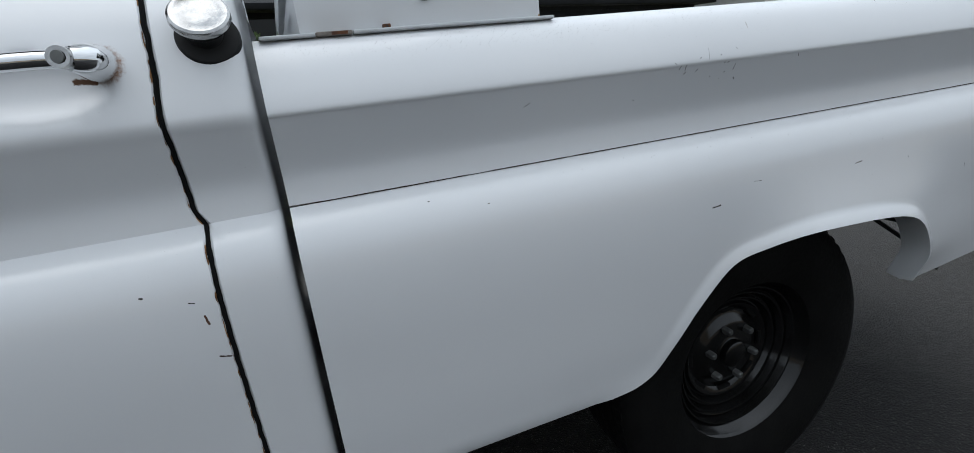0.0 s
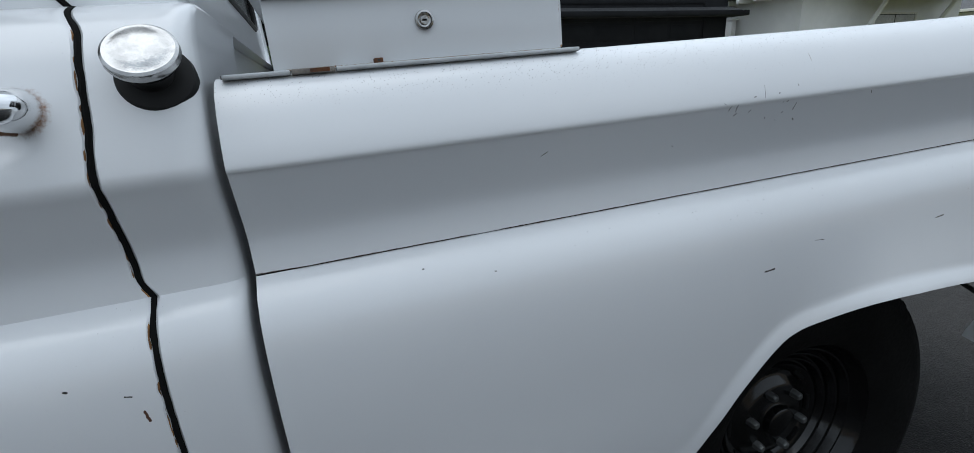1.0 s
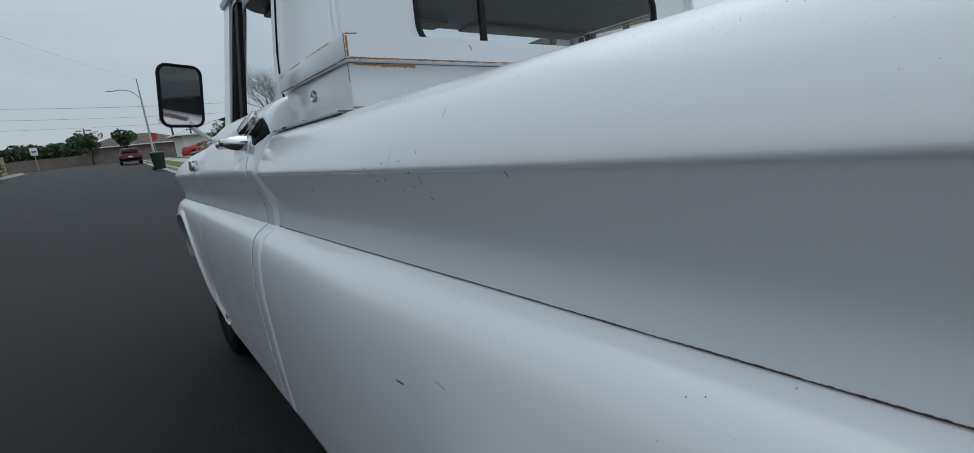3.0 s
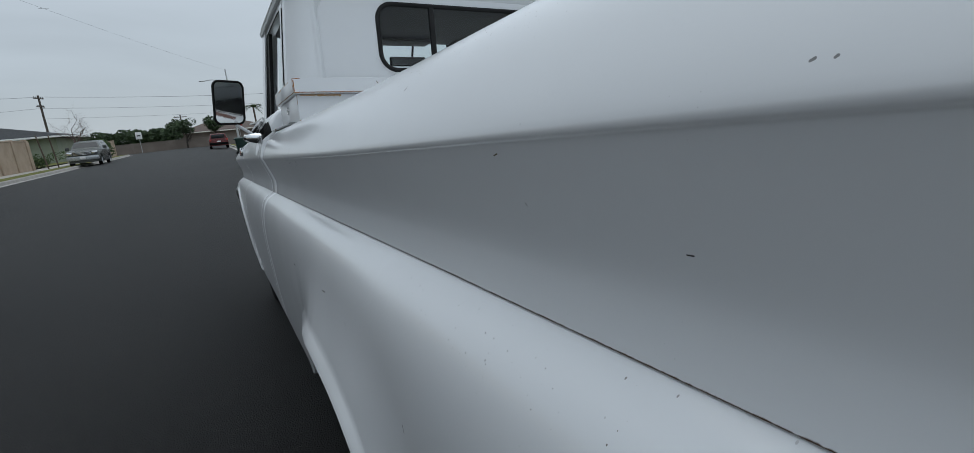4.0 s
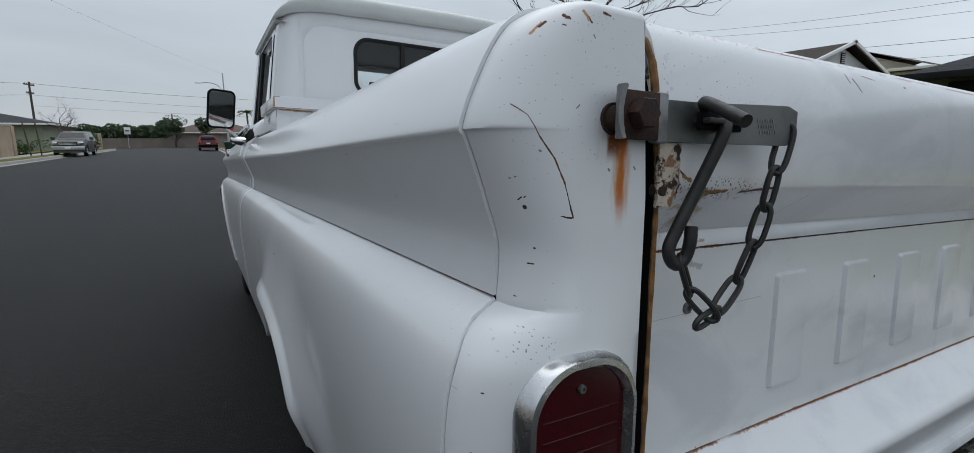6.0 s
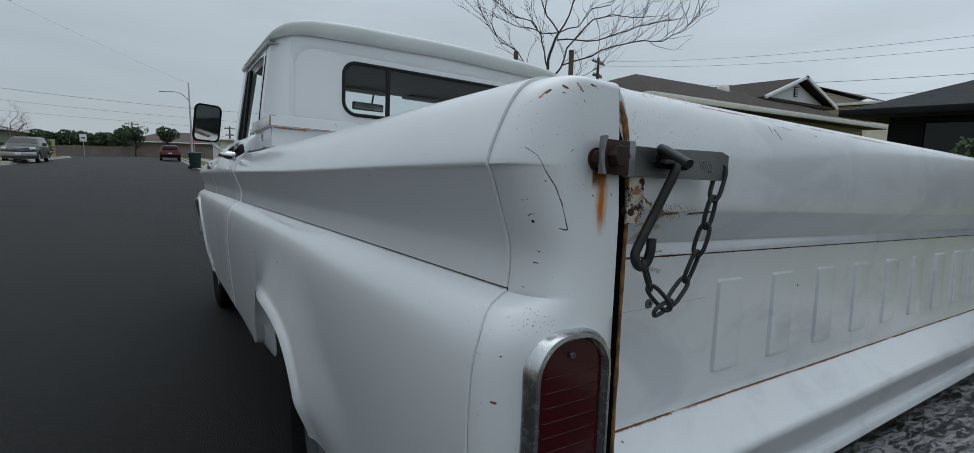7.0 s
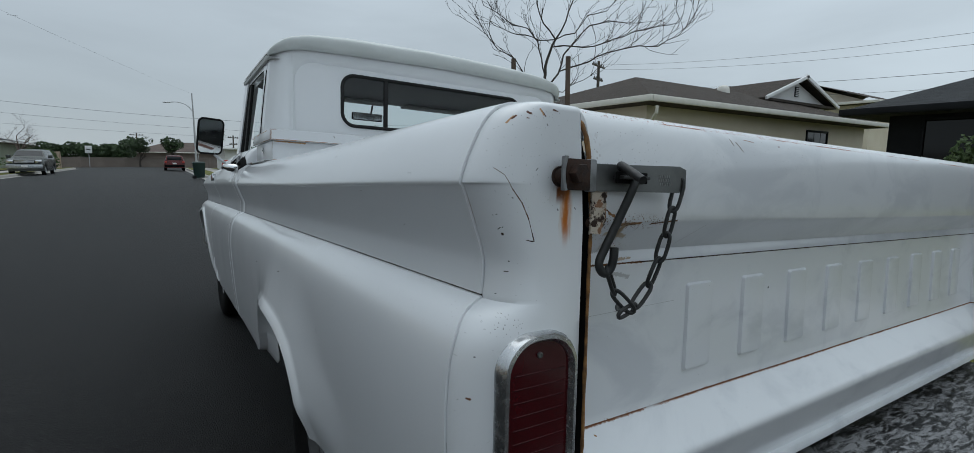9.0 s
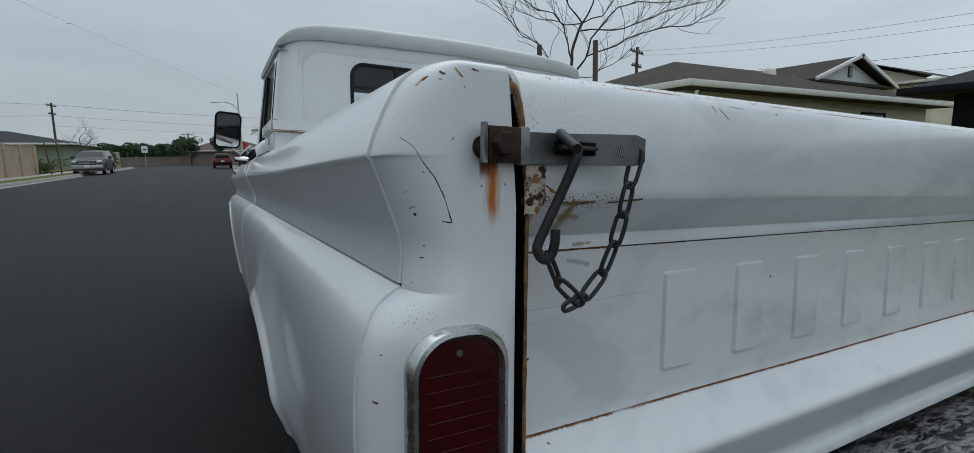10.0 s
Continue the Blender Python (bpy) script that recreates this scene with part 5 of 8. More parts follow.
    # black sheet behind the fender seam takes the place of its shade
    part("fender_gap", flip(grid([[(nose_in(-0.946, y), y, z) for y in (3.05, 3.4, 3.9, 4.2, 4.42)] for z in (0.904, 0.915)])), SHADOW_GAP, fender, "black sheet for the shade in the fender's gap")
    part("wheel_tub", flip(grid([[(xx, y, z + 0.008) for y, z in front_arch] for xx in (-0.955, -0.60)])), SHADOW_GAP, fender, "black wheel housing")
    emblem = part("fender_badge", flip(box(-0.9955, -0.972, 3.075, 3.155, 1.050, 1.092, 0.003)), CHROME, fender, "small chrome badge with plain plates")
    part("badge_plate", flip(box(-0.9975, -0.985, 3.081, 3.112, 1.056, 1.086, 0.001)), plain("faded_red_enamel", (0.22, 0.10, 0.09), 0.4), emblem)
    part("badge_plate", flip(box(-0.9975, -0.985, 3.118, 3.149, 1.056, 1.086, 0.001)), STEEL, emblem)
    part("sill", flip(thick(grid([[(-0.955, y, 0.466), (-0.966, y, 0.458), (-0.968, y, 0.448), (-0.955, y, 0.440), (-0.90, y, 0.438)] for y in (2.02, 2.5, 2.95)]), 0.003)), WHITE, cab)
part("hood", thick(grid([[(x * (0.775 - 0.05 * step(3.9, 4.43, y)), y, z_top(y) + 0.006 + 0.016 * (1 - x * x)) for x in [i / 8 - 1 for i in range(17)]] for y in [3.05 + 1.38 * i / 16 for i in range(17)]]), 0.003), WHITE, truck, "white hood")
part("cowl", grid([[(x, y, z_top(y) - 0.002) for x in (-0.86, -0.4, 0, 0.4, 0.86)] for y in (2.74, 2.85, 2.95, 3.05)]), WHITE, cab, "white cowl panel")
grille = part("grille", box(-0.80, 0.80, 4.36, 4.42, 0.72, 1.04, 0.02), IRON, truck, "dark front grille")
for i in range(5):
    part("grille_bar", box(-0.78, 0.78, 4.41, 4.435, 0.76 + 0.055 * i, 0.775 + 0.055 * i, 0.004), CHROME, grille)
for sx in (-1, 1):
    part("headlamp", lathe([(0.0, 0.03), (0.05, 0.026), (0.08, 0.010), (0.092, 0.0), (0.098, -0.02)], 24, pose(sx * 0.66, 4.43, 0.90, -90)), CHROME, truck, "round headlamp")
fb = smooth_line([(-0.96, 4.22, 0.62), (-0.965, 4.40, 0.62), (-0.93, 4.52, 0.62), (-0.80, 4.57, 0.62), (-0.4, 4.60, 0.62), (0, 4.61, 0.62), (0.4, 4.60, 0.62), (0.80, 4.57, 0.62), (0.93, 4.52, 0.62), (0.965, 4.40, 0.62), (0.96, 4.22, 0.62)], 3)
part("front_bumper", thick(grid([[(x, y, z + dz) for x, y, z in fb] for dz in (-0.075, -0.05, 0, 0.05, 0.075)]), 0.004), mottled("dull_rusty_chrome", (0.15, 0.14, 0.12), (0.30, 0.29, 0.27), 0.35, 12, 80, 0.2, 0.7), truck, "dull chrome front bumper")

# back panel with the rear window
back_w, back_h = 1.520, 0.536
out_l, in_l = rounded(back_w, back_h, 0.02, 8), rounded(1.046, 0.244, 0.062, 8)
cz0 = 1.40
bend = lambda z: 2.036 + (z - 1.19) * 0.03
press = ((out_l, 0.0, 0.0), (rounded(1.516, 0.424, 0.105, 8), 0.006, 0.0), (rounded(1.506, 0.414, 0.100, 8), 0.006, 0.0020), (rounded(1.476, 0.388, 0.092, 8), 0.006, 0.0125), (rounded(1.460, 0.376, 0.088, 8), 0.006, 0.010), (rounded(1.11, 0.30, 0.075, 8), 0.046, 0.010), (in_l, 0.046, 0.008), (in_l, 0.046, 0.030))
rows = [[(a, bend(cz0 + b + up) + deep, cz0 + b + up) for a, b in loop] for loop, up, deep in press]
back_panel = part("back_panel", grid(rows, wrap=True, flip=True), WHITE, cab, "white back panel pressed round the window")
gasket = tube([(a, bend(cz0 + b) + 0.010, cz0 + b + 0.046) for a, b in rounded(1.043, 0.241, 0.060, 8)], 0.0088, 8, closed=True)
part("window_gasket", gasket, RUBBER, cab, "black rubber gasket of the rear window")
pane = [(a, bend(cz0 + b) + 0.014, cz0 + b + 0.046) for a, b in rounded(1.043, 0.241, 0.060, 8)]
part("rear_glass", (pane, [tuple(range(len(pane)))]), GLASS, cab, "clear rear window glass")
part("window_divider", box(-0.312, -0.291, 2.050, 2.064, 1.325, 1.566, 0.003), RUBBER, cab, "black sliding window divider")
part("lower_back", grid([[(x, y, z) for x in (-0.86, -0.4, 0, 0.4, 0.86)] for y, z in ((2.036, 1.195), (2.034, 0.9), (2.034, 0.46))]), WHITE, cab)
# roof: a curled visor lip over the back panel, low crown, rounding down to the drip rails
half_r = 0.848
lip_drop = lambda x: np.interp(abs(x), (0.06, 0.476, 0.666, 0.729, 0.789, 0.84, half_r), (0.0, 0.010, 0.016, 0.023, 0.037, 0.056, 0.062))
top_drop = lambda x: np.interp(abs(x), (0.09, 0.48, 0.624, 0.687, 0.757, 0.792, 0.825, 0.842, half_r), (0.0, 0.009, 0.018, 0.025, 0.042, 0.056, 0.080, 0.098, 0.114))
lip = ((0.0, 2.038), (0.06, 2.026), (0.16, 2.016), (0.34, 2.008), (0.58, 2.003), (0.80, 2.002), (0.93, 2.006), (1.0, 2.014))
crown = ((2.03, 0.009), (2.06, 0.020), (2.11, 0.031), (2.18, 0.041), (2.28, 0.049), (2.42, 0.053), (2.56, 0.049), (2.68, 0.034), (2.77, 0.008), (2.83, -0.030), (2.855, -0.075))
xs = [half_r * math.sin(math.pi / 2 * (i / 30 - 1)) for i in range(61)]
rows = []
for f, y in lip:
    rows.append([(x, y + 0.075 * max(0, (abs(x) - 0.74) / 0.108) ** 2.4, 1.664 - lip_drop(x) + f * (0.066 - top_drop(x) + lip_drop(x))) for x in xs])
for y, up in crown:
    rows.append([(x, y + max(0, 2.12 - y) * max(0, (abs(x) - 0.74) / 0.108) ** 2.4 * 0.72, 1.730 - top_drop(x) + up * (1 - (abs(x) / half_r) ** 6)) for x in xs])
verts, faces = grid(rows, flip=True)
skirt = [grid([[(sx * half_r, y, 1.612), (sx * (half_r - 0.004), y, 1.598), (sx * 0.80, y, 1.594)] for y in (2.06, 2.3, 2.6, 2.85)], flip=sx > 0) for sx in (-1, 1)]
verts, faces = join((verts, faces), *skirt)
part("roof", (verts, faces), mottled("greyish_white_roof_paint", (0.53, 0.555, 0.54), (0.61, 0.63, 0.62), 0.45, 3, 60, 0.05), cab, "white roof with an overhanging rear lip")
part("headliner", prism(rounded(1.60, 0.70, 0.1, 6), 0, 0.012), INTERIOR, cab, "grey headliner").location = (0, 2.42, 1.572)
# inside the cab
part("windscreen", ([(-0.80, 2.94, 1.165), (0.80, 2.94, 1.165), (0.77, 2.845, 1.61), (-0.77, 2.845, 1.61)], [(0, 1, 2, 3)]), GLASS, cab, "clear windscreen", 0)
part("dashboard", join(box(-0.80, 0.80, 2.62, 2.82, 1.06, 1.245, 0.03, 3), box(-0.84, 0.84, 2.84, 2.90, 0.6, 1.10, 0.01)), INTERIOR, cab, "dark dashboard")
part("bench_seat", join(box(-0.74, 0.74, 2.08, 2.22, 0.75, 1.14, 0.05, 3), box(-0.74, 0.74, 2.10, 2.60, 0.66, 0.82, 0.05, 3)), INTERIOR, cab, "dark bench seat")
sw = Matrix.Translation((-0.36, 2.800, 1.195)) @ Euler((radians(58), 0, 0)).to_matrix().to_4x4()
wheel_ring = [(0.225 * math.cos(2 * math.pi * k / 48), 0.225 * math.sin(2 * math.pi * k / 48), 0) for k in range(48)]
steer = part("steering_wheel", moved(tube(wheel_ring, 0.0125, 10, closed=True), sw), RUBBER, cab, "black steering wheel with finger grips")
part("spoke", moved(join(tube([(-0.2, 0, 0), (-0.08, 0, -0.02), (0, 0, -0.03)], 0.009), tube([(0.2, 0, 0), (0.08, 0, -0.02), (0, 0, -0.03)], 0.009), tube([(0, 0, -0.02), (0, 0, -0.30)], 0.022, 12), lathe([(0.0, 0.0), (0.05, -0.006), (0.055, -0.03), (0.02, -0.05)], 20)), sw), RUBBER, steer)
mirror_in = part("inside_mirror", box(-0.245, -0.045, 2.755, 2.777, 1.455, 1.503, 0.009, 3), RUBBER, cab, "black inside mirror")
part("mirror_stem", tube([(-0.12, 2.765, 1.50), (-0.11, 2.770, 1.55), (-0.10, 2.774, 1.590)], 0.006), RUBBER, mirror_in)
part("mirror_face", box(-0.240, -0.050, 2.7530, 2.7552, 1.460, 1.498), CHROME, mirror_in)
part("sun_visor", join(box(-0.74, -0.06, 2.60, 2.72, 1.548, 1.562, 0.006), box(0.06, 0.74, 2.60, 2.72, 1.548, 1.562, 0.006)), INTERIOR, cab)
part("wiper", tube([(-0.30, 2.90, 1.195), (-0.10, 2.888, 1.226), (0.16, 2.886, 1.232)], 0.005, 6), STEEL, cab, "wiper blade")

# outside mirror: a flat glass in a black frame, turned in and tilted down so its reflection fits the camera's view
MIRROR_GLASS = plain("mirror_glass", (0.80, 0.82, 0.82), 0.035, 1.0)
face = Vector((0.46, -0.88, -0.15)).normalized()
across = Vector((0, 0, 1)).cross(face).normalized()
upward = face.cross(across)
mm = Matrix(((across.x, upward.x, face.x, -1.032), (across.y, upward.y, face.y, 2.660), (across.z, upward.z, face.z, 1.280), (0, 0, 0, 1)))
loop = rounded(0.134, 0.180, 0.026, 8)
om = part("outside_mirror", moved(tube([(a, b, 0.0) for a, b in loop], 0.0052, 8, closed=True), mm), PLATE, truck, "black-framed outside mirror on a white arm")
part("mirror_back", moved(prism(rounded(0.132, 0.178, 0.026, 8), -0.014, -0.002, 0.003), mm), PLATE, om, "black mirror shell")
part("mirror_glass", moved(prism(rounded(0.131, 0.177, 0.025, 8), -0.0015, 0.0012), mm), MIRROR_GLASS, om, "mirror glass reflecting the dark cab")
cx, cy, cz = -1.032, 2.660, 1.280
part("mirror_arm", tube(smooth_line([(cx - 0.004, cy + 0.016, cz + 0.01), (cx + 0.004, cy + 0.026, cz - 0.05), (cx + 0.020, cy + 0.030, cz - 0.092), (cx + 0.050, cy + 0.09, cz - 0.112), (-0.955, 2.80, 1.152), (-0.945, 2.815, 1.146)], 4), 0.0075, 10), WHITE, om, "white painted arm")
part("mirror_foot", moved(box(-0.016, 0.016, -0.055, 0.055, -0.004, 0.004, 0.003), Matrix.Translation((-0.945, 2.815, 1.150)) @ Euler((0, radians(-48), 0)).to_matrix().to_4x4()), WHITE, om, "white oval foot")

# fuel filler
axis_f = Vector((-0.76, -0.04, 0.65)).normalized()
qf = axis_f.to_track_quat("Z", "Y").to_matrix().to_4x4()
base_f = Vector((-0.9525, 2.0455, 1.1185))
out_f = Vector((-0.90, -0.10, 0.42)).normalized()
seal_m = Matrix.Translation(base_f + out_f * 0.007 + Vector((0, -0.002, 0.001))) @ out_f.to_track_quat("Z", "Y").to_matrix().to_4x4()
fill = part("fuel_filler", moved(lathe([(0.0, 0.0055), (0.020, 0.0055), (0.028, 0.0050), (0.0325, 0.003), (0.0345, -0.003), (0.0355, -0.030)], 40), seal_m), RUBBER, truck, "black rubber seal round the fuel filler")
cap_m = Matrix.Translation(base_f + axis_f * 0.006) @ qf
part("filler_neck", moved(lathe([(0.019, -0.01), (0.0195, 0.012), (0.0215, 0.014), (0.0215, 0.019), (0.0235, 0.021)], 32), cap_m), IRON, fill)
part("fuel_cap", moved(lathe([(0.0, 0.0400), (0.012, 0.0396), (0.022, 0.0382), (0.0262, 0.0366), (0.0285, 0.0368), (0.0310, 0.035), (0.0316, 0.029), (0.0306, 0.0265), (0.0255, 0.0245), (0.0245, 0.018), (0.0225, 0.016)], 40), cap_m), ALUMINIUM, fill, "worn polished fuel cap")

# ---------------------------------------------------------------- toolbox across the bed
tbox = thing("truck_toolbox", "white steel crossbed toolbox, rusty along its lid, on the bed rails", "toolbox", TRUCK)
body = join(box(-0.915, 0.915, 1.598, 1.942, 1.1200, 1.192, 0.002), box(-0.84, 0.84, 1.61, 1.93, 0.90, 1.1200))
part("box_body", body, BOX_PAINT, tbox)
part("back_face", box(-0.9135, 0.9135, 1.5955, 1.5985, 1.123, 1.191), BOX_BACK, tbox, "white back face with rust under the lid")
part("lid", box(-0.925, 0.925, 1.5735, 1.9535, 1.1925, 1.2320, 0.0025), BOX_PAINT, tbox, "white lid with rusty edges")
part("lid_edge", box(-0.9235, 0.9235, 1.5715, 1.5740, 1.194, 1.2310), BOX_BACK, tbox, "white lid edge with rust spots")
lock = part("lock", lathe([(0.0, 0.003), (0.0048, 0.003), (0.0052, 0.001), (0.0075, 0.0015), (0.0085, 0.004), (0.0105, 0.0035), (0.0112, 0.0)], 28, pose(-0.9155, 1.771, 1.1635, 0, -90, 0)), ALUMINIUM, tbox, "round key lock")
# black block drawn as the shade of the keyhole
part("keyhole", box(-0.9192, -0.9182, 1.7685, 1.7735, 1.1625, 1.1645), SHADOW_GAP, lock)
strip = thing("mounting_strip", "galvanised steel strip under the toolbox on the bed rail", "strip", TRUCK, "toolbox strips")
part("strip_body", box(-0.944, -0.90, 1.588, 1.878, 1.1150, 1.1200, 0.001), GALV, strip)
part("end_cut", box(-0.943, -0.91, 1.5865, 1.5880, 1.1160, 1.1195), STEEL, strip)
strip = thing("mounting_strip", "short galvanised strip at the front of the bed rail", "strip", TRUCK, "toolbox strips")
part("strip_body", box(-0.944, -0.90, 1.925, 1.990, 1.1150, 1.1200, 0.001), GALV, strip)
part("end_cut", box(-0.943, -0.91, 1.9900, 1.9912, 1.1160, 1.1195), STEEL, strip)
shim = thing("wood_shim", "flaking weathered shim between the rail strips", "shim", TRUCK)
part("shim_body", box(-0.943, -0.90, 1.879, 1.924, 1.1150, 1.1205, 0.0015), mottled("flaking_wood", (0.12, 0.10, 0.085), (0.36, 0.34, 0.31), 0.85, 60, 200, 0.6), shim)
part("shim_chip", box(-0.9442, -0.9432, 1.885, 1.905, 1.1160, 1.1198), RUSTY, shim)
tab = thing("rusty_tab", "small rusty steel tab beside the toolbox", "tab", TRUCK)
part("tab_body", box(-0.925, -0.914, 1.825, 1.835, 1.1196, 1.1262, 0.001), RUSTY, tab)
part("tab_rivet", tube([(-0.9255, 1.830, 1.1235), (-0.9240, 1.830, 1.1235)], 0.0015, 8), IRON, tab)

# ---------------------------------------------------------------- street and lots
CONCRETE = mottled("weathered_concrete", (0.30, 0.285, 0.26), (0.44, 0.42, 0.39), 0.85, 1.3, 90, 0.3)
KERBSTONE = mottled("kerb_concrete", (0.26, 0.25, 0.23), (0.40, 0.385, 0.36), 0.88, 2.0, 70, 0.4)
LAWN = mottled("lawn_grass", (0.080, 0.095, 0.022), (0.19, 0.185, 0.06), 0.95, 0.9, 45, 0.9, 0.0, 0.03, 0.2)
SOIL = mottled("dry_ground", (0.14, 0.12, 0.09), (0.24, 0.21, 0.16), 0.95, 0.5, 30, 0.6)
STUCCO_BEIGE = mottled("beige_stucco", (0.66, 0.58, 0.46), (0.74, 0.67, 0.55), 0.9, 1.0, 90, 0.4)
STUCCO_WHITE = mottled("white_stucco", (0.66, 0.66, 0.65), (0.78, 0.78, 0.77), 0.9, 1.0, 90, 0.3)
BLACK_SIDING = mottled("black_painted_siding", (0.007, 0.0075, 0.009), (0.014, 0.015, 0.017), 0.6, 2, 40, 0.2, 0.0, 0.004, 0.12)
SLATE_SIDING = mottled("slate_blue_siding", (0.055, 0.065, 0.080), (0.080, 0.090, 0.105), 0.7, 2, 40, 0.2)
CREAM_TRIM = mottled("cream_trim", (0.62, 0.60, 0.54), (0.74, 0.72, 0.66), 0.6, 3, 40, 0.1)
WHITE_TRIM = mottled("white_trim", (0.70, 0.70, 0.69), (0.80, 0.80, 0.79), 0.5, 3, 40, 0.1)
BLOCK = mottled("tan_block", (0.30, 0.23, 0.165), (0.42, 0.33, 0.25), 0.92, 1.5, 60, 0.5)
WOOD_POLE = mottled("creosoted_pole", (0.055, 0.045, 0.038), (0.10, 0.085, 0.07), 0.9, 4, 80, 0.5)
STAKE = mottled("weathered_stake", (0.07, 0.05, 0.04), (0.13, 0.095, 0.07), 0.9, 6, 60, 0.4)
BARK = mottled("grey_bark", (0.028, 0.022, 0.018), (0.065, 0.055, 0.047), 0.92, 12, 80, 0.6)
DARK_PANE = plain("dark_window_pane", (0.012, 0.014, 0.016), 0.06, 0.0, 0.3)
CURTAIN_PANE = mottled("curtained_pane", (0.035, 0.045, 0.045), (0.10, 0.115, 0.11), 0.12, 3, 20, 0.0)
GALV_POST = mottled("galvanised_post", (0.36, 0.37, 0.38), (0.52, 0.53, 0.53), 0.5, 3, 50, 0.1, 0.4)


def shingle(name, a, b):
    m = Nodes(name)
    p = m.co.outputs["Object"]
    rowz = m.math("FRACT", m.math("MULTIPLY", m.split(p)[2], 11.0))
    tabs = m.cells(9.0, vec=m.vec("MULTIPLY", p, (0.45, 0.45, 2.4)), out=1)
    tone = m.math("ADD", m.math("MULTIPLY", m.split(tabs)[0], 0.55), m.math("MULTIPLY", m.noise(0.8, 4), 0.45))
    col = m.mix(tone, a, b)
    # shade line of each shingle course, painted as a darker band
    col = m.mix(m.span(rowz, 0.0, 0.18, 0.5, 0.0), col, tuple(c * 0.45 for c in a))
    m.set(Base_Color=col, Roughness=0.92)
    m.bump(m.math("ADD", rowz, m.noise(80, 3)), 0.6, 0.02)
    return m.mat


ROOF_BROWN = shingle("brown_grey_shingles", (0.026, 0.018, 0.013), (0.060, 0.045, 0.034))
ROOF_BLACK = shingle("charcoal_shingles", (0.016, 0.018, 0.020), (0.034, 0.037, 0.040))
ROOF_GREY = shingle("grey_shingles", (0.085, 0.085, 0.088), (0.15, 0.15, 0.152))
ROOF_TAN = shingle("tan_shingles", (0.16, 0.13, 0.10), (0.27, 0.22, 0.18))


def leafy(name, a, b):
    m = Nodes(name)
    m.set(Base_Color=m.mix(m.island(), a, b), Roughness=0.65)
    m.b.inputs["Specular IOR Level"].default_value = 0.3
    return m.mat


LEAF_DARK = leafy("dark_green_leaves", (0.012, 0.026, 0.010), (0.040, 0.070, 0.022))
LEAF_MID = leafy("green_leaves", (0.025, 0.050, 0.014), (0.070, 0.105, 0.032))
LEAF_RED = leafy("russet_leaves", (0.040, 0.020, 0.012), (0.095, 0.045, 0.022))
LEAF_PALE = leafy("pale_flowering_leaves", (0.05, 0.07, 0.03), (0.36, 0.33, 0.27))
LEAF_STRAW = leafy("straw_coloured_blades", (0.12, 0.085, 0.035), (0.26, 0.19, 0.08))
TWIG_BROWN = mottled("brown_twigs", (0.075, 0.052, 0.042), (0.13, 0.095, 0.08), 0.9, 10, 60, 0.3)


def road_z(x):
    return float(np.interp(x, [-9.5, -8.75, -6.4, -4.6, -3.4, -2.4, 1.02, 1.40], [-0.12, -0.09, 0.03, 0.075, 0.078, 0.060, -0.083, -0.100]))


def lot_z(x, y):
    rise = float(np.interp(y, [-40, -26, -14, -4, 10, 200], [0.95, 0.85, 0.62, 0.30, 0.22, 0.22]))
    if x > 0:
        return 0.055 + rise * step(3.8, 11.0, x)
    return 0.045 + 0.10 * step(-10.0, -12.0, x)


xs = [-8.75, -7.6, -6.4, -5.4, -4.4, -3.4, -2.4, -1.2, 0.0, 1.02]
ys = [-140, -60, -30, -10, 0, 5, 10, 20, 40, 60, 72]
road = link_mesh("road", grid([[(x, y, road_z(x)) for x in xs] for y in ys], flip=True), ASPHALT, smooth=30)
tagged(road, "dark grey worn asphalt street with a slight crown", "road", kind="structure")
cross = link_mesh("road_crossing", grid([[(x, y, z) for x, z in ((-120, -0.09), (-8.75, -0.09), (-4.2, 0.0), (1.02, -0.083), (120, -0.083))] for y, k in ((72, 0), (83.4, 0))], flip=True), ASPHALT, smooth=0)
tagged(cross, "dark grey asphalt of the crossing street", "road", kind="structure")
far_ground = link_mesh("ground", ([(-900, -900, -0.42), (900, -900, -0.42), (900, 900, -0.42), (-900, 900, -0.42)], [(0, 1, 2, 3)]), SOIL, smooth=0)
tagged(far_ground, "dry bare ground reaching to the horizon", "ground", kind="structure")
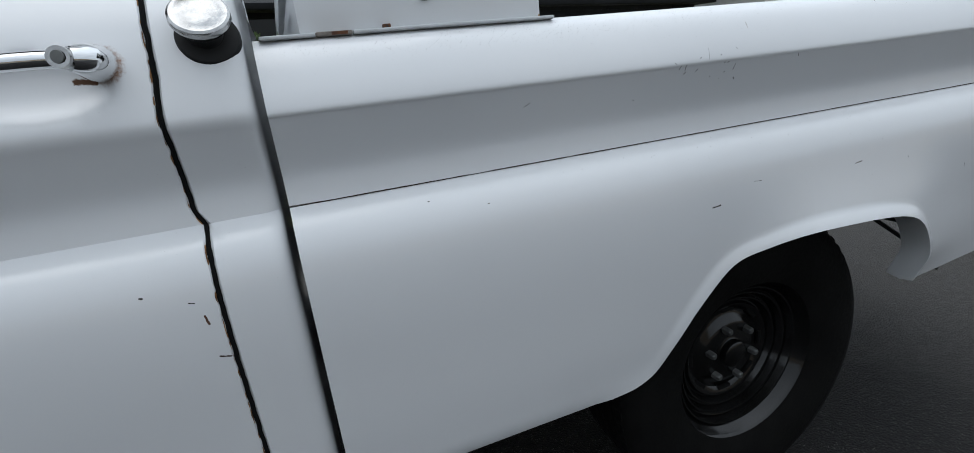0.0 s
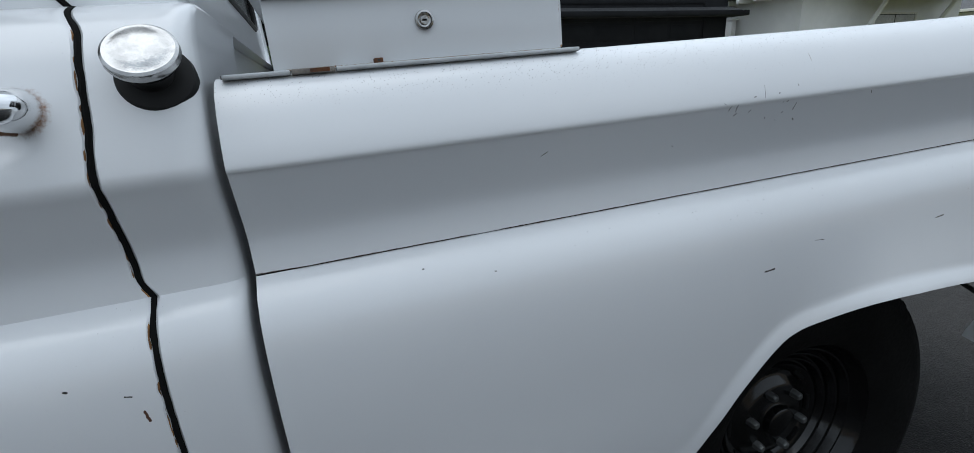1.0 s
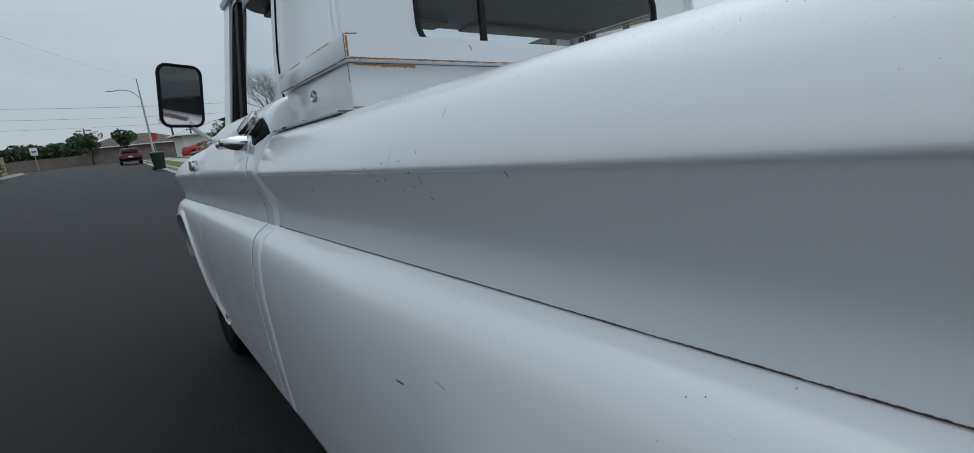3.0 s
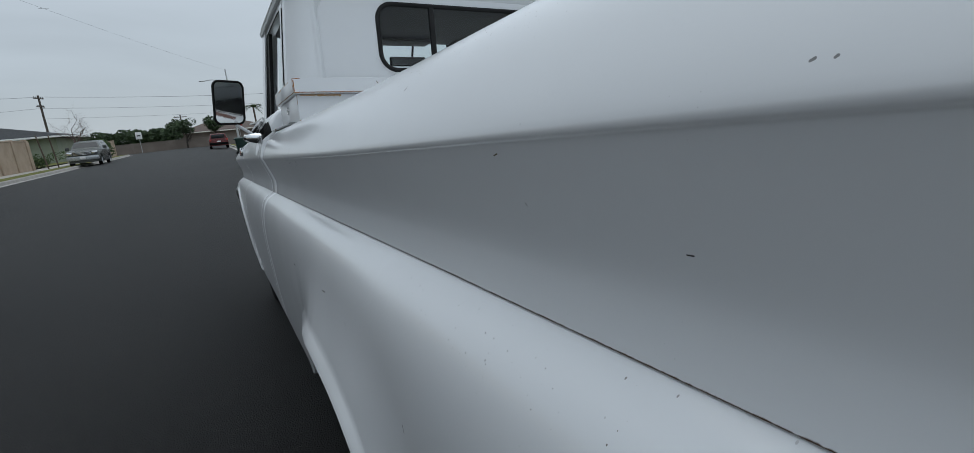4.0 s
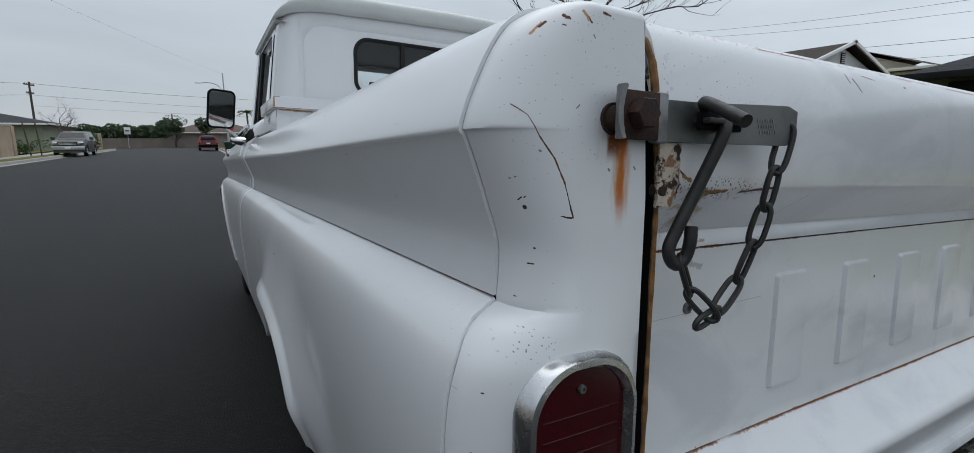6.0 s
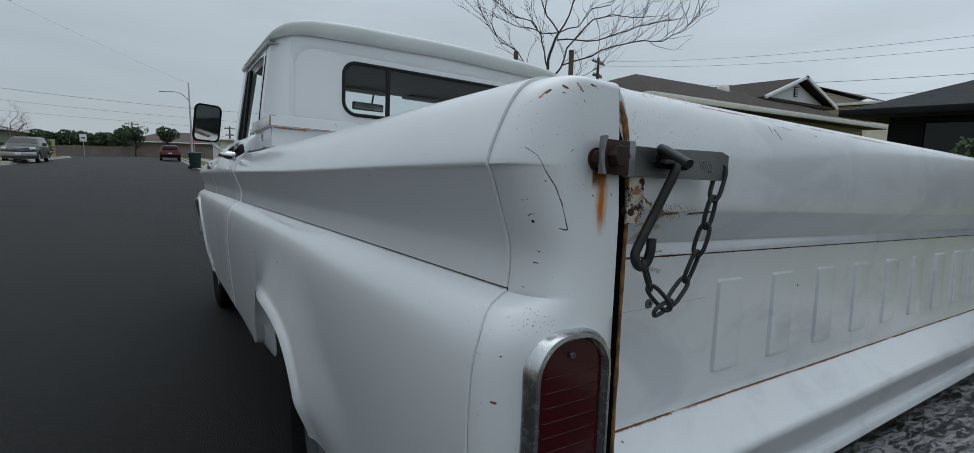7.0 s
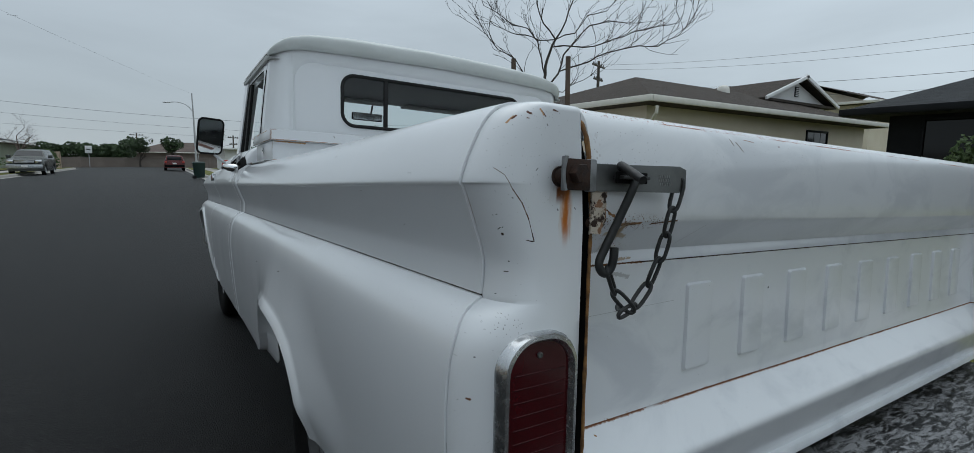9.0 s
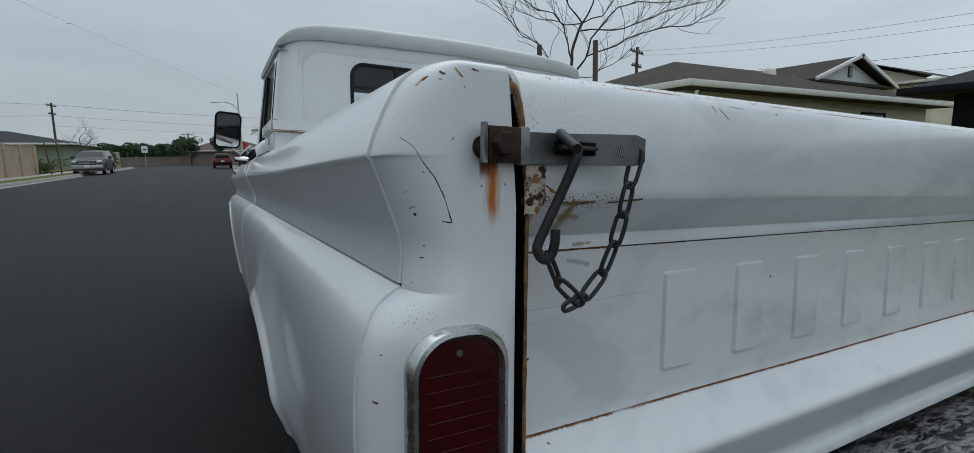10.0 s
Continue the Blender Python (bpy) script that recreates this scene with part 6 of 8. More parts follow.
for s, name in ((1, "right"), (-1, "left")):
    X = (lambda d: 1.02 + d) if s > 0 else (lambda d: -8.75 - d)
    prof = [(0.0, -0.083 if s > 0 else -0.090), (0.30, -0.105), (0.335, -0.100), (0.350, 0.035), (0.37, 0.052), (0.50, 0.058), (0.505, -0.2)]
    geo = grid([[(X(d), y, z) for d, z in prof] for y in ([-140, -40, -20, 0, 10, 20, 30, 50, 72])], flip=s > 0)
    tagged(link_mesh("kerb_" + name, geo, KERBSTONE, smooth=25), "pale weathered concrete kerb and gutter", "kerb", kind="structure")
    geo = grid([[(X(d), y, 0.052 + 0.02 * math.sin(d * 2.4)) for d in (0.505, 0.8, 1.2, 1.68)] for y in (-140, -40, 0, 40, 72)], flip=s > 0)
    tagged(link_mesh("parkway_" + name, geo, LAWN, smooth=30), "green and dry grass strip beside the kerb", "grass strip", kind="structure")
    walk_ob = thing("pavement_" + name, "pale concrete pavement in jointed slabs", "pavement", kind="structure")
    part("paving_bed", grid([[(X(d), y, 0.046) for d in (1.68, 2.98)] for y in (-140, 72)], flip=s > 0), KERBSTONE, walk_ob, smooth=0)
    slab = None
    for i in range(64):
        y = -26 + 1.52 * i
        ob = part("slab", box(-0.64, 0.64, -0.752, 0.752, -0.05, 0.0, 0.006, 1), CONCRETE, walk_ob) if slab is None else slab.copy()
        if slab is None:
            slab = ob
        else:
            scene.collection.objects.link(ob)
        ob.location = ((X(1.68) + X(2.98)) / 2, y, 0.056 + 0.003 * math.sin(i * 2.1))
    gx0 = [2.98, 3.6, 4.5, 6, 8, 10, 13, 18, 30, 60, 120]
    geo = grid([[(X(d), y, lot_z(X(d), y)) for d in gx0] for y in (-140, -60, -40, -30, -22, -16, -10, -5, 0, 5, 10, 20, 40, 60, 72)], flip=s > 0)
    tagged(link_mesh("front_lots_" + name, geo, LAWN, smooth=30), "patchy green front lawns", "lawn", kind="structure")


def driveway(y0, y1, x1):
    rows = [[(x, y, z) for x, z in ((1.37, -0.06), (1.55, 0.068), (2.7, 0.072))] for y in (y0, y1)]
    rows2 = [[(x, y, lot_z(x, y) + 0.016) for x in (3.98, 5.5, 7.5, 9.5, x1)] for y in (y0, (y0 + y1) / 2, y1)]
    ob = thing("driveway", "pale concrete driveway crossing the pavement", "driveway", kind="structure")
    part("apron", grid(rows, flip=True), CONCRETE, ob)
    part("drive_slab", grid(rows2, flip=True), CONCRETE, ob)


driveway(-10.5, -5.0, 13.3)
driveway(9.2, 14.8, 9.8)
driveway(29.0, 33.5, 14.0)
driveway(-36.0, -29.0, 18.0)

# ---------------------------------------------------------------- houses


def roof_geo(x0, x1, y0, y1, ze, rise, kind, over=0.6, fascia=0.16):
    a0, a1, b0, b1 = x0 - over, x1 + over, y0 - over, y1 + over
    w, d = a1 - a0, b1 - b0
    cx, cy = (a0 + a1) / 2, (b0 + b1) / 2
    base = [(a0, b0, ze), (a1, b0, ze), (a1, b1, ze), (a0, b1, ze)]
    low = [(x, y, ze - fascia) for x, y, _ in base]
    zr = ze + rise
    if kind == "hip_x":
        q = min(d / 2, w / 2 - 0.3)
        top = [(a0 + q, cy, zr), (a1 - q, cy, zr)]
        faces = [(0, 1, 5, 4), (1, 2, 5), (2, 3, 4, 5), (3, 0, 4)]
    elif kind == "hip_y":
        q = min(w / 2, d / 2 - 0.3)
        top = [(cx, b0 + q, zr), (cx, b1 - q, zr)]
        faces = [(0, 1, 4), (1, 2, 5, 4), (2, 3, 5), (3, 0, 4, 5)]
    elif kind == "gable_x":
        top = [(a0, cy, zr), (a1, cy, zr)]
        faces = [(0, 1, 5, 4), (2, 3, 4, 5)]
    else:
        top = [(cx, b0, zr), (cx, b1, zr)]
        faces = [(1, 2, 5, 4), (3, 0, 4, 5)]
    verts = base + top + low
    n = 6
    faces += [(n + 3, n + 2, n + 1, n)] + [(n + i, n + (i + 1) % 4, (i + 1) % 4, i) for i in range(4)]
    return verts, faces


def house(name, label, x0, x1, y0, y1, zb, ze, rise, kind, wall, roof, trim, over=0.6):
    h = thing(name, label, "house")
    part("wall", box(x0, x1, y0, y1, zb - 0.4, ze - 0.02), wall, h, smooth=0)
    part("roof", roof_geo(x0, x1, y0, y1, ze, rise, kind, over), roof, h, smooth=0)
    a0, a1, b0, b1 = x0 - over, x1 + over, y0 - over, y1 + over
    for g in (box(a0 - 0.09, a0 - 0.003, b0 - 0.09, b1 + 0.09, ze - 0.15, ze + 0.012, 0.02), box(a1 + 0.003, a1 + 0.09, b0 - 0.09, b1 + 0.09, ze - 0.15, ze + 0.012, 0.02), box(a0, a1, b0 - 0.09, b0 - 0.003, ze - 0.15, ze + 0.012, 0.02), box(a0, a1, b1 + 0.003, b1 + 0.09, ze - 0.15, ze + 0.012, 0.02)):
        part("gutter", g, trim, h)
    return h


def face_box(face, at, u0, u1, z0, z1, d0, d1, bevel=0.0):
    """A box on a wall: face '-x' and so on, at its place, out from d0 to d1."""
    if face == "-x":
        return box(at - d1, at - d0, u0, u1, z0, z1, bevel)
    if face == "+x":
        return box(at + d0, at + d1, u0, u1, z0, z1, bevel)
    if face == "-y":
        return box(u0, u1, at - d1, at - d0, z0, z1, bevel)
    return box(u0, u1, at + d0, at + d1, z0, z1, bevel)


def window(h, face, at, u0, u1, z0, z1, trim, panes=2, glassy=None):
    w = part("window", face_box(face, at, u0, u1, z0, z1, 0.003, 0.02), SHADOW_GAP, h)
    t = 0.06
    for q in ((u0 - t, u0, z0 - t, z1 + t), (u1, u1 + t, z0 - t, z1 + t), (u0, u1, z1, z1 + t), (u0, u1, z0 - t, z0)):
        part("frame_bar", face_box(face, at, *q, 0.003, 0.06, 0.006), trim, w)
    for i in range(panes):
        a = u0 + (u1 - u0) * i / panes
        b = u0 + (u1 - u0) * (i + 1) / panes
        part("pane", face_box(face, at, a + 0.02, b - 0.02, z0 + 0.02, z1 - 0.02, 0.021, 0.028), glassy or DARK_PANE, w)
    return w


def garage_door(h, face, at, u0, u1, z0, z1, mat, trim, rows=4, cols=4, lights=False):
    d = part("garage_door", face_box(face, at, u0, u1, z0, z1, 0.003, 0.025), mat, h)
    for i in range(rows):
        for j in range(cols):
            a, b = u0 + (u1 - u0) * j / cols, u0 + (u1 - u0) * (j + 1) / cols
            c, e = z0 + (z1 - z0) * i / rows, z0 + (z1 - z0) * (i + 1) / rows
            if lights and i == rows - 1:
                cx, cz, rad = (a + b) / 2, c + 0.12, (b - a) * 0.36
                fan = [(cx + rad * math.cos(math.pi * k / 10), cz + rad * 0.62 * math.sin(math.pi * k / 10)) for k in range(11)]
                pts = [(at - 0.028, u, z) if face == "-x" else (u, at - 0.028, z) for u, z in fan]
                part("fan_light", (pts, [tuple(range(11))]), DARK_PANE, d, "arched window light", 0)
            else:
                part("door_panel", face_box(face, at, a + 0.06, b - 0.06, c + 0.05, e - 0.05, 0.026, 0.036, 0.008), mat, d)
    for q in ((u0 - 0.1, u0, z0, z1 + 0.1), (u1, u1 + 0.1, z0, z1 + 0.1), (u0, u1, z1, z1 + 0.1)):
        part("door_trim", face_box(face, at, *q, 0.003, 0.05, 0.006), trim, d)
    return d


# beige house with a hipped roof, ahead of the truck on its side of the street
hb = house("beige_house", "beige stucco house with brown hipped shingle roof and cream gutters", 9.9, 23.5, 8.9, 15.4, 0.30, 2.88, 1.32, "hip_x", STUCCO_BEIGE, ROOF_BROWN, CREAM_TRIM)
garage_door(hb, "-x", 9.9, 10.0, 14.4, 0.28, 2.35, STUCCO_BEIGE, CREAM_TRIM)
window(hb, "-y", 8.9, 18.7, 20.2, 1.75, 2.38, BLACK_SIDING, 3)
part("wall_sconce", join(box(9.80, 9.90, 14.68, 14.80, 1.85, 2.10, 0.02), box(9.74, 9.86, 14.66, 14.82, 2.02, 2.08, 0.015)), IRON, hb)
part("downpipe", tube([(9.45, 8.20, 2.62), (9.45, 8.22, 2.45), (9.88, 8.80, 2.15), (9.88, 8.84, 0.3)], 0.045, 8), CREAM_TRIM, hb)
gb = thing("gable_wing", "white gable wing with vent rising behind the hipped roof", "house")
part("wall", box(19.35, 24.65, 11.0, 17.0, 0.2, 3.9), STUCCO_WHITE, gb, smooth=0)
part("gable_wall", ([(x, y, z) for y in (11.0, 11.12) for x, z in ((19.35, 3.88), (24.65, 3.88), (22.0, 4.70))], [(0, 1, 2), (5, 4, 3), (0, 2, 5, 3), (1, 4, 5, 2)]), STUCCO_WHITE, gb, smooth=0)
part("roof", roof_geo(19.45, 24.55, 11.1, 17.0, 3.82, 1.05, "gable_y", 0.45, 0.10), ROOF_BROWN, gb, smooth=0)
for s in (-1, 1):
    part("barge_board", moved(box(-1.70, 1.70, -0.05, 0.03, -0.07, 0.07, 0.01), Matrix.Translation((22.0 + s * 1.50, 10.60, 4.34)) @ Euler((0, radians(s * 19.2), 0)).to_matrix().to_4x4()), WHITE_TRIM, gb)
vent = part("gable_vent", box(21.85, 22.15, 10.95, 10.998, 4.08, 4.50, 0.01), IRON, gb)
for k in range(5):
    part("slat", box(21.87, 22.13, 10.92, 10.952, 4.11 + 0.075 * k, 4.14 + 0.075 * k), WHITE_TRIM, vent)
part("roof_vent", lathe([(0.0, 0.20), (0.13, 0.19), (0.21, 0.12), (0.24, 0.0), (0.24, -0.2)], 20, pose(17.6, 11.6, 4.04)), CREAM_TRIM, hb, "small dormer vent")
hb2 = house("neighbour_house", "low house with long grey shingle roof and small windows", 11.2, 23.0, 17.2, 26.5, 0.28, 2.55, 1.55, "hip_y", STUCCO_BEIGE, ROOF_GREY, CREAM_TRIM)
window(hb2, "-x", 11.2, 17.8, 19.2, 1.30, 2.05, BLACK_SIDING, 2)
window(hb2, "-x", 11.2, 20.4, 22.4, 1.20, 2.05, BLACK_SIDING, 2)
part("entry_wall", box(10.4, 11.2, 23.0, 26.0, -0.1, 2.45), STUCCO_BEIGE, hb2, smooth=0)
two = house("upper_storey_house", "pale two-storey house seen behind the roofs", 36.0, 46.0, 13.3, 21.1, 0.2, 5.15, 1.55, "gable_x", STUCCO_BEIGE, ROOF_BROWN, CREAM_TRIM)
part("gable_wall", ([(x, y, z) for x in (36.0, 36.15) for y, z in ((13.3, 5.12), (21.1, 5.12), (17.2, 6.48))], [(0, 1, 2), (5, 4, 3), (0, 2, 5, 3), (1, 4, 5, 2)]), STUCCO_BEIGE, two, smooth=0)
window(two, "-x", 36.0, 15.6, 17.6, 3.7, 4.6, CREAM_TRIM, 2)

# black house beside the truck
ha = house("black_house", "black-painted house with charcoal roof and dark garage door", 13.6, 26.0, -11.6, 4.7, 0.45, 2.50, 2.70, "hip_y", BLACK_SIDING, ROOF_BLACK, BLACK_SIDING, 0.7)
part("garage_wing", box(13.3, 14.0, -11.9, -4.6, 0.1, 3.5, 0.02), BLACK_SIDING, ha, "taller black garage front")
garage_door(ha, "-x", 13.3, -10.9, -5.4, 0.45, 2.75, BLACK_SIDING, BLACK_SIDING, 4, 4)
window(ha, "-x", 13.6, 1.6, 4.0, 0.85, 2.20, BLACK_SIDING, 2)
window(ha, "-x", 13.6, -4.2, -2.2, 1.0, 2.1, BLACK_SIDING, 2)
for k in range(11):
    part("siding_board", box(13.56, 13.597, -5.0, 1.2, 0.5 + 0.17 * k, 0.662 + 0.17 * k, 0.006), BLACK_SIDING, ha)
part("porch_post", box(12.9, 13.02, -4.8, -4.68, 0.3, 2.4, 0.01), BLACK_SIDING, ha)

# white house behind, with braces under its eaves
hw = house("white_house", "white stucco house with grey roof, rafter tails and curved braces", 11.2, 22.0, -22.0, -14.2, 0.62, 3.45, 1.6, "gable_x", STUCCO_WHITE, ROOF_GREY, WHITE_TRIM, 0.65)
part("gable_wall", ([(11.2, -22.0, 3.4), (11.2, -14.2, 3.4), (11.2, -18.1, 4.75), (11.3, -22.0, 3.4), (11.3, -14.2, 3.4), (11.3, -18.1, 4.75)], [(0, 1, 2), (5, 4, 3)]), STUCCO_WHITE, hw, smooth=0)
for k in range(14):
    part("rafter_tail", box(11.6 + 0.75 * k, 11.72 + 0.75 * k, -14.15, -13.42, 3.12, 3.28, 0.02), WHITE_TRIM, hw)
window(hw, "-x", 11.2, -19.6, -17.6, 0.95, 2.55, CREAM_TRIM, 2, mottled("curtained_white", (0.30, 0.30, 0.28), (0.42, 0.42, 0.40), 0.3, 2, 20, 0))
for y in (-20.3, -16.9):
    part("brace", tube(smooth_line([(11.2, y, 1.5), (10.95, y, 2.0), (10.5, y, 2.75), (10.35, y, 3.1)], 5), 0.075, 8), WHITE_TRIM, hw, "curved timber brace")
part("porch_roof", moved(box(-0.75, 0.55, -2.3, 2.3, -0.05, 0.05, 0.01), Matrix.Translation((10.7, -18.6, 3.2)) @ Euler((0, radians(-20), 0)).to_matrix().to_4x4()), ROOF_GREY, hw)
hw.location = (0.65, 0.65, -0.32)
gate_w = thing("white_side_wall", "low white wall with a tan post between the houses", "wall")
part("wall", box(14.4, 17.4, -13.4, -13.2, 0.2, 2.30, 0.02), STUCCO_WHITE, gate_w)
part("wall_cap", box(14.35, 17.45, -13.45, -13.15, 2.302, 2.36, 0.01), WHITE_TRIM, gate_w)
part("post", box(17.45, 17.65, -13.45, -13.2, 0.2, 2.4, 0.02), mottled("tan_wood", (0.30, 0.21, 0.12), (0.40, 0.29, 0.18), 0.8, 4, 50, 0.3), gate_w, "tan wooden post")
hg = house("grey_roof_house", "house with long grey roof and white garage door", 8.4, 30.0, -46.0, -37.0, 0.92, 3.15, 1.9, "hip_x", STUCCO_WHITE, ROOF_GREY, CREAM_TRIM)
garage_door(hg, "+y", -37.0, 9.2, 14.2, 0.92, 2.85, STUCCO_WHITE, WHITE_TRIM)

# slate-blue house and those further on
hs = house("slate_blue_house", "slate-blue house with white garage door and arched lights", 11.0, 22.0, 36.0, 45.0, 0.28, 2.45, 1.5, "hip_x", SLATE_SIDING, ROOF_BLACK, WHITE_TRIM)
garage_door(hs, "-y", 36.0, 11.5, 16.3, 0.28, 2.15, STUCCO_WHITE, WHITE_TRIM, 4, 5, True)
hs2 = thing("gabled_house", "slate-blue gabled house front with white barge boards and window", "house")
part("wall", box(7.6, 10.95, 34.5, 44.0, 0.1, 2.4), SLATE_SIDING, hs2, smooth=0)
part("gable_wall", ([(7.6, 34.5, 2.35), (10.95, 34.5, 2.35), (9.27, 34.5, 3.45), (7.6, 34.6, 2.35), (10.95, 34.6, 2.35), (9.27, 34.6, 3.45)], [(0, 1, 2), (5, 4, 3)]), SLATE_SIDING, hs2, smooth=0)
part("roof", roof_geo(7.6, 10.95, 34.6, 44.0, 2.32, 1.38, "gable_y", 0.45, 0.08), ROOF_BLACK, hs2, smooth=0)
for s in (-1, 1):
    part("barge_board", moved(box(-1.30, 1.30, -0.05, 0.03, -0.10, 0.08, 0.01), Matrix.Translation((9.27 + s * 1.05, 34.08, 3.05)) @ Euler((0, radians(s * 32.6), 0)).to_matrix().to_4x4()), WHITE_TRIM, hs2)
window(hs2, "-y", 34.5, 8.4, 9.9, 0.95, 2.0, WHITE_TRIM, 2, CURTAIN_PANE)
he = house("pale_roofed_house", "distant low house with pale grey roof", 4.5, 14.0, 58.0, 67.0, 0.25, 2.3, 1.5, "gable_y", STUCCO_WHITE, ROOF_GREY, WHITE_TRIM)
garage_door(he, "-y", 58.0, 5.4, 9.4, 0.25, 2.05, STUCCO_WHITE, WHITE_TRIM)

# left side of the street
hl = house("dark_roofed_house", "low house with dark shingle roof and pale green walls", -30.0, -13.0, 60.0, 70.0, 0.15, 2.55, 1.25, "hip_x", mottled("pale_green_stucco", (0.22, 0.25, 0.19), (0.30, 0.33, 0.26), 0.9, 1, 60, 0.3), ROOF_BLACK, WHITE_TRIM, 0.8)
window(hl, "-y", 60.0, -17.5, -15.6, 1.0, 2.1, WHITE_TRIM, 2)
window(hl, "-y", 60.0, -21.5, -19.5, 1.0, 2.1, WHITE_TRIM, 2)
ht = house("tan_roofed_house", "low house with tan roof behind the block wall", -30.0, -15.5, 31.0, 42.0, 0.15, 2.45, 0.8, "hip_x", STUCCO_BEIGE, ROOF_TAN, CREAM_TRIM)
window(ht, "+x", -15.5, 34.5, 37.5, 1.0, 2.1, CREAM_TRIM, 2)


BLOCK_DULL = mottled("dull_brown_block", (0.15, 0.125, 0.105), (0.22, 0.185, 0.16), 0.92, 0.6, 60, 0.5)


def block_wall(name, label, p0, p1, height, zb, pil=2.6, mat=None):
    w = thing(name, label, "wall")
    a, b = Vector((*p0, 0)), Vector((*p1, 0))
    d = (b - a).normalized()
    m = Matrix.Translation((a.x, a.y, zb)) @ Matrix.Rotation(math.atan2(d.y, d.x), 4, "Z")
    length = (b - a).length
    n = max(1, round(length / pil))
    for i in range(n):
        part("wall_panel", moved(box(i * length / n + 0.14, (i + 1) * length / n - 0.14, -0.08, 0.08, -0.4, height - 0.06), m), mat or BLOCK, w)
        part("wall_cap", moved(box(i * length / n + 0.12, (i + 1) * length / n - 0.12, -0.11, 0.11, height - 0.058, height, 0.01), m), mat or BLOCK, w)
    for i in range(n + 1):
        part("pilaster", moved(box(i * length / n - 0.138, i * length / n + 0.138, -0.14, 0.14, -0.4, height + 0.05, 0.015), m), mat or BLOCK, w)
    return w


block_wall("block_wall", "tan concrete block wall with pilasters beside the pavement", (-11.9, 6.0), (-11.4, 43.6), 1.88, 0.12)
block_wall("block_wall", "tan concrete block wall with pilasters returning from the street", (-11.4, 43.9), (-26.0, 44.4), 1.80, 0.12)
# unseen wall and houses, added to cut low sky light on the truck's side
block_wall("block_wall", "unseen tan block wall with pilasters, added to screen low sky light", (-11.9, -58.0), (-11.9, 5.7), 1.88, 0.12)
for y0, y1 in ((-14.0, 2.0), (-38.0, -22.0)):
    house("unseen_house", "unseen low beige house with brown hipped roof, added to screen sky light", -30.0, -14.5, y0, y1, 0.15, 2.75, 1.9, "hip_y", STUCCO_BEIGE, ROOF_BROWN, CREAM_TRIM)
block_wall("boundary_wall", "long low tan block wall across the street's end", (-60.0, 84.5), (60.0, 84.5), 1.35, -0.1, 5.0, BLOCK_DULL)
block_wall("garden_wall", "short tan garden wall beside the driveway", (-10.6, 62.0), (-10.2, 70.0), 1.7, 0.05, 4.0)

# ---------------------------------------------------------------- plants


def limb_tubes(base, top_h, spread, seed, levels=5, r0=0.05, first=0.35, lean=0.0, kids=3, droop=0.0, reach=1.0):
    rng = random.Random(seed)
    trunk, twigs = [], []

    def grow(p, d, length, rad, level):
        pts, radii, n = [p.copy()], [rad], 4
        q = p.copy()
        for i in range(n):
            d = (d + Vector((rng.uniform(-1, 1), rng.uniform(-1, 1), rng.uniform(-0.5, 0.7) - droop * level * 0.2)) * 0.16).normalized()
            q = q + d * length / n
            pts.append(q.copy())
            radii.append(rad * (1 - 0.42 * (i + 1) / n))
        (trunk if level == 0 else twigs).append(tube(pts, radii, 6 if level < 2 else (4 if level < 4 else 3), caps=False))
        if level >= levels:
            return
        for c in range(kids + (1 if level == 0 else 0)):
            k = n if c == 0 else rng.randint(2, n)
            side = Vector((rng.uniform(-1, 1), rng.uniform(-1, 1), rng.uniform(-0.1, 0.6))).normalized()
            nd = (d * (0.55 if level else 0.75) + side * spread).normalized()
            grow(pts[k], nd, length * rng.uniform(0.60, 0.82) * (reach if level == 0 else 1), radii[k] * rng.uniform(0.60, 0.78), level + 1)

    grow(Vector(base), Vector((lean, 0, 1)).normalized(), top_h * first, r0, 0)
    return join(*trunk), join(*twigs)


def bare_tree(name, label, base, height, spread, seed, levels=5, r0=0.05, first=0.35, kids=3, mat=None, reach=1.0):
    t = thing(name, label, "tree")
    tr, tw = limb_tubes(base, height, spread, seed, levels, r0, first, 0, kids, 0.0, reach)
    part("trunk", tr, mat or BARK, t)
    part("crown", tw, mat or BARK, t, "bare twigs")
    return t


def leaf_mesh(blobs, count, size, seed, flat=0.0):
    """Small folded leaves strewn through egg-shaped clumps (centre, radii)."""
    rng = random.Random(seed)
    verts, faces = [], []
    vol = [b[1][0] * b[1][1] * b[1][2] for b in blobs]
    for (c, rad), v in zip(blobs, vol):
        n = max(8, int(count * v / sum(vol)))
        for _ in range(n):
            u = Vector((rng.gauss(0, 1), rng.gauss(0, 1), rng.gauss(0, 1))).normalized() * rng.uniform(0.55, 1.0) ** 0.5 * rng.uniform(0.85, 1.1)
            p = Vector(c) + Vector((u.x * rad[0], u.y * rad[1], u.z * rad[2]))
            a = Vector((rng.uniform(-1, 1), rng.uniform(-1, 1), rng.uniform(-1, 1))).normalized()
            b = a.orthogonal().normalized()
            s = size * rng.uniform(0.6, 1.4)
            k = len(verts)
            verts += [p - a * s, p + b * s * 0.55, p + a * s, p - b * s * 0.55]
            faces.append((k, k + 1, k + 2, k + 3))
    return verts, faces


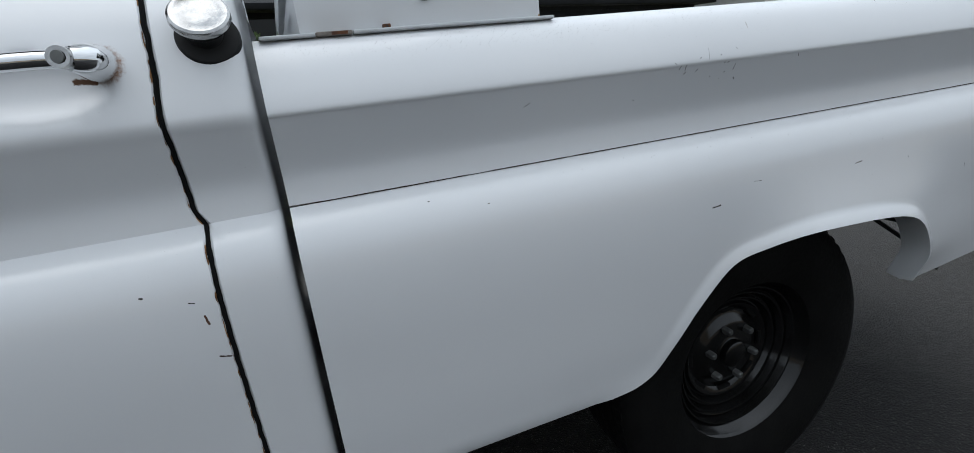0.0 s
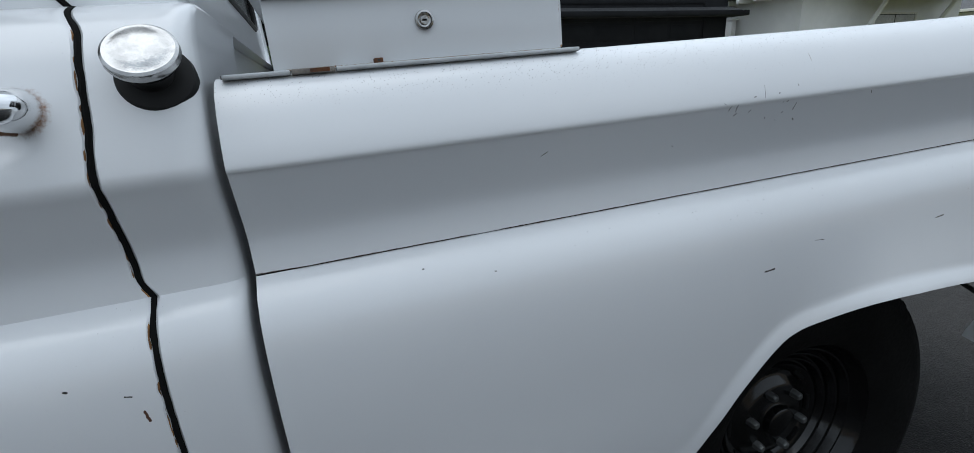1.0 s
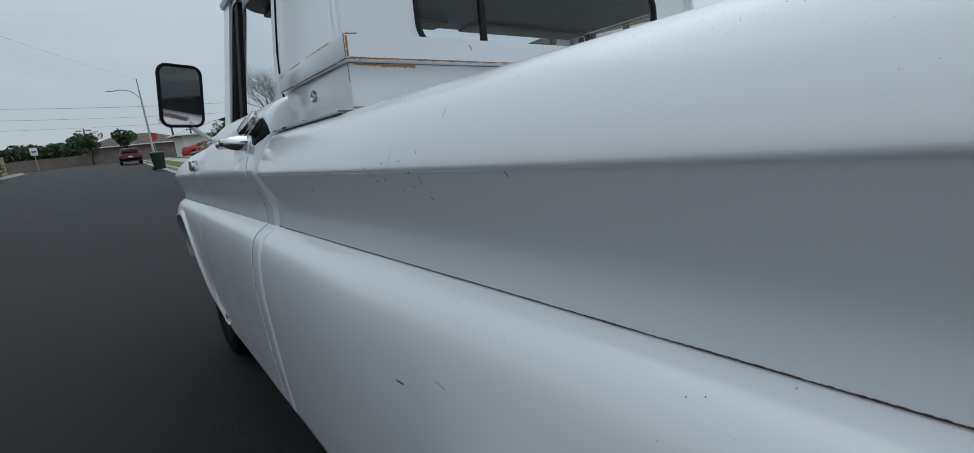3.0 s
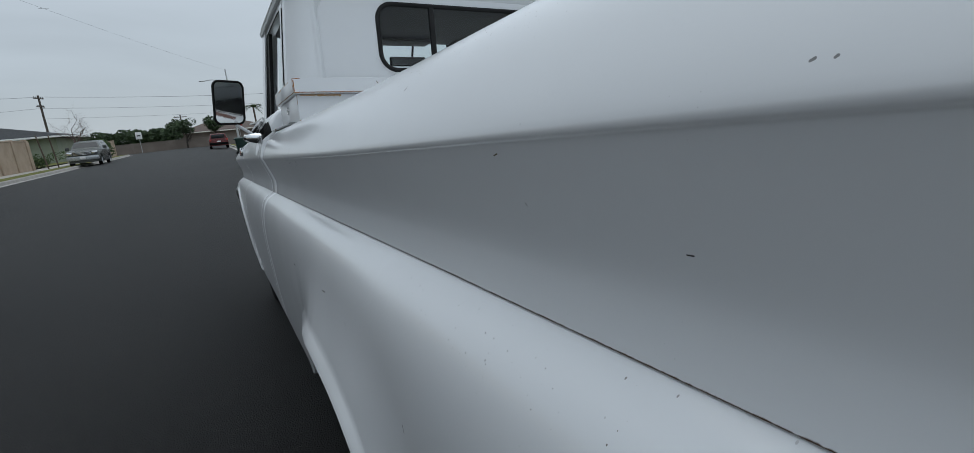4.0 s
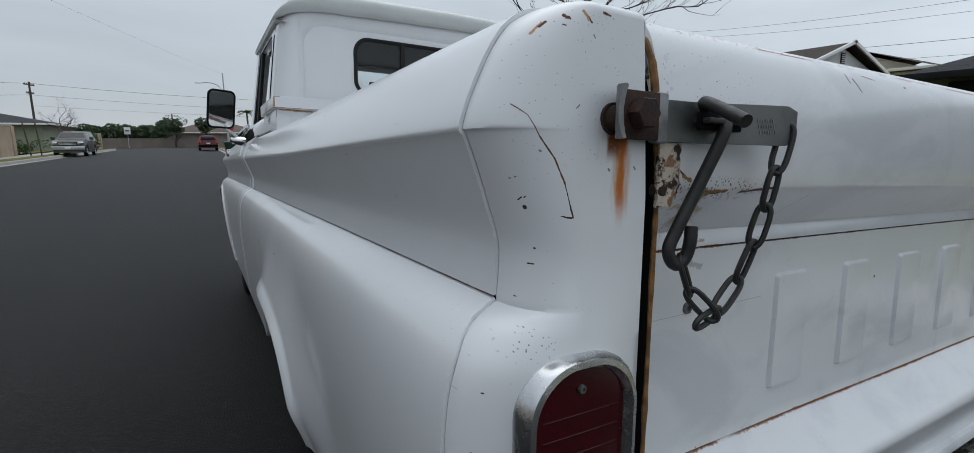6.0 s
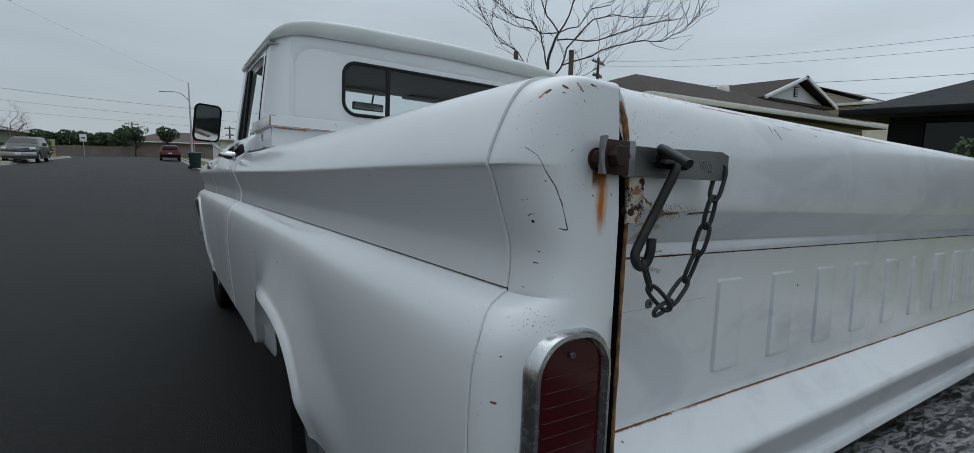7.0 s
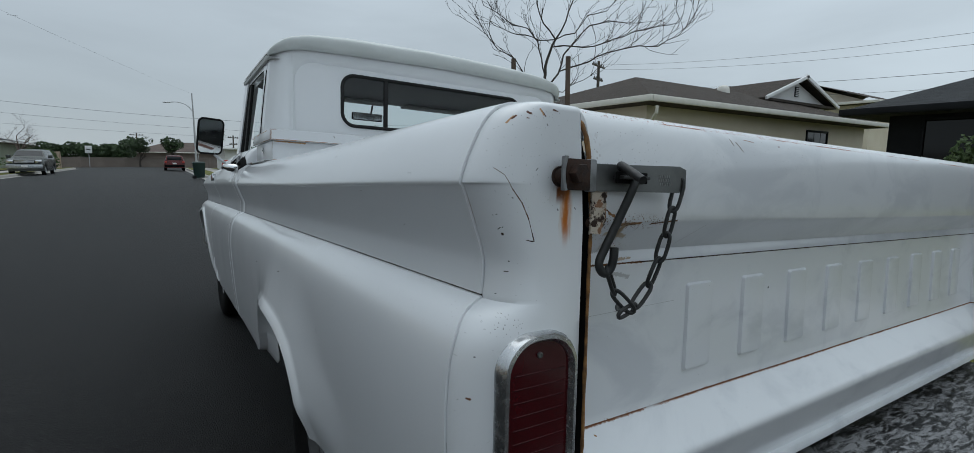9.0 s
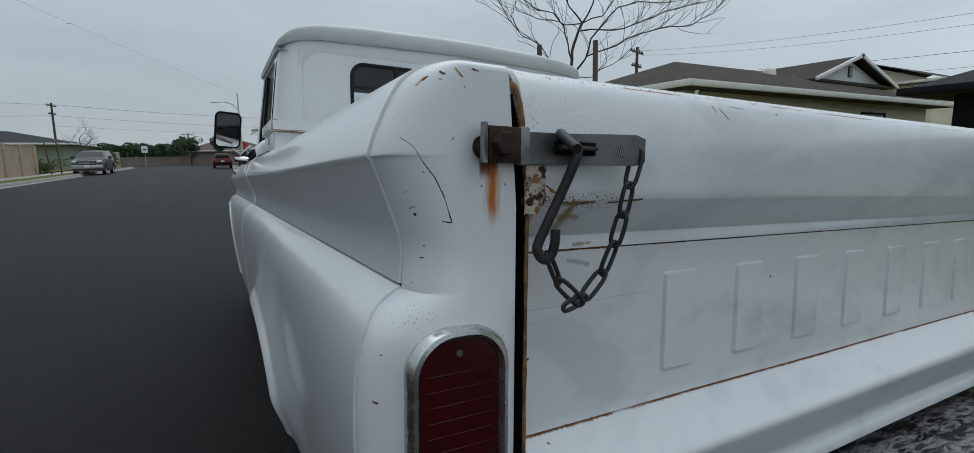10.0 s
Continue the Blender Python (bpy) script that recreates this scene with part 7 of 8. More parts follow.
def leafy_tree(name, label, base, height, radius, seed, count=1400, size=0.16, mat=None, clumps=9, trunk=0.45, category="tree"):
    rng = random.Random(seed)
    t = thing(name, label, category)
    tr, tw = limb_tubes(base, height * 0.9, 0.75, seed, 2, 0.03 * height, trunk)
    part("trunk", join(tr, tw), BARK, t)
    blobs = []
    for i in range(clumps):
        a, q = rng.uniform(0, 2 * math.pi), radius * rng.uniform(0.15, 0.75)
        blobs.append(((base[0] + q * math.cos(a), base[1] + q * math.sin(a), base[2] + height * rng.uniform(trunk + 0.15, 0.88)), (radius * rng.uniform(0.32, 0.5), radius * rng.uniform(0.32, 0.5), height * rng.uniform(0.10, 0.17))))
    part("crown", leaf_mesh(blobs, count, size, seed), mat or LEAF_DARK, t, smooth=0)
    return t


def shrub(name, label, base, size3, seed, count=900, leaf=0.07, mat=None, clumps=8):
    rng = random.Random(seed)
    t = thing(name, label, "shrub")
    stems = [tube([(base[0], base[1], base[2] - 0.1), (base[0] + rng.uniform(-0.5, 0.5) * size3[0], base[1] + rng.uniform(-0.5, 0.5) * size3[1], base[2] + size3[2] * 0.7)], [0.03, 0.01], 5) for _ in range(6)]
    part("stems", join(*stems), BARK, t)
    blobs = [((base[0] + rng.uniform(-0.62, 0.62) * size3[0] / 1, base[1] + rng.uniform(-0.62, 0.62) * size3[1], base[2] + size3[2] * rng.uniform(0.25, 0.72)), (size3[0] * 0.42, size3[1] * 0.42, size3[2] * 0.30)) for _ in range(clumps)]
    part("foliage", leaf_mesh(blobs, count, leaf, seed), mat or LEAF_DARK, t, smooth=0)
    return t


def palm(name, label, base, height, seed, r0=0.16, frond=1.3, n=26):
    rng = random.Random(seed)
    t = thing(name, label, "palm tree")
    top = Vector(base) + Vector((rng.uniform(-0.1, 0.1), 0, height))
    part("trunk", tube([base, (Vector(base) + top) / 2, top], [r0, r0 * 0.8, r0 * 0.75], 10), STAKE, t)
    blades = []
    for k in range(n):
        a, up = rng.uniform(0, 2 * math.pi), rng.uniform(-0.35, 0.95)
        d = Vector((math.cos(a), math.sin(a), up)).normalized()
        pts = [top + d * frond * s - Vector((0, 0, 0.55 * frond * s * s)) for s in (0, 0.25, 0.5, 0.75, 1)]
        side = d.cross(Vector((0, 0, 1))).normalized()
        for i in range(1, 5):
            for w in (-1, 1):
                for j in range(3):
                    p = pts[i - 1].lerp(pts[i], j / 3)
                    tip = p + side * w * frond * 0.26 + d * 0.16 * frond - Vector((0, 0, 0.10 * frond))
                    blades.append(([p, p + d * 0.05, tip], [(0, 1, 2)]))
        blades.append(tube(pts, [0.02, 0.016, 0.012, 0.008, 0.004], 4))
    part("fronds", join(*blades), LEAF_MID, t, smooth=0)
    return t


def spiky(name, label, base, height, seed, n=70):
    rng = random.Random(seed)
    t = thing(name, label, "plant")
    blades = []
    for _ in range(n):
        a, out = rng.uniform(0, 2 * math.pi), rng.uniform(0.05, 0.75)
        d = Vector((math.cos(a), math.sin(a), 0))
        tip = Vector(base) + d * out * height * 0.8 + Vector((0, 0, height * rng.uniform(0.55, 1.0)))
        mid = Vector(base).lerp(tip, 0.55) + Vector((0, 0, 0.12 * height))
        side = d.cross(Vector((0, 0, 1))) * 0.014
        blades.append(([Vector(base) - side, Vector(base) + side, mid + side, mid - side, tip], [(0, 1, 2, 3), (3, 2, 4)]))
    part("blades", join(*blades), LEAF_STRAW, t, smooth=0)
    pot = lathe([(0.0, -0.3), (0.16, -0.3), (0.22, 0.0), (0.235, 0.02), (0.20, 0.02)], 20, Matrix.Translation(base))
    part("pot", pot, IRON, t)
    return t


def staked_tree(base, low, seed):
    """A young tree: a thin trunk that parts low into stems, with long arching limbs and fine upturned twigs."""
    rng = random.Random(seed)
    t = thing("street_tree", "young bare street tree between two stakes", "tree")
    b, k = Vector(base), Vector(low)
    part("trunk", tube([b, b.lerp(k, 0.5) + Vector((0.015, 0.01, 0)), k], [0.030, 0.024, 0.019], 8), BARK, t)
    side, depth, up = Vector((0.83, -0.56, 0)), Vector((0.56, 0.83, 0)), Vector((0, 0, 1))
    limbs = []

    def run(p, angles, length, r0, r1, yaw):
        pts, radii, n = [p.copy()], [r0], len(angles) * 2
        for i in range(n):
            a = radians(angles[i // 2] + rng.uniform(-9, 9))
            flat = side * math.cos(yaw) + depth * math.sin(yaw)
            pts.append(pts[-1] + (flat * math.cos(a) + up * math.sin(a) + depth * rng.uniform(-0.12, 0.12)) * length / n)
            radii.append(r0 + (r1 - r0) * (i + 1) / n)
        limbs.append(tube(pts, radii, 6, caps=False))
        return pts

    def twigs(pts, rad, level):
        for p, q in zip(pts[1:], pts[2:] + [pts[-1]]):
            for c in range(2 if level == 0 else 1):
                if rng.random() < 0.24:
                    continue
                along = q - p if (q - p).length > 1e-6 else pts[-1] - pts[-2]
                d = along.normalized() * 0.9 + side * rng.uniform(-0.55, 0.55) + depth * rng.uniform(-0.6, 0.6) + up * rng.uniform(-0.35, 0.8)
                line, r, n = [p.lerp(q, rng.random())], [rad], 6
                length = rng.uniform(0.16, 0.44) * (1.0, 0.55, 0.35)[level]
                bow = Vector((rng.uniform(-1, 1), rng.uniform(-1, 1), rng.uniform(-0.2, 1.0))) * 0.20
                for i in range(n):
                    d = (d.normalized() + bow + Vector((rng.uniform(-1, 1), rng.uniform(-1, 1), rng.uniform(-1, 1))) * 0.16).normalized()
                    line.append(line[-1] + d * length / n)
                    r.append(rad * (1 - 0.6 * (i + 1) / n))
                limbs.append(tube(line, r, 4, caps=False))
                if level < 2:
                    twigs(line[1::2], rad * 0.62, level + 1)

    def at(u, v):
        return k + side * u + up * v

    # stem or limb: where it leaves, the angles it takes on its way, its length and thickness, its turn in depth
    fork = run(at(0, 0), (84, 76, 70), 0.43, 0.017, 0.012, 0.0)[-1]
    for start, angles, length, r0, yaw in (
            (fork, (135, 106, 95, 100), 0.80, 0.0085, 0.3), (fork, (55, 76, 55, 62), 0.78, 0.0095, -0.3), (fork, (20, 46, 22, 55), 0.95, 0.0065, 0.4),
            (fork, (172, 160, 165, 150), 0.72, 0.006, -0.5), (at(0.005, 0.06), (106, 104, 126, 168, 150, 148), 1.0, 0.0085, 0.2), (at(0.085, 0.34), (3, 0, 22, 14, 6, 8), 1.22, 0.0075, -0.2),
            (at(0.015, -0.08), (58, 78, 46, 52, 16, 2, 4), 1.38, 0.0105, 0.15), (at(0.155, 0.10), (20, 23, 18, 8, -5, 26, 40), 1.36, 0.0075, -0.25), (at(0.025, -0.10), (2, 36, 26), 0.55, 0.005, 0.3),
            (at(-0.04, -0.09), (140, 128, 150, 140, 120), 1.0, 0.006, 0.3)):
        twigs(run(start, angles, length, r0, 0.0028, yaw)[1:], 0.0030, 0)
    part("crown", join(*limbs), BARK, t, "bare arching limbs and fine twigs")


staked_tree((2.14, 3.78, 0.05), (2.142, 3.782, 1.975), 11)
for i, (x, y) in enumerate(((2.24, 3.53), (1.98, 4.09))):
    st = thing("tree_stake", "tall weathered lodgepole stake beside the young tree", "stake", group="tree stakes")
    part("stake_pole", tube([(x, y, -0.1), (x + 0.01, y, 1.0), (x, y + 0.01, 2.19 if i == 0 else 2.23)], [0.028, 0.027, 0.025], 10), STAKE, st)
    part("tie", tube([(x, y, 1.5), (2.145, 3.78, 1.47)], 0.008, 5), RUBBER, st)
bare_tree("bare_tree", "leafless tree with fine brown twigs beside the hedge", (6.4, 31.0, 0.1), 7.0, 0.62, 23, 6, 0.10, 0.30, 4, TWIG_BROWN, 0.85)
bare_tree("bare_tree", "leafless brown tree in the front yard across the street", (-9.5, 49.5, 0.1), 5.2, 0.85, 31, 5, 0.13, 0.28, 3, TWIG_BROWN)
shrub("russet_shrub", "tall russet and green shrub by the driveway", (5.2, 28.2, 0.1), (1.3, 1.4, 2.6), 5, 3600, 0.075, LEAF_RED)
shrub("dark_hedge", "dense dark green hedge by the driveway", (4.3, 26.6, 0.1), (1.2, 1.6, 1.5), 6, 3800, 0.07, LEAF_DARK)
shrub("dark_hedge", "dense dark green hedge by the front lawn", (6.6, 27.0, 0.1), (1.4, 1.2, 1.7), 7, 3600, 0.07, LEAF_DARK)
shrub("flowering_shrub", "pale flowering shrub near the pavement", (3.4, 32.5, 0.08), (0.8, 1.1, 1.2), 8, 2200, 0.05, LEAF_PALE)
shrub("conifer_shrub", "dark upright conifer in a front yard", (4.6, 36.0, 0.08), (0.8, 0.8, 2.8), 9, 2200, 0.06, LEAF_DARK)
shrub("low_hedge", "low green hedge before the slate-blue house", (7.0, 33.0, 0.1), (1.5, 0.7, 0.8), 10, 2200, 0.06, LEAF_DARK)
shrub("leafy_shrub", "green leafy shrub before the dark house window", (12.55, 2.55, lot_z(12.55, 2.55)), (0.75, 0.75, 1.55), 17, 2200, 0.06, LEAF_MID)
shrub("yard_hedge", "clipped dark green hedge before the house across the street", (-13.2, 55.0, 0.1), (2.6, 0.8, 1.1), 12, 1100, 0.09, LEAF_MID)
shrub("yard_hedge", "rounded green shrub beside the garden wall", (-10.0, 57.5, 0.1), (1.5, 1.4, 2.0), 13, 1300, 0.10, LEAF_MID)
shrub("yard_shrub", "low brownish shrub at the end of the block wall", (-11.8, 46.5, 0.1), (0.8, 0.8, 0.8), 14, 500, 0.08, LEAF_MID)
for i in range(13):
    leafy_tree("hedge_tree", "dark green tree in the row beyond the street's end", (-22.0 + 1.35 * i, 92 + (i % 3) * 1.2, -0.3), 3.5 + 0.25 * math.sin(i * 1.7), 1.9, 40 + i, 2600, 0.17, LEAF_DARK, 16, 0.02)
for i, (x, y, hh) in enumerate(((-3.4, 83.95, 4.4), (0.6, 86.5, 4.4), (-5.2, 95.0, 4.5))):
    leafy_tree("round_tree", "umbrella-headed dark tree by the low boundary wall", (x, y, -0.1), hh, 1.8, 60 + i, 1300, 0.15, LEAF_DARK, 11, 0.42)
house("clay_roofed_house", "low house with dull brown tiled roof behind the boundary wall", -4.5, 9.0, 96.0, 105.0, 0.0, 2.2, 1.7, "hip_x", BLOCK_DULL, mottled("dull_clay_tiles", (0.075, 0.056, 0.048), (0.12, 0.09, 0.076), 0.9, 0.8, 12, 0.4), CREAM_TRIM)
palm("palm_tree", "tall palm far down the street", (4.9, 70.5, 0.03), 4.4, 3, 0.14, 1.2)
palm("small_palm", "small palm before the grey-roofed house", (9.4, -22.5, 0.8), 2.25, 4, 0.16, 1.25, 34)
tt = thing("tall_palm", "slim ringed palm in the side yard, its crown out of sight", "palm tree")
part("trunk", tube([(7.4, -16.6, 0.3), (7.45, -16.6, 2.5), (7.4, -16.65, 5.5)], [0.20, 0.17, 0.15], 12), STAKE, tt)
part("root_flare", lathe([(0.30, 0.0), (0.24, 0.12), (0.20, 0.3)], 14, pose(7.4, -16.6, 0.25)), STAKE, tt)
spiky("spiky_plant", "straw-coloured spiky plant in a dark pot", (10.2, -2.5, 0.72), 0.85, 2)
spiky("spiky_plant", "straw-coloured spiky plant in a dark pot", (10.4, -5.4, 0.75), 0.62, 5, 50)

# ---------------------------------------------------------------- street furniture


def bin_geo(x, y, z, turn, label):
    m = pose(x, y, z, 0, 0, turn)
    b = thing("wheelie_bin", label, "bin", m, "wheelie bins")
    green = BIN_GREEN
    rows = []
    for zz, s in ((0.06, 0.80), (0.10, 0.84), (0.90, 1.0), (0.93, 1.06), (0.97, 1.06)):
        rows.append([(a * s, c * s, zz) for a, c in rounded(0.58, 0.66, 0.06, 4)])
    v, q = grid(rows, wrap=True)
    part("bin_body", (v, q + [tuple(reversed(range(len(rows[0]))))]), green, b)
    lid = [[(a * s, c * s, zz) for a, c in rounded(0.64, 0.72, 0.07, 4)] for zz, s in ((0.972, 1.0), (1.00, 1.0), (1.04, 0.90), (1.06, 0.6))]
    v, q = grid(lid, wrap=True)
    part("lid", (v, q + [tuple(range(len(v) - len(lid[0]), len(v)))]), green, b)
    part("handle_bar", tube([(-0.24, 0.36, 0.96), (-0.24, 0.42, 0.98), (0.24, 0.42, 0.98), (0.24, 0.36, 0.96)], 0.015, 8), green, b)
    for s in (-1, 1):
        part("wheel", lathe([(0.0, -0.025), (0.09, -0.025), (0.10, -0.015), (0.10, 0.015), (0.09, 0.025), (0.0, 0.025)], 18, pose(s * 0.26, 0.27, 0.10, 0, 90, 0)), RUBBER, b)


BIN_GREEN = mottled("dark_green_plastic", (0.010, 0.030, 0.026), (0.018, 0.044, 0.038), 0.45, 5, 60, 0.1)
bin_geo(1.02, 17.9, -0.10, 95, "dark green wheelie bin with closed lid on the street")
bin_geo(1.26, 16.9, -0.10, 88, "dark green wheelie bin with closed lid on the street")
bin_geo(0.85, 36.0, road_z(0.85), 92, "dark green wheelie bin standing alone at the kerb")

lamp_post = thing("street_lamp", "slim grey street lamp with a short arm at the kerb", "street lamp")
part("pole", tube([(1.75, 55.0, 0.0), (1.75, 55.0, 3.5), (1.72, 55.0, 7.25)], [0.11, 0.085, 0.05], 10), GALV_POST, lamp_post)
part("arm", tube(smooth_line([(1.74, 55.0, 5.55), (1.2, 55.0, 6.15), (0.5, 55.0, 6.35), (-0.1, 55.0, 6.30)], 4), 0.035, 8), GALV_POST, lamp_post)
part("lamp_head", moved(lathe([(0.0, -0.08), (0.12, -0.06), (0.14, 0.0), (0.10, 0.06), (0.0, 0.08)], 14), Matrix.Translation((-0.35, 55.0, 6.28)) @ Matrix.Diagonal((2.2, 1, 0.7, 1))), GALV_POST, lamp_post)
part("base", lathe([(0.20, 0.0), (0.20, 0.25), (0.13, 0.32)], 14, pose(1.75, 55, 0.05)), GALV_POST, lamp_post)

stop = thing("stop_sign", "red octagonal sign on a steel post near the junction", "road sign")
part("post", tube([(2.3, 61.0, 0.0), (2.3, 61.0, 2.7)], 0.03, 8), GALV_POST, stop)
octo = [(0.40 * math.cos(math.pi / 8 + math.pi * k / 4), 0.40 * math.sin(math.pi / 8 + math.pi * k / 4)) for k in range(8)]
part("plate", moved(prism(octo, -0.006, 0.006), Matrix(((1, 0, 0, 2.3), (0, 0, -1, 60.95), (0, 1, 0, 2.35), (0, 0, 0, 1)))), plain("red_sign_enamel", (0.42, 0.03, 0.025), 0.4), stop)
sign = thing("street_sign", "small white sign on a post across the junction", "road sign")
part("post", tube([(-8.6, 80.5, 0.0), (-8.6, 80.5, 2.6)], 0.035, 8), GALV_POST, sign)
part("plate", box(-8.95, -8.25, 80.42, 80.45, 1.75, 2.65, 0.01), WHITE_TRIM, sign)
part("plate_bar", box(-8.80, -8.40, 80.405, 80.419, 2.12, 2.28), IRON, sign)

for i, (x, y) in enumerate(((-10.6, 44.0), (-10.3, 45.2))):
    st = thing("yard_stake", "thin leaning wooden stake at the end of the wall", "stake", group="yard stakes")
    part("stake_pole", tube([(x, y, 0.0), (x - 0.22 + 0.1 * i, y, 2.3)], [0.045, 0.04], 8), STAKE, st)
    part("tie", tube([(x - 0.11, y, 1.2), (x - 0.15, y + 0.3, 1.2)], 0.01, 5), RUBBER, st)


def utility_pole(x, y, h, arm_turn=0.0, arms=(0.4, 1.5)):
    p = thing("utility_pole", "dark wooden utility pole with crossarms and insulators", "utility pole", pose(x, y, 0, 0, 0, arm_turn))
    part("pole", tube([(0, 0, -0.2), (0, 0, h * 0.5), (0.03, 0, h)], [0.17, 0.14, 0.11], 10), WOOD_POLE, p)
    for k, a in enumerate(arms):
        part("crossarm", box(-1.15 + 0.3 * k, 1.15 - 0.3 * k, -0.06, 0.06, h - a - 0.06, h - a + 0.06, 0.01), WOOD_POLE, p)
        for s in (-0.95, -0.5, 0.5, 0.95):
            part("insulator", lathe([(0.05, 0.0), (0.07, 0.06), (0.04, 0.16), (0.0, 0.18)], 8, pose(s * (1 - 0.26 * k), 0, h - a + 0.06)), STEEL, p)
    return p


utility_pole(-19.6, 90.0, 8.7, 75)
utility_pole(-27.4, 89.0, 8.9, 75)
utility_pole(-4.6, 118.0, 6.0, 10)
utility_pole(30.0, 30.8, 9.6, 20)
utility_pole(13.2, 72.0, 8.2, 60)
utility_pole(9.6, 96.0, 5.2, 40)


def wire(a, b, sag, r0=0.016):
    w = thing("overhead_wire", "thin dark overhead wire between utility poles", "wire", group="overhead wires")
    a, b = Vector(a), Vector(b)
    pts = [a.lerp(b, k / 24) - Vector((0, 0, sag * 4 * (k / 24) * (1 - k / 24))) for k in range(25)]
    part("strand", tube(pts, r0 * 0.6, 5, caps=False), IRON, w)
    part("splice", tube([pts[12] - Vector((0.15, 0, 0)), pts[12] + Vector((0.15, 0, 0))], r0 * 0.9, 5), IRON, w)


wire((-75, 88, 8.6), (-27.4, 89, 8.6), 0.5, 0.026)
wire((-27.4, 89, 8.6), (-19.6, 90, 8.5), 0.1, 0.026)
wire((-19.6, 90, 8.5), (40, 92, 8.1), 1.0, 0.030)
wire((-19.6, 90, 7.0), (40, 92, 6.2), 0.8, 0.022)
wire((-75, 88, 7.2), (-19.6, 90, 7.0), 0.8, 0.022)
wire((-19.6, 90, 5.6), (40, 92, 4.9), 0.6, 0.018)
wire((-12.6, -4, 6.2), (1.72, 55, 7.2), 0.35, 0.005)
wire((30, 30.8, 9.3), (30.5, -25, 9.0), 2.0, 0.013)
wire((30.6, 30.8, 9.0), (31.1, -25, 8.4), 2.0, 0.013)
wire((30, 30.8, 7.4), (30.0, -25, 6.6), 1.6, 0.018)
wire((30, 30.8, 6.6), (30.3, -25, 5.8), 1.5, 0.012)

# ---------------------------------------------------------------- parked vehicles
CAR_GLASS = plain("car_glass", (0.016, 0.019, 0.022), 0.05)


def car(name, label, category, x, y, z, turn, length, width, roofline, belt, paint_mat, tyre_r=0.34, bumpers=None, wheels=(0.18, 0.80), clad=None):
    """A vehicle from its side outline: roofline [(along, height)], nose at 0, tail at 1 of its length."""
    c = thing(name, label, category, pose(x, y, z, 0, 0, turn))
    L, W = length, width
    us = [i / 60 for i in range(61)]
    top = [float(np.interp(u, [p[0] for p in roofline], [p[1] for p in roofline])) for u in us]
    belt_z = [min(t, float(np.interp(u, [p[0] for p in belt], [p[1] for p in belt]))) for u, t in zip(us, top)]
    half = [W / 2 * (1 - 0.16 * max(0, 1 - u / 0.10) ** 2 - 0.10 * max(0, (u - 0.93) / 0.07) ** 2) for u in us]
    rows = []
    for u, t, bz, hw_ in zip(us, top, belt_z, half):
        yy = -L / 2 + u * L
        sill = 0.30
        for w in wheels:
            dd = abs(u - w) * L
            if dd < tyre_r + 0.07:
                sill = max(sill, math.sqrt((tyre_r + 0.07) ** 2 - dd * dd) + tyre_r)
        sill = min(sill, bz - 0.06)
        green = max(0.0, (t - bz))
        inn = 0.40 * green
        ring_pts = [(-hw_ + 0.04, sill), (-hw_, sill + 0.05), (-hw_ - 0.005, (sill + bz) / 2), (-hw_ + 0.02, bz - 0.03), (-hw_ + 0.05, bz)]
        ring_pts += [(-hw_ + 0.05 + inn * 0.9, bz + green * 0.90), (-hw_ + 0.05 + inn + 0.07, t), (0, t + 0.015)]
        rows.append([(a, yy, b) for a, b in ring_pts] + [(-a, yy, b) for a, b in reversed(ring_pts[:-1])])
    g = grid(rows)
    caps = (rows[0], [tuple(range(len(rows[0])))]), (rows[-1], [tuple(reversed(range(len(rows[-1]))))])
    body = part("body", join(g, *caps), paint_mat, c)
    for s in (-1, 1):
        for w in wheels:
            m = pose(s * (W / 2 - 0.12), -L / 2 + w * L, tyre_r, 0, 90 * s, 0)
            ty = part("wheel", lathe([(tyre_r * 0.6, -0.1), (tyre_r * 0.93, -0.105), (tyre_r, -0.08), (tyre_r, 0.08), (tyre_r * 0.93, 0.105), (tyre_r * 0.6, 0.1)], 28, m), TYRE, c)
            part("rim", lathe([(0.0, 0.07), (tyre_r * 0.2, 0.075), (tyre_r * 0.5, 0.06), (tyre_r * 0.6, 0.095), (tyre_r * 0.63, 0.10)], 24, m), GALV, ty)
            for k in range(5):
                part("spoke", moved(box(tyre_r * 0.15, tyre_r * 0.56, -0.03, 0.03, 0.07, 0.088, 0.004), m @ pose(0, 0, 0, 0, 0, 72 * k)), GALV, ty)
    return c, us, top, belt_z, half, L, W


def side_glass(c, us, top, belt_z, half, L, u0, u1, s):
    idx = [i for i, u in enumerate(us) if u0 <= u <= u1]
    rows = []
    for f in (0.12, 0.80):
        row = []
        for i in idx:
            gr = top[i] - belt_z[i]
            off = 0.05 + 0.36 * gr * f / 0.9
            row.append((s * (half[i] - off + 0.006), -L / 2 + us[i] * L, belt_z[i] + gr * f))
        rows.append(row)
    part("side_window", grid(rows, flip=s > 0), CAR_GLASS, c)


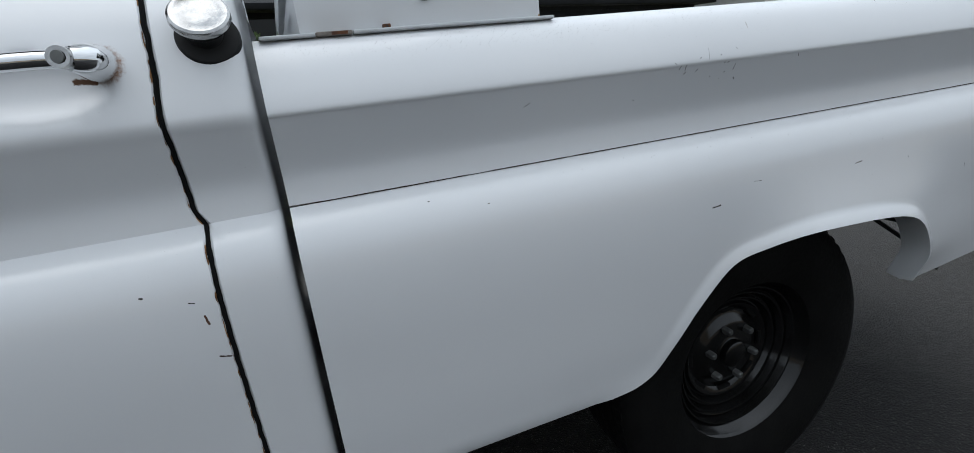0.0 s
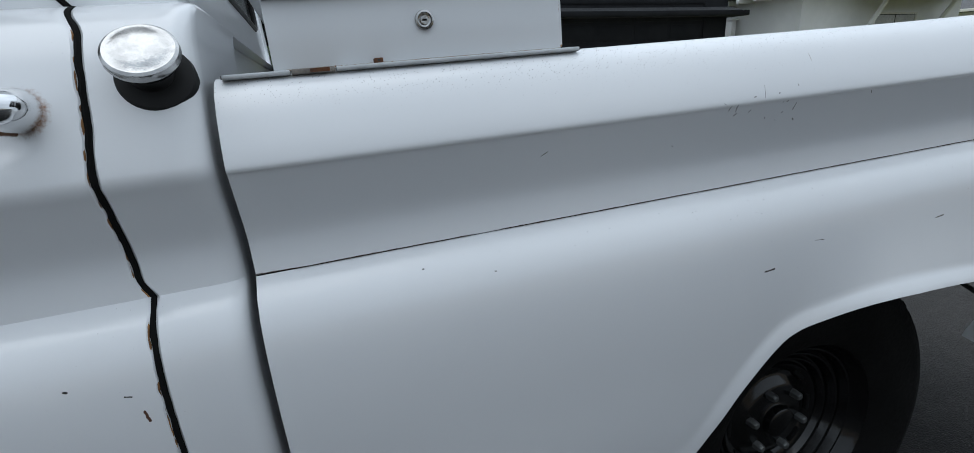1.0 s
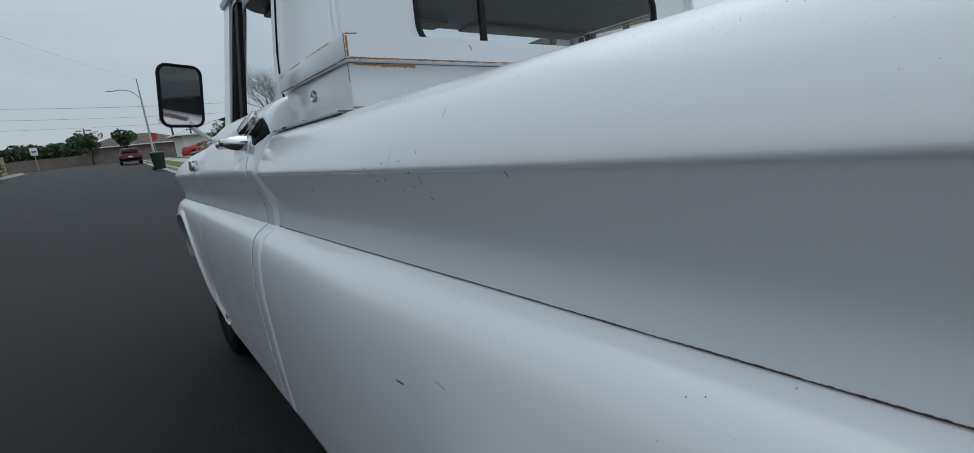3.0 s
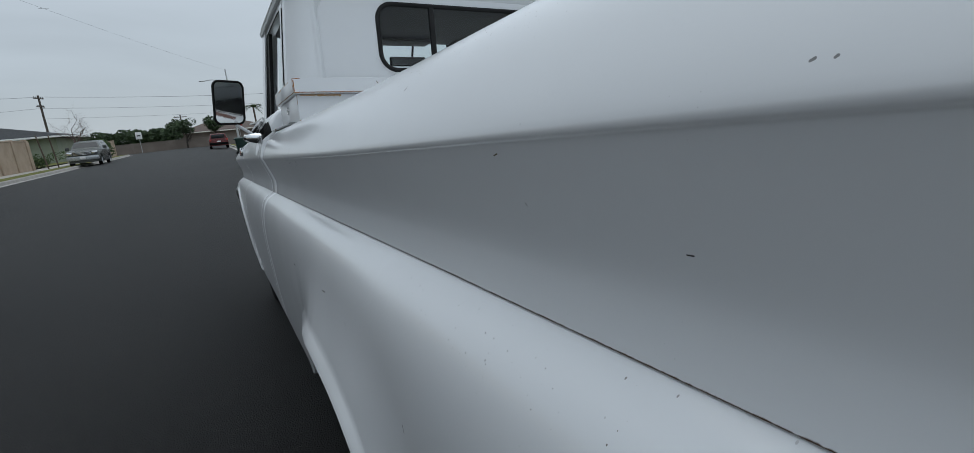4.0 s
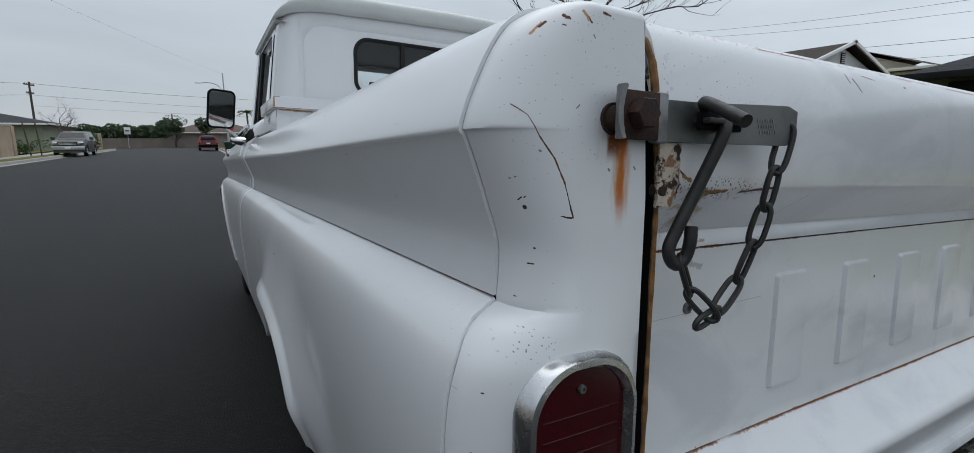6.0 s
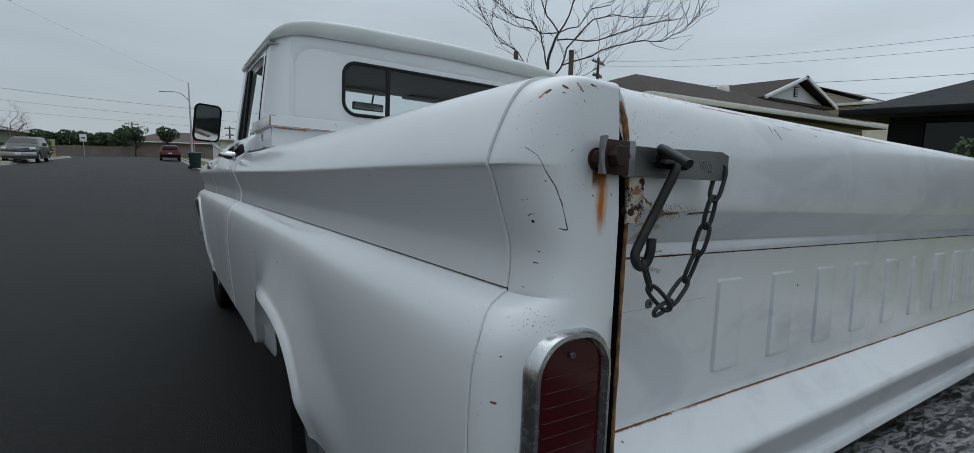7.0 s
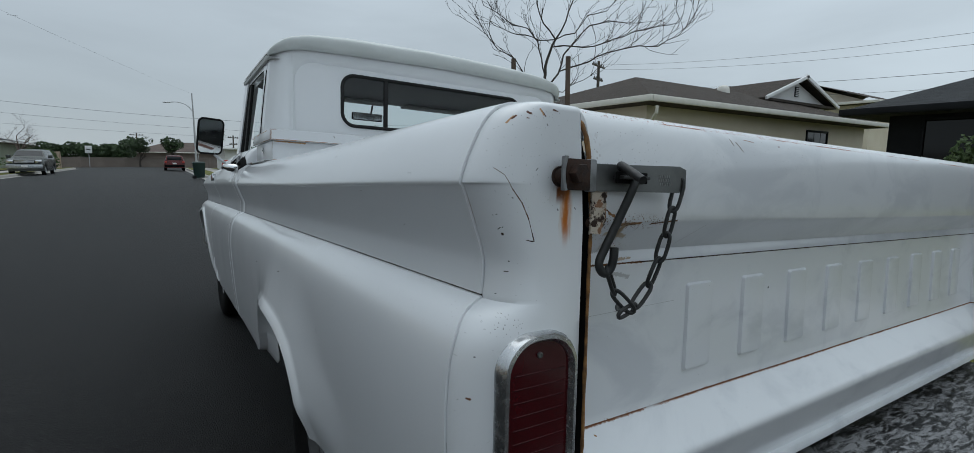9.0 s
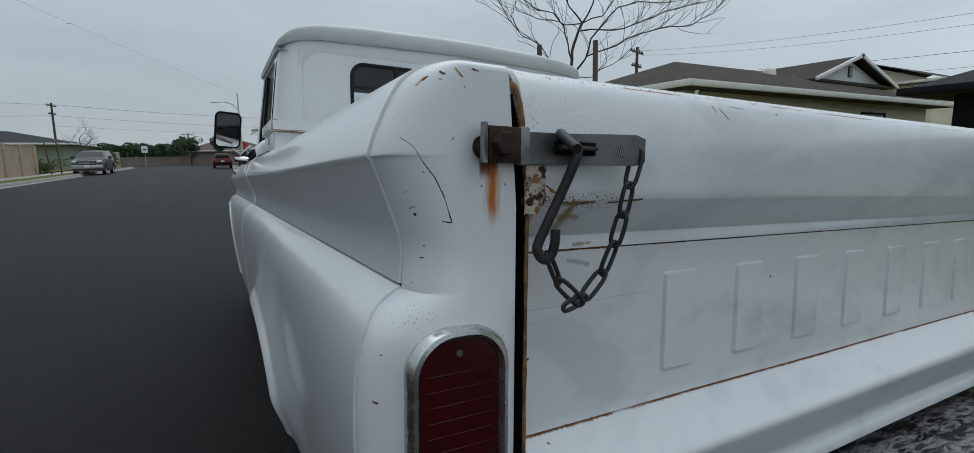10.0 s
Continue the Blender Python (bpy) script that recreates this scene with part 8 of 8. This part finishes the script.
def slope_glass(c, us, top, belt_z, half, L, u0, u1, name):
    idx = [i for i, u in enumerate(us) if u0 <= u <= u1]
    rows = [[(w * (half[i] - 0.17 - 0.25 * (top[i] - belt_z[i])), -L / 2 + us[i] * L, top[i] + 0.020 - 0.004 * abs(w)) for w in (-1, -0.4, 0.4, 1)] for i in idx]
    part(name, grid(rows), CAR_GLASS, c)


SILVER = mottled("silver_car_paint", (0.40, 0.42, 0.44), (0.48, 0.50, 0.52), 0.28, 2, 200, 0.0, 0.5)
GREY_GREEN = mottled("grey_green_car_paint", (0.060, 0.066, 0.063), (0.085, 0.092, 0.088), 0.28, 2, 200, 0.0, 0.4)
RED_CAR = mottled("dark_red_car_paint", (0.075, 0.006, 0.007), (0.11, 0.010, 0.010), 0.28, 2, 200, 0.0, 0.1)
BRIGHT_RED = mottled("red_car_paint", (0.34, 0.03, 0.02), (0.42, 0.045, 0.03), 0.28, 2, 200, 0.0, 0.1)
BLACK_CAR = mottled("black_car_paint", (0.010, 0.010, 0.011), (0.016, 0.016, 0.017), 0.2, 2, 200, 0.0, 0.1)

# silver crossover, nose towards the camera
p = car("silver_crossover", "silver crossover car parked across the street", "car", -8.0, 18.9, road_z(-8.0), 0, 4.7, 1.84, [(0, 0.62), (0.03, 0.86), (0.22, 1.05), (0.27, 1.08), (0.42, 1.58), (0.62, 1.68), (0.86, 1.62), (0.93, 1.38), (0.985, 1.08), (1, 0.62)], [(0, 0.95), (0.25, 1.02), (0.7, 1.10), (1, 1.16)], SILVER, 0.36)
for s in (-1, 1):
    side_glass(*p[:6], 0.36, 0.58, s)
    side_glass(*p[:6], 0.60, 0.86, s)
    part("tail_lamp", box(s * 0.72 - 0.10, s * 0.72 + 0.10, 2.24, 2.32, 0.98, 1.16, 0.02), BRIGHT_RED, p[0])
    part("door_mirror", box(s * 1.03 - 0.10, s * 1.03 + 0.10, -0.62, -0.50, 1.02, 1.16, 0.03), SILVER, p[0])
    part("headlamp", box(s * 0.62 - 0.16, s * 0.62 + 0.16, -2.33, -2.16, 0.74, 0.90, 0.03), GLASS, p[0])
slope_glass(*p[:6], 0.29, 0.41, "windscreen")
slope_glass(*p[:6], 0.87, 0.96, "rear_window")
# grey-green pickup with a canopy, nose towards the camera
p = car("canopy_pickup", "grey-green pickup with a matching canopy parked across the street", "pickup truck", -8.75, 47.3, road_z(-8.75), 0, 5.3, 1.90, [(0, 0.70), (0.02, 1.02), (0.06, 1.12), (0.24, 1.20), (0.28, 1.22), (0.38, 1.72), (0.50, 1.79), (0.96, 1.79), (0.995, 1.10), (1, 0.70)], [(0, 1.10), (0.26, 1.16), (1, 1.18)], GREY_GREEN, 0.38, wheels=(0.17, 0.78))
for s in (-1, 1):
    side_glass(*p[:6], 0.36, 0.50, s)
    side_glass(*p[:6], 0.60, 0.92, s)
    part("headlamp", box(s * 0.72 - 0.17, s * 0.72 + 0.17, -2.70, -2.58, 0.86, 1.06, 0.03), CHROME, p[0])
    part("door_mirror", box(s * 1.10 - 0.12, s * 1.10 + 0.12, -0.86, -0.74, 1.18, 1.40, 0.03), GREY_GREEN, p[0])
slope_glass(*p[:6], 0.29, 0.375, "windscreen")
gr = part("grille", box(-0.52, 0.52, -2.72, -2.62, 0.82, 1.06, 0.03), SHADOW_GAP, p[0])
for k in range(3):
    part("grille_bar", box(-0.50, 0.50, -2.735, -2.72, 0.85 + 0.08 * k, 0.885 + 0.08 * k, 0.006), CHROME, gr)
part("front_bumper", box(-0.92, 0.92, -2.76, -2.58, 0.48, 0.76, 0.05), SILVER, p[0])
part("number_plate", box(-0.16, 0.16, -2.775, -2.762, 0.58, 0.72), WHITE_TRIM, p[0])
# dark red car, tail towards the camera
p = car("red_hatchback", "dark red boxy car parked at the kerb far ahead", "car", 0.05, 60.2, road_z(0.05), 180, 4.4, 1.78, [(0, 0.6), (0.02, 0.84), (0.26, 0.96), (0.40, 1.45), (0.60, 1.52), (0.93, 1.50), (0.99, 1.0), (1, 0.6)], [(0, 0.92), (1, 0.98)], RED_CAR, 0.33)
for s in (-1, 1):
    side_glass(*p[:6], 0.36, 0.60, s)
    side_glass(*p[:6], 0.64, 0.92, s)
    part("tail_lamp", box(s * 0.74 - 0.10, s * 0.74 + 0.10, 2.16, 2.22, 0.78, 0.96, 0.02), BRIGHT_RED, p[0])
part("rear_window", box(-0.60, 0.60, 2.125, 2.150, 1.05, 1.42, 0.01), CAR_GLASS, p[0])
part("rear_bumper", box(-0.84, 0.84, 2.14, 2.28, 0.40, 0.62, 0.04), SHADOW_GAP, p[0])
part("number_plate", box(-0.16, 0.16, 2.205, 2.225, 0.68, 0.80), WHITE_TRIM, p[0])
# bright red low car in a driveway ahead, and a dark one behind
p = car("red_coupe", "low bright red car standing in a driveway", "car", 5.2, 44.0, 0.14, 78, 4.5, 1.80, [(0, 0.55), (0.03, 0.74), (0.34, 0.90), (0.48, 1.26), (0.66, 1.28), (0.86, 0.98), (0.98, 0.92), (1, 0.6)], [(0, 0.80), (1, 0.92)], BRIGHT_RED, 0.32)
for s in (-1, 1):
    side_glass(*p[:6], 0.44, 0.78, s)
slope_glass(*p[:6], 0.36, 0.47, "windscreen")
p = car("black_sedan", "black sedan parked in a driveway behind the truck", "car", 9.7, -30.0, 0.88, 8, 4.7, 1.80, [(0, 0.55), (0.03, 0.76), (0.28, 0.92), (0.42, 1.38), (0.66, 1.42), (0.82, 1.08), (0.97, 1.02), (1, 0.6)], [(0, 0.86), (1, 0.98)], BLACK_CAR, 0.33)
for s in (-1, 1):
    side_glass(*p[:6], 0.40, 0.56, s)
    side_glass(*p[:6], 0.58, 0.76, s)
    part("tail_lamp", box(s * 0.66 - 0.16, s * 0.66 + 0.16, 2.28, 2.36, 0.80, 0.94, 0.02), BRIGHT_RED, p[0])
slope_glass(*p[:6], 0.68, 0.80, "rear_window")
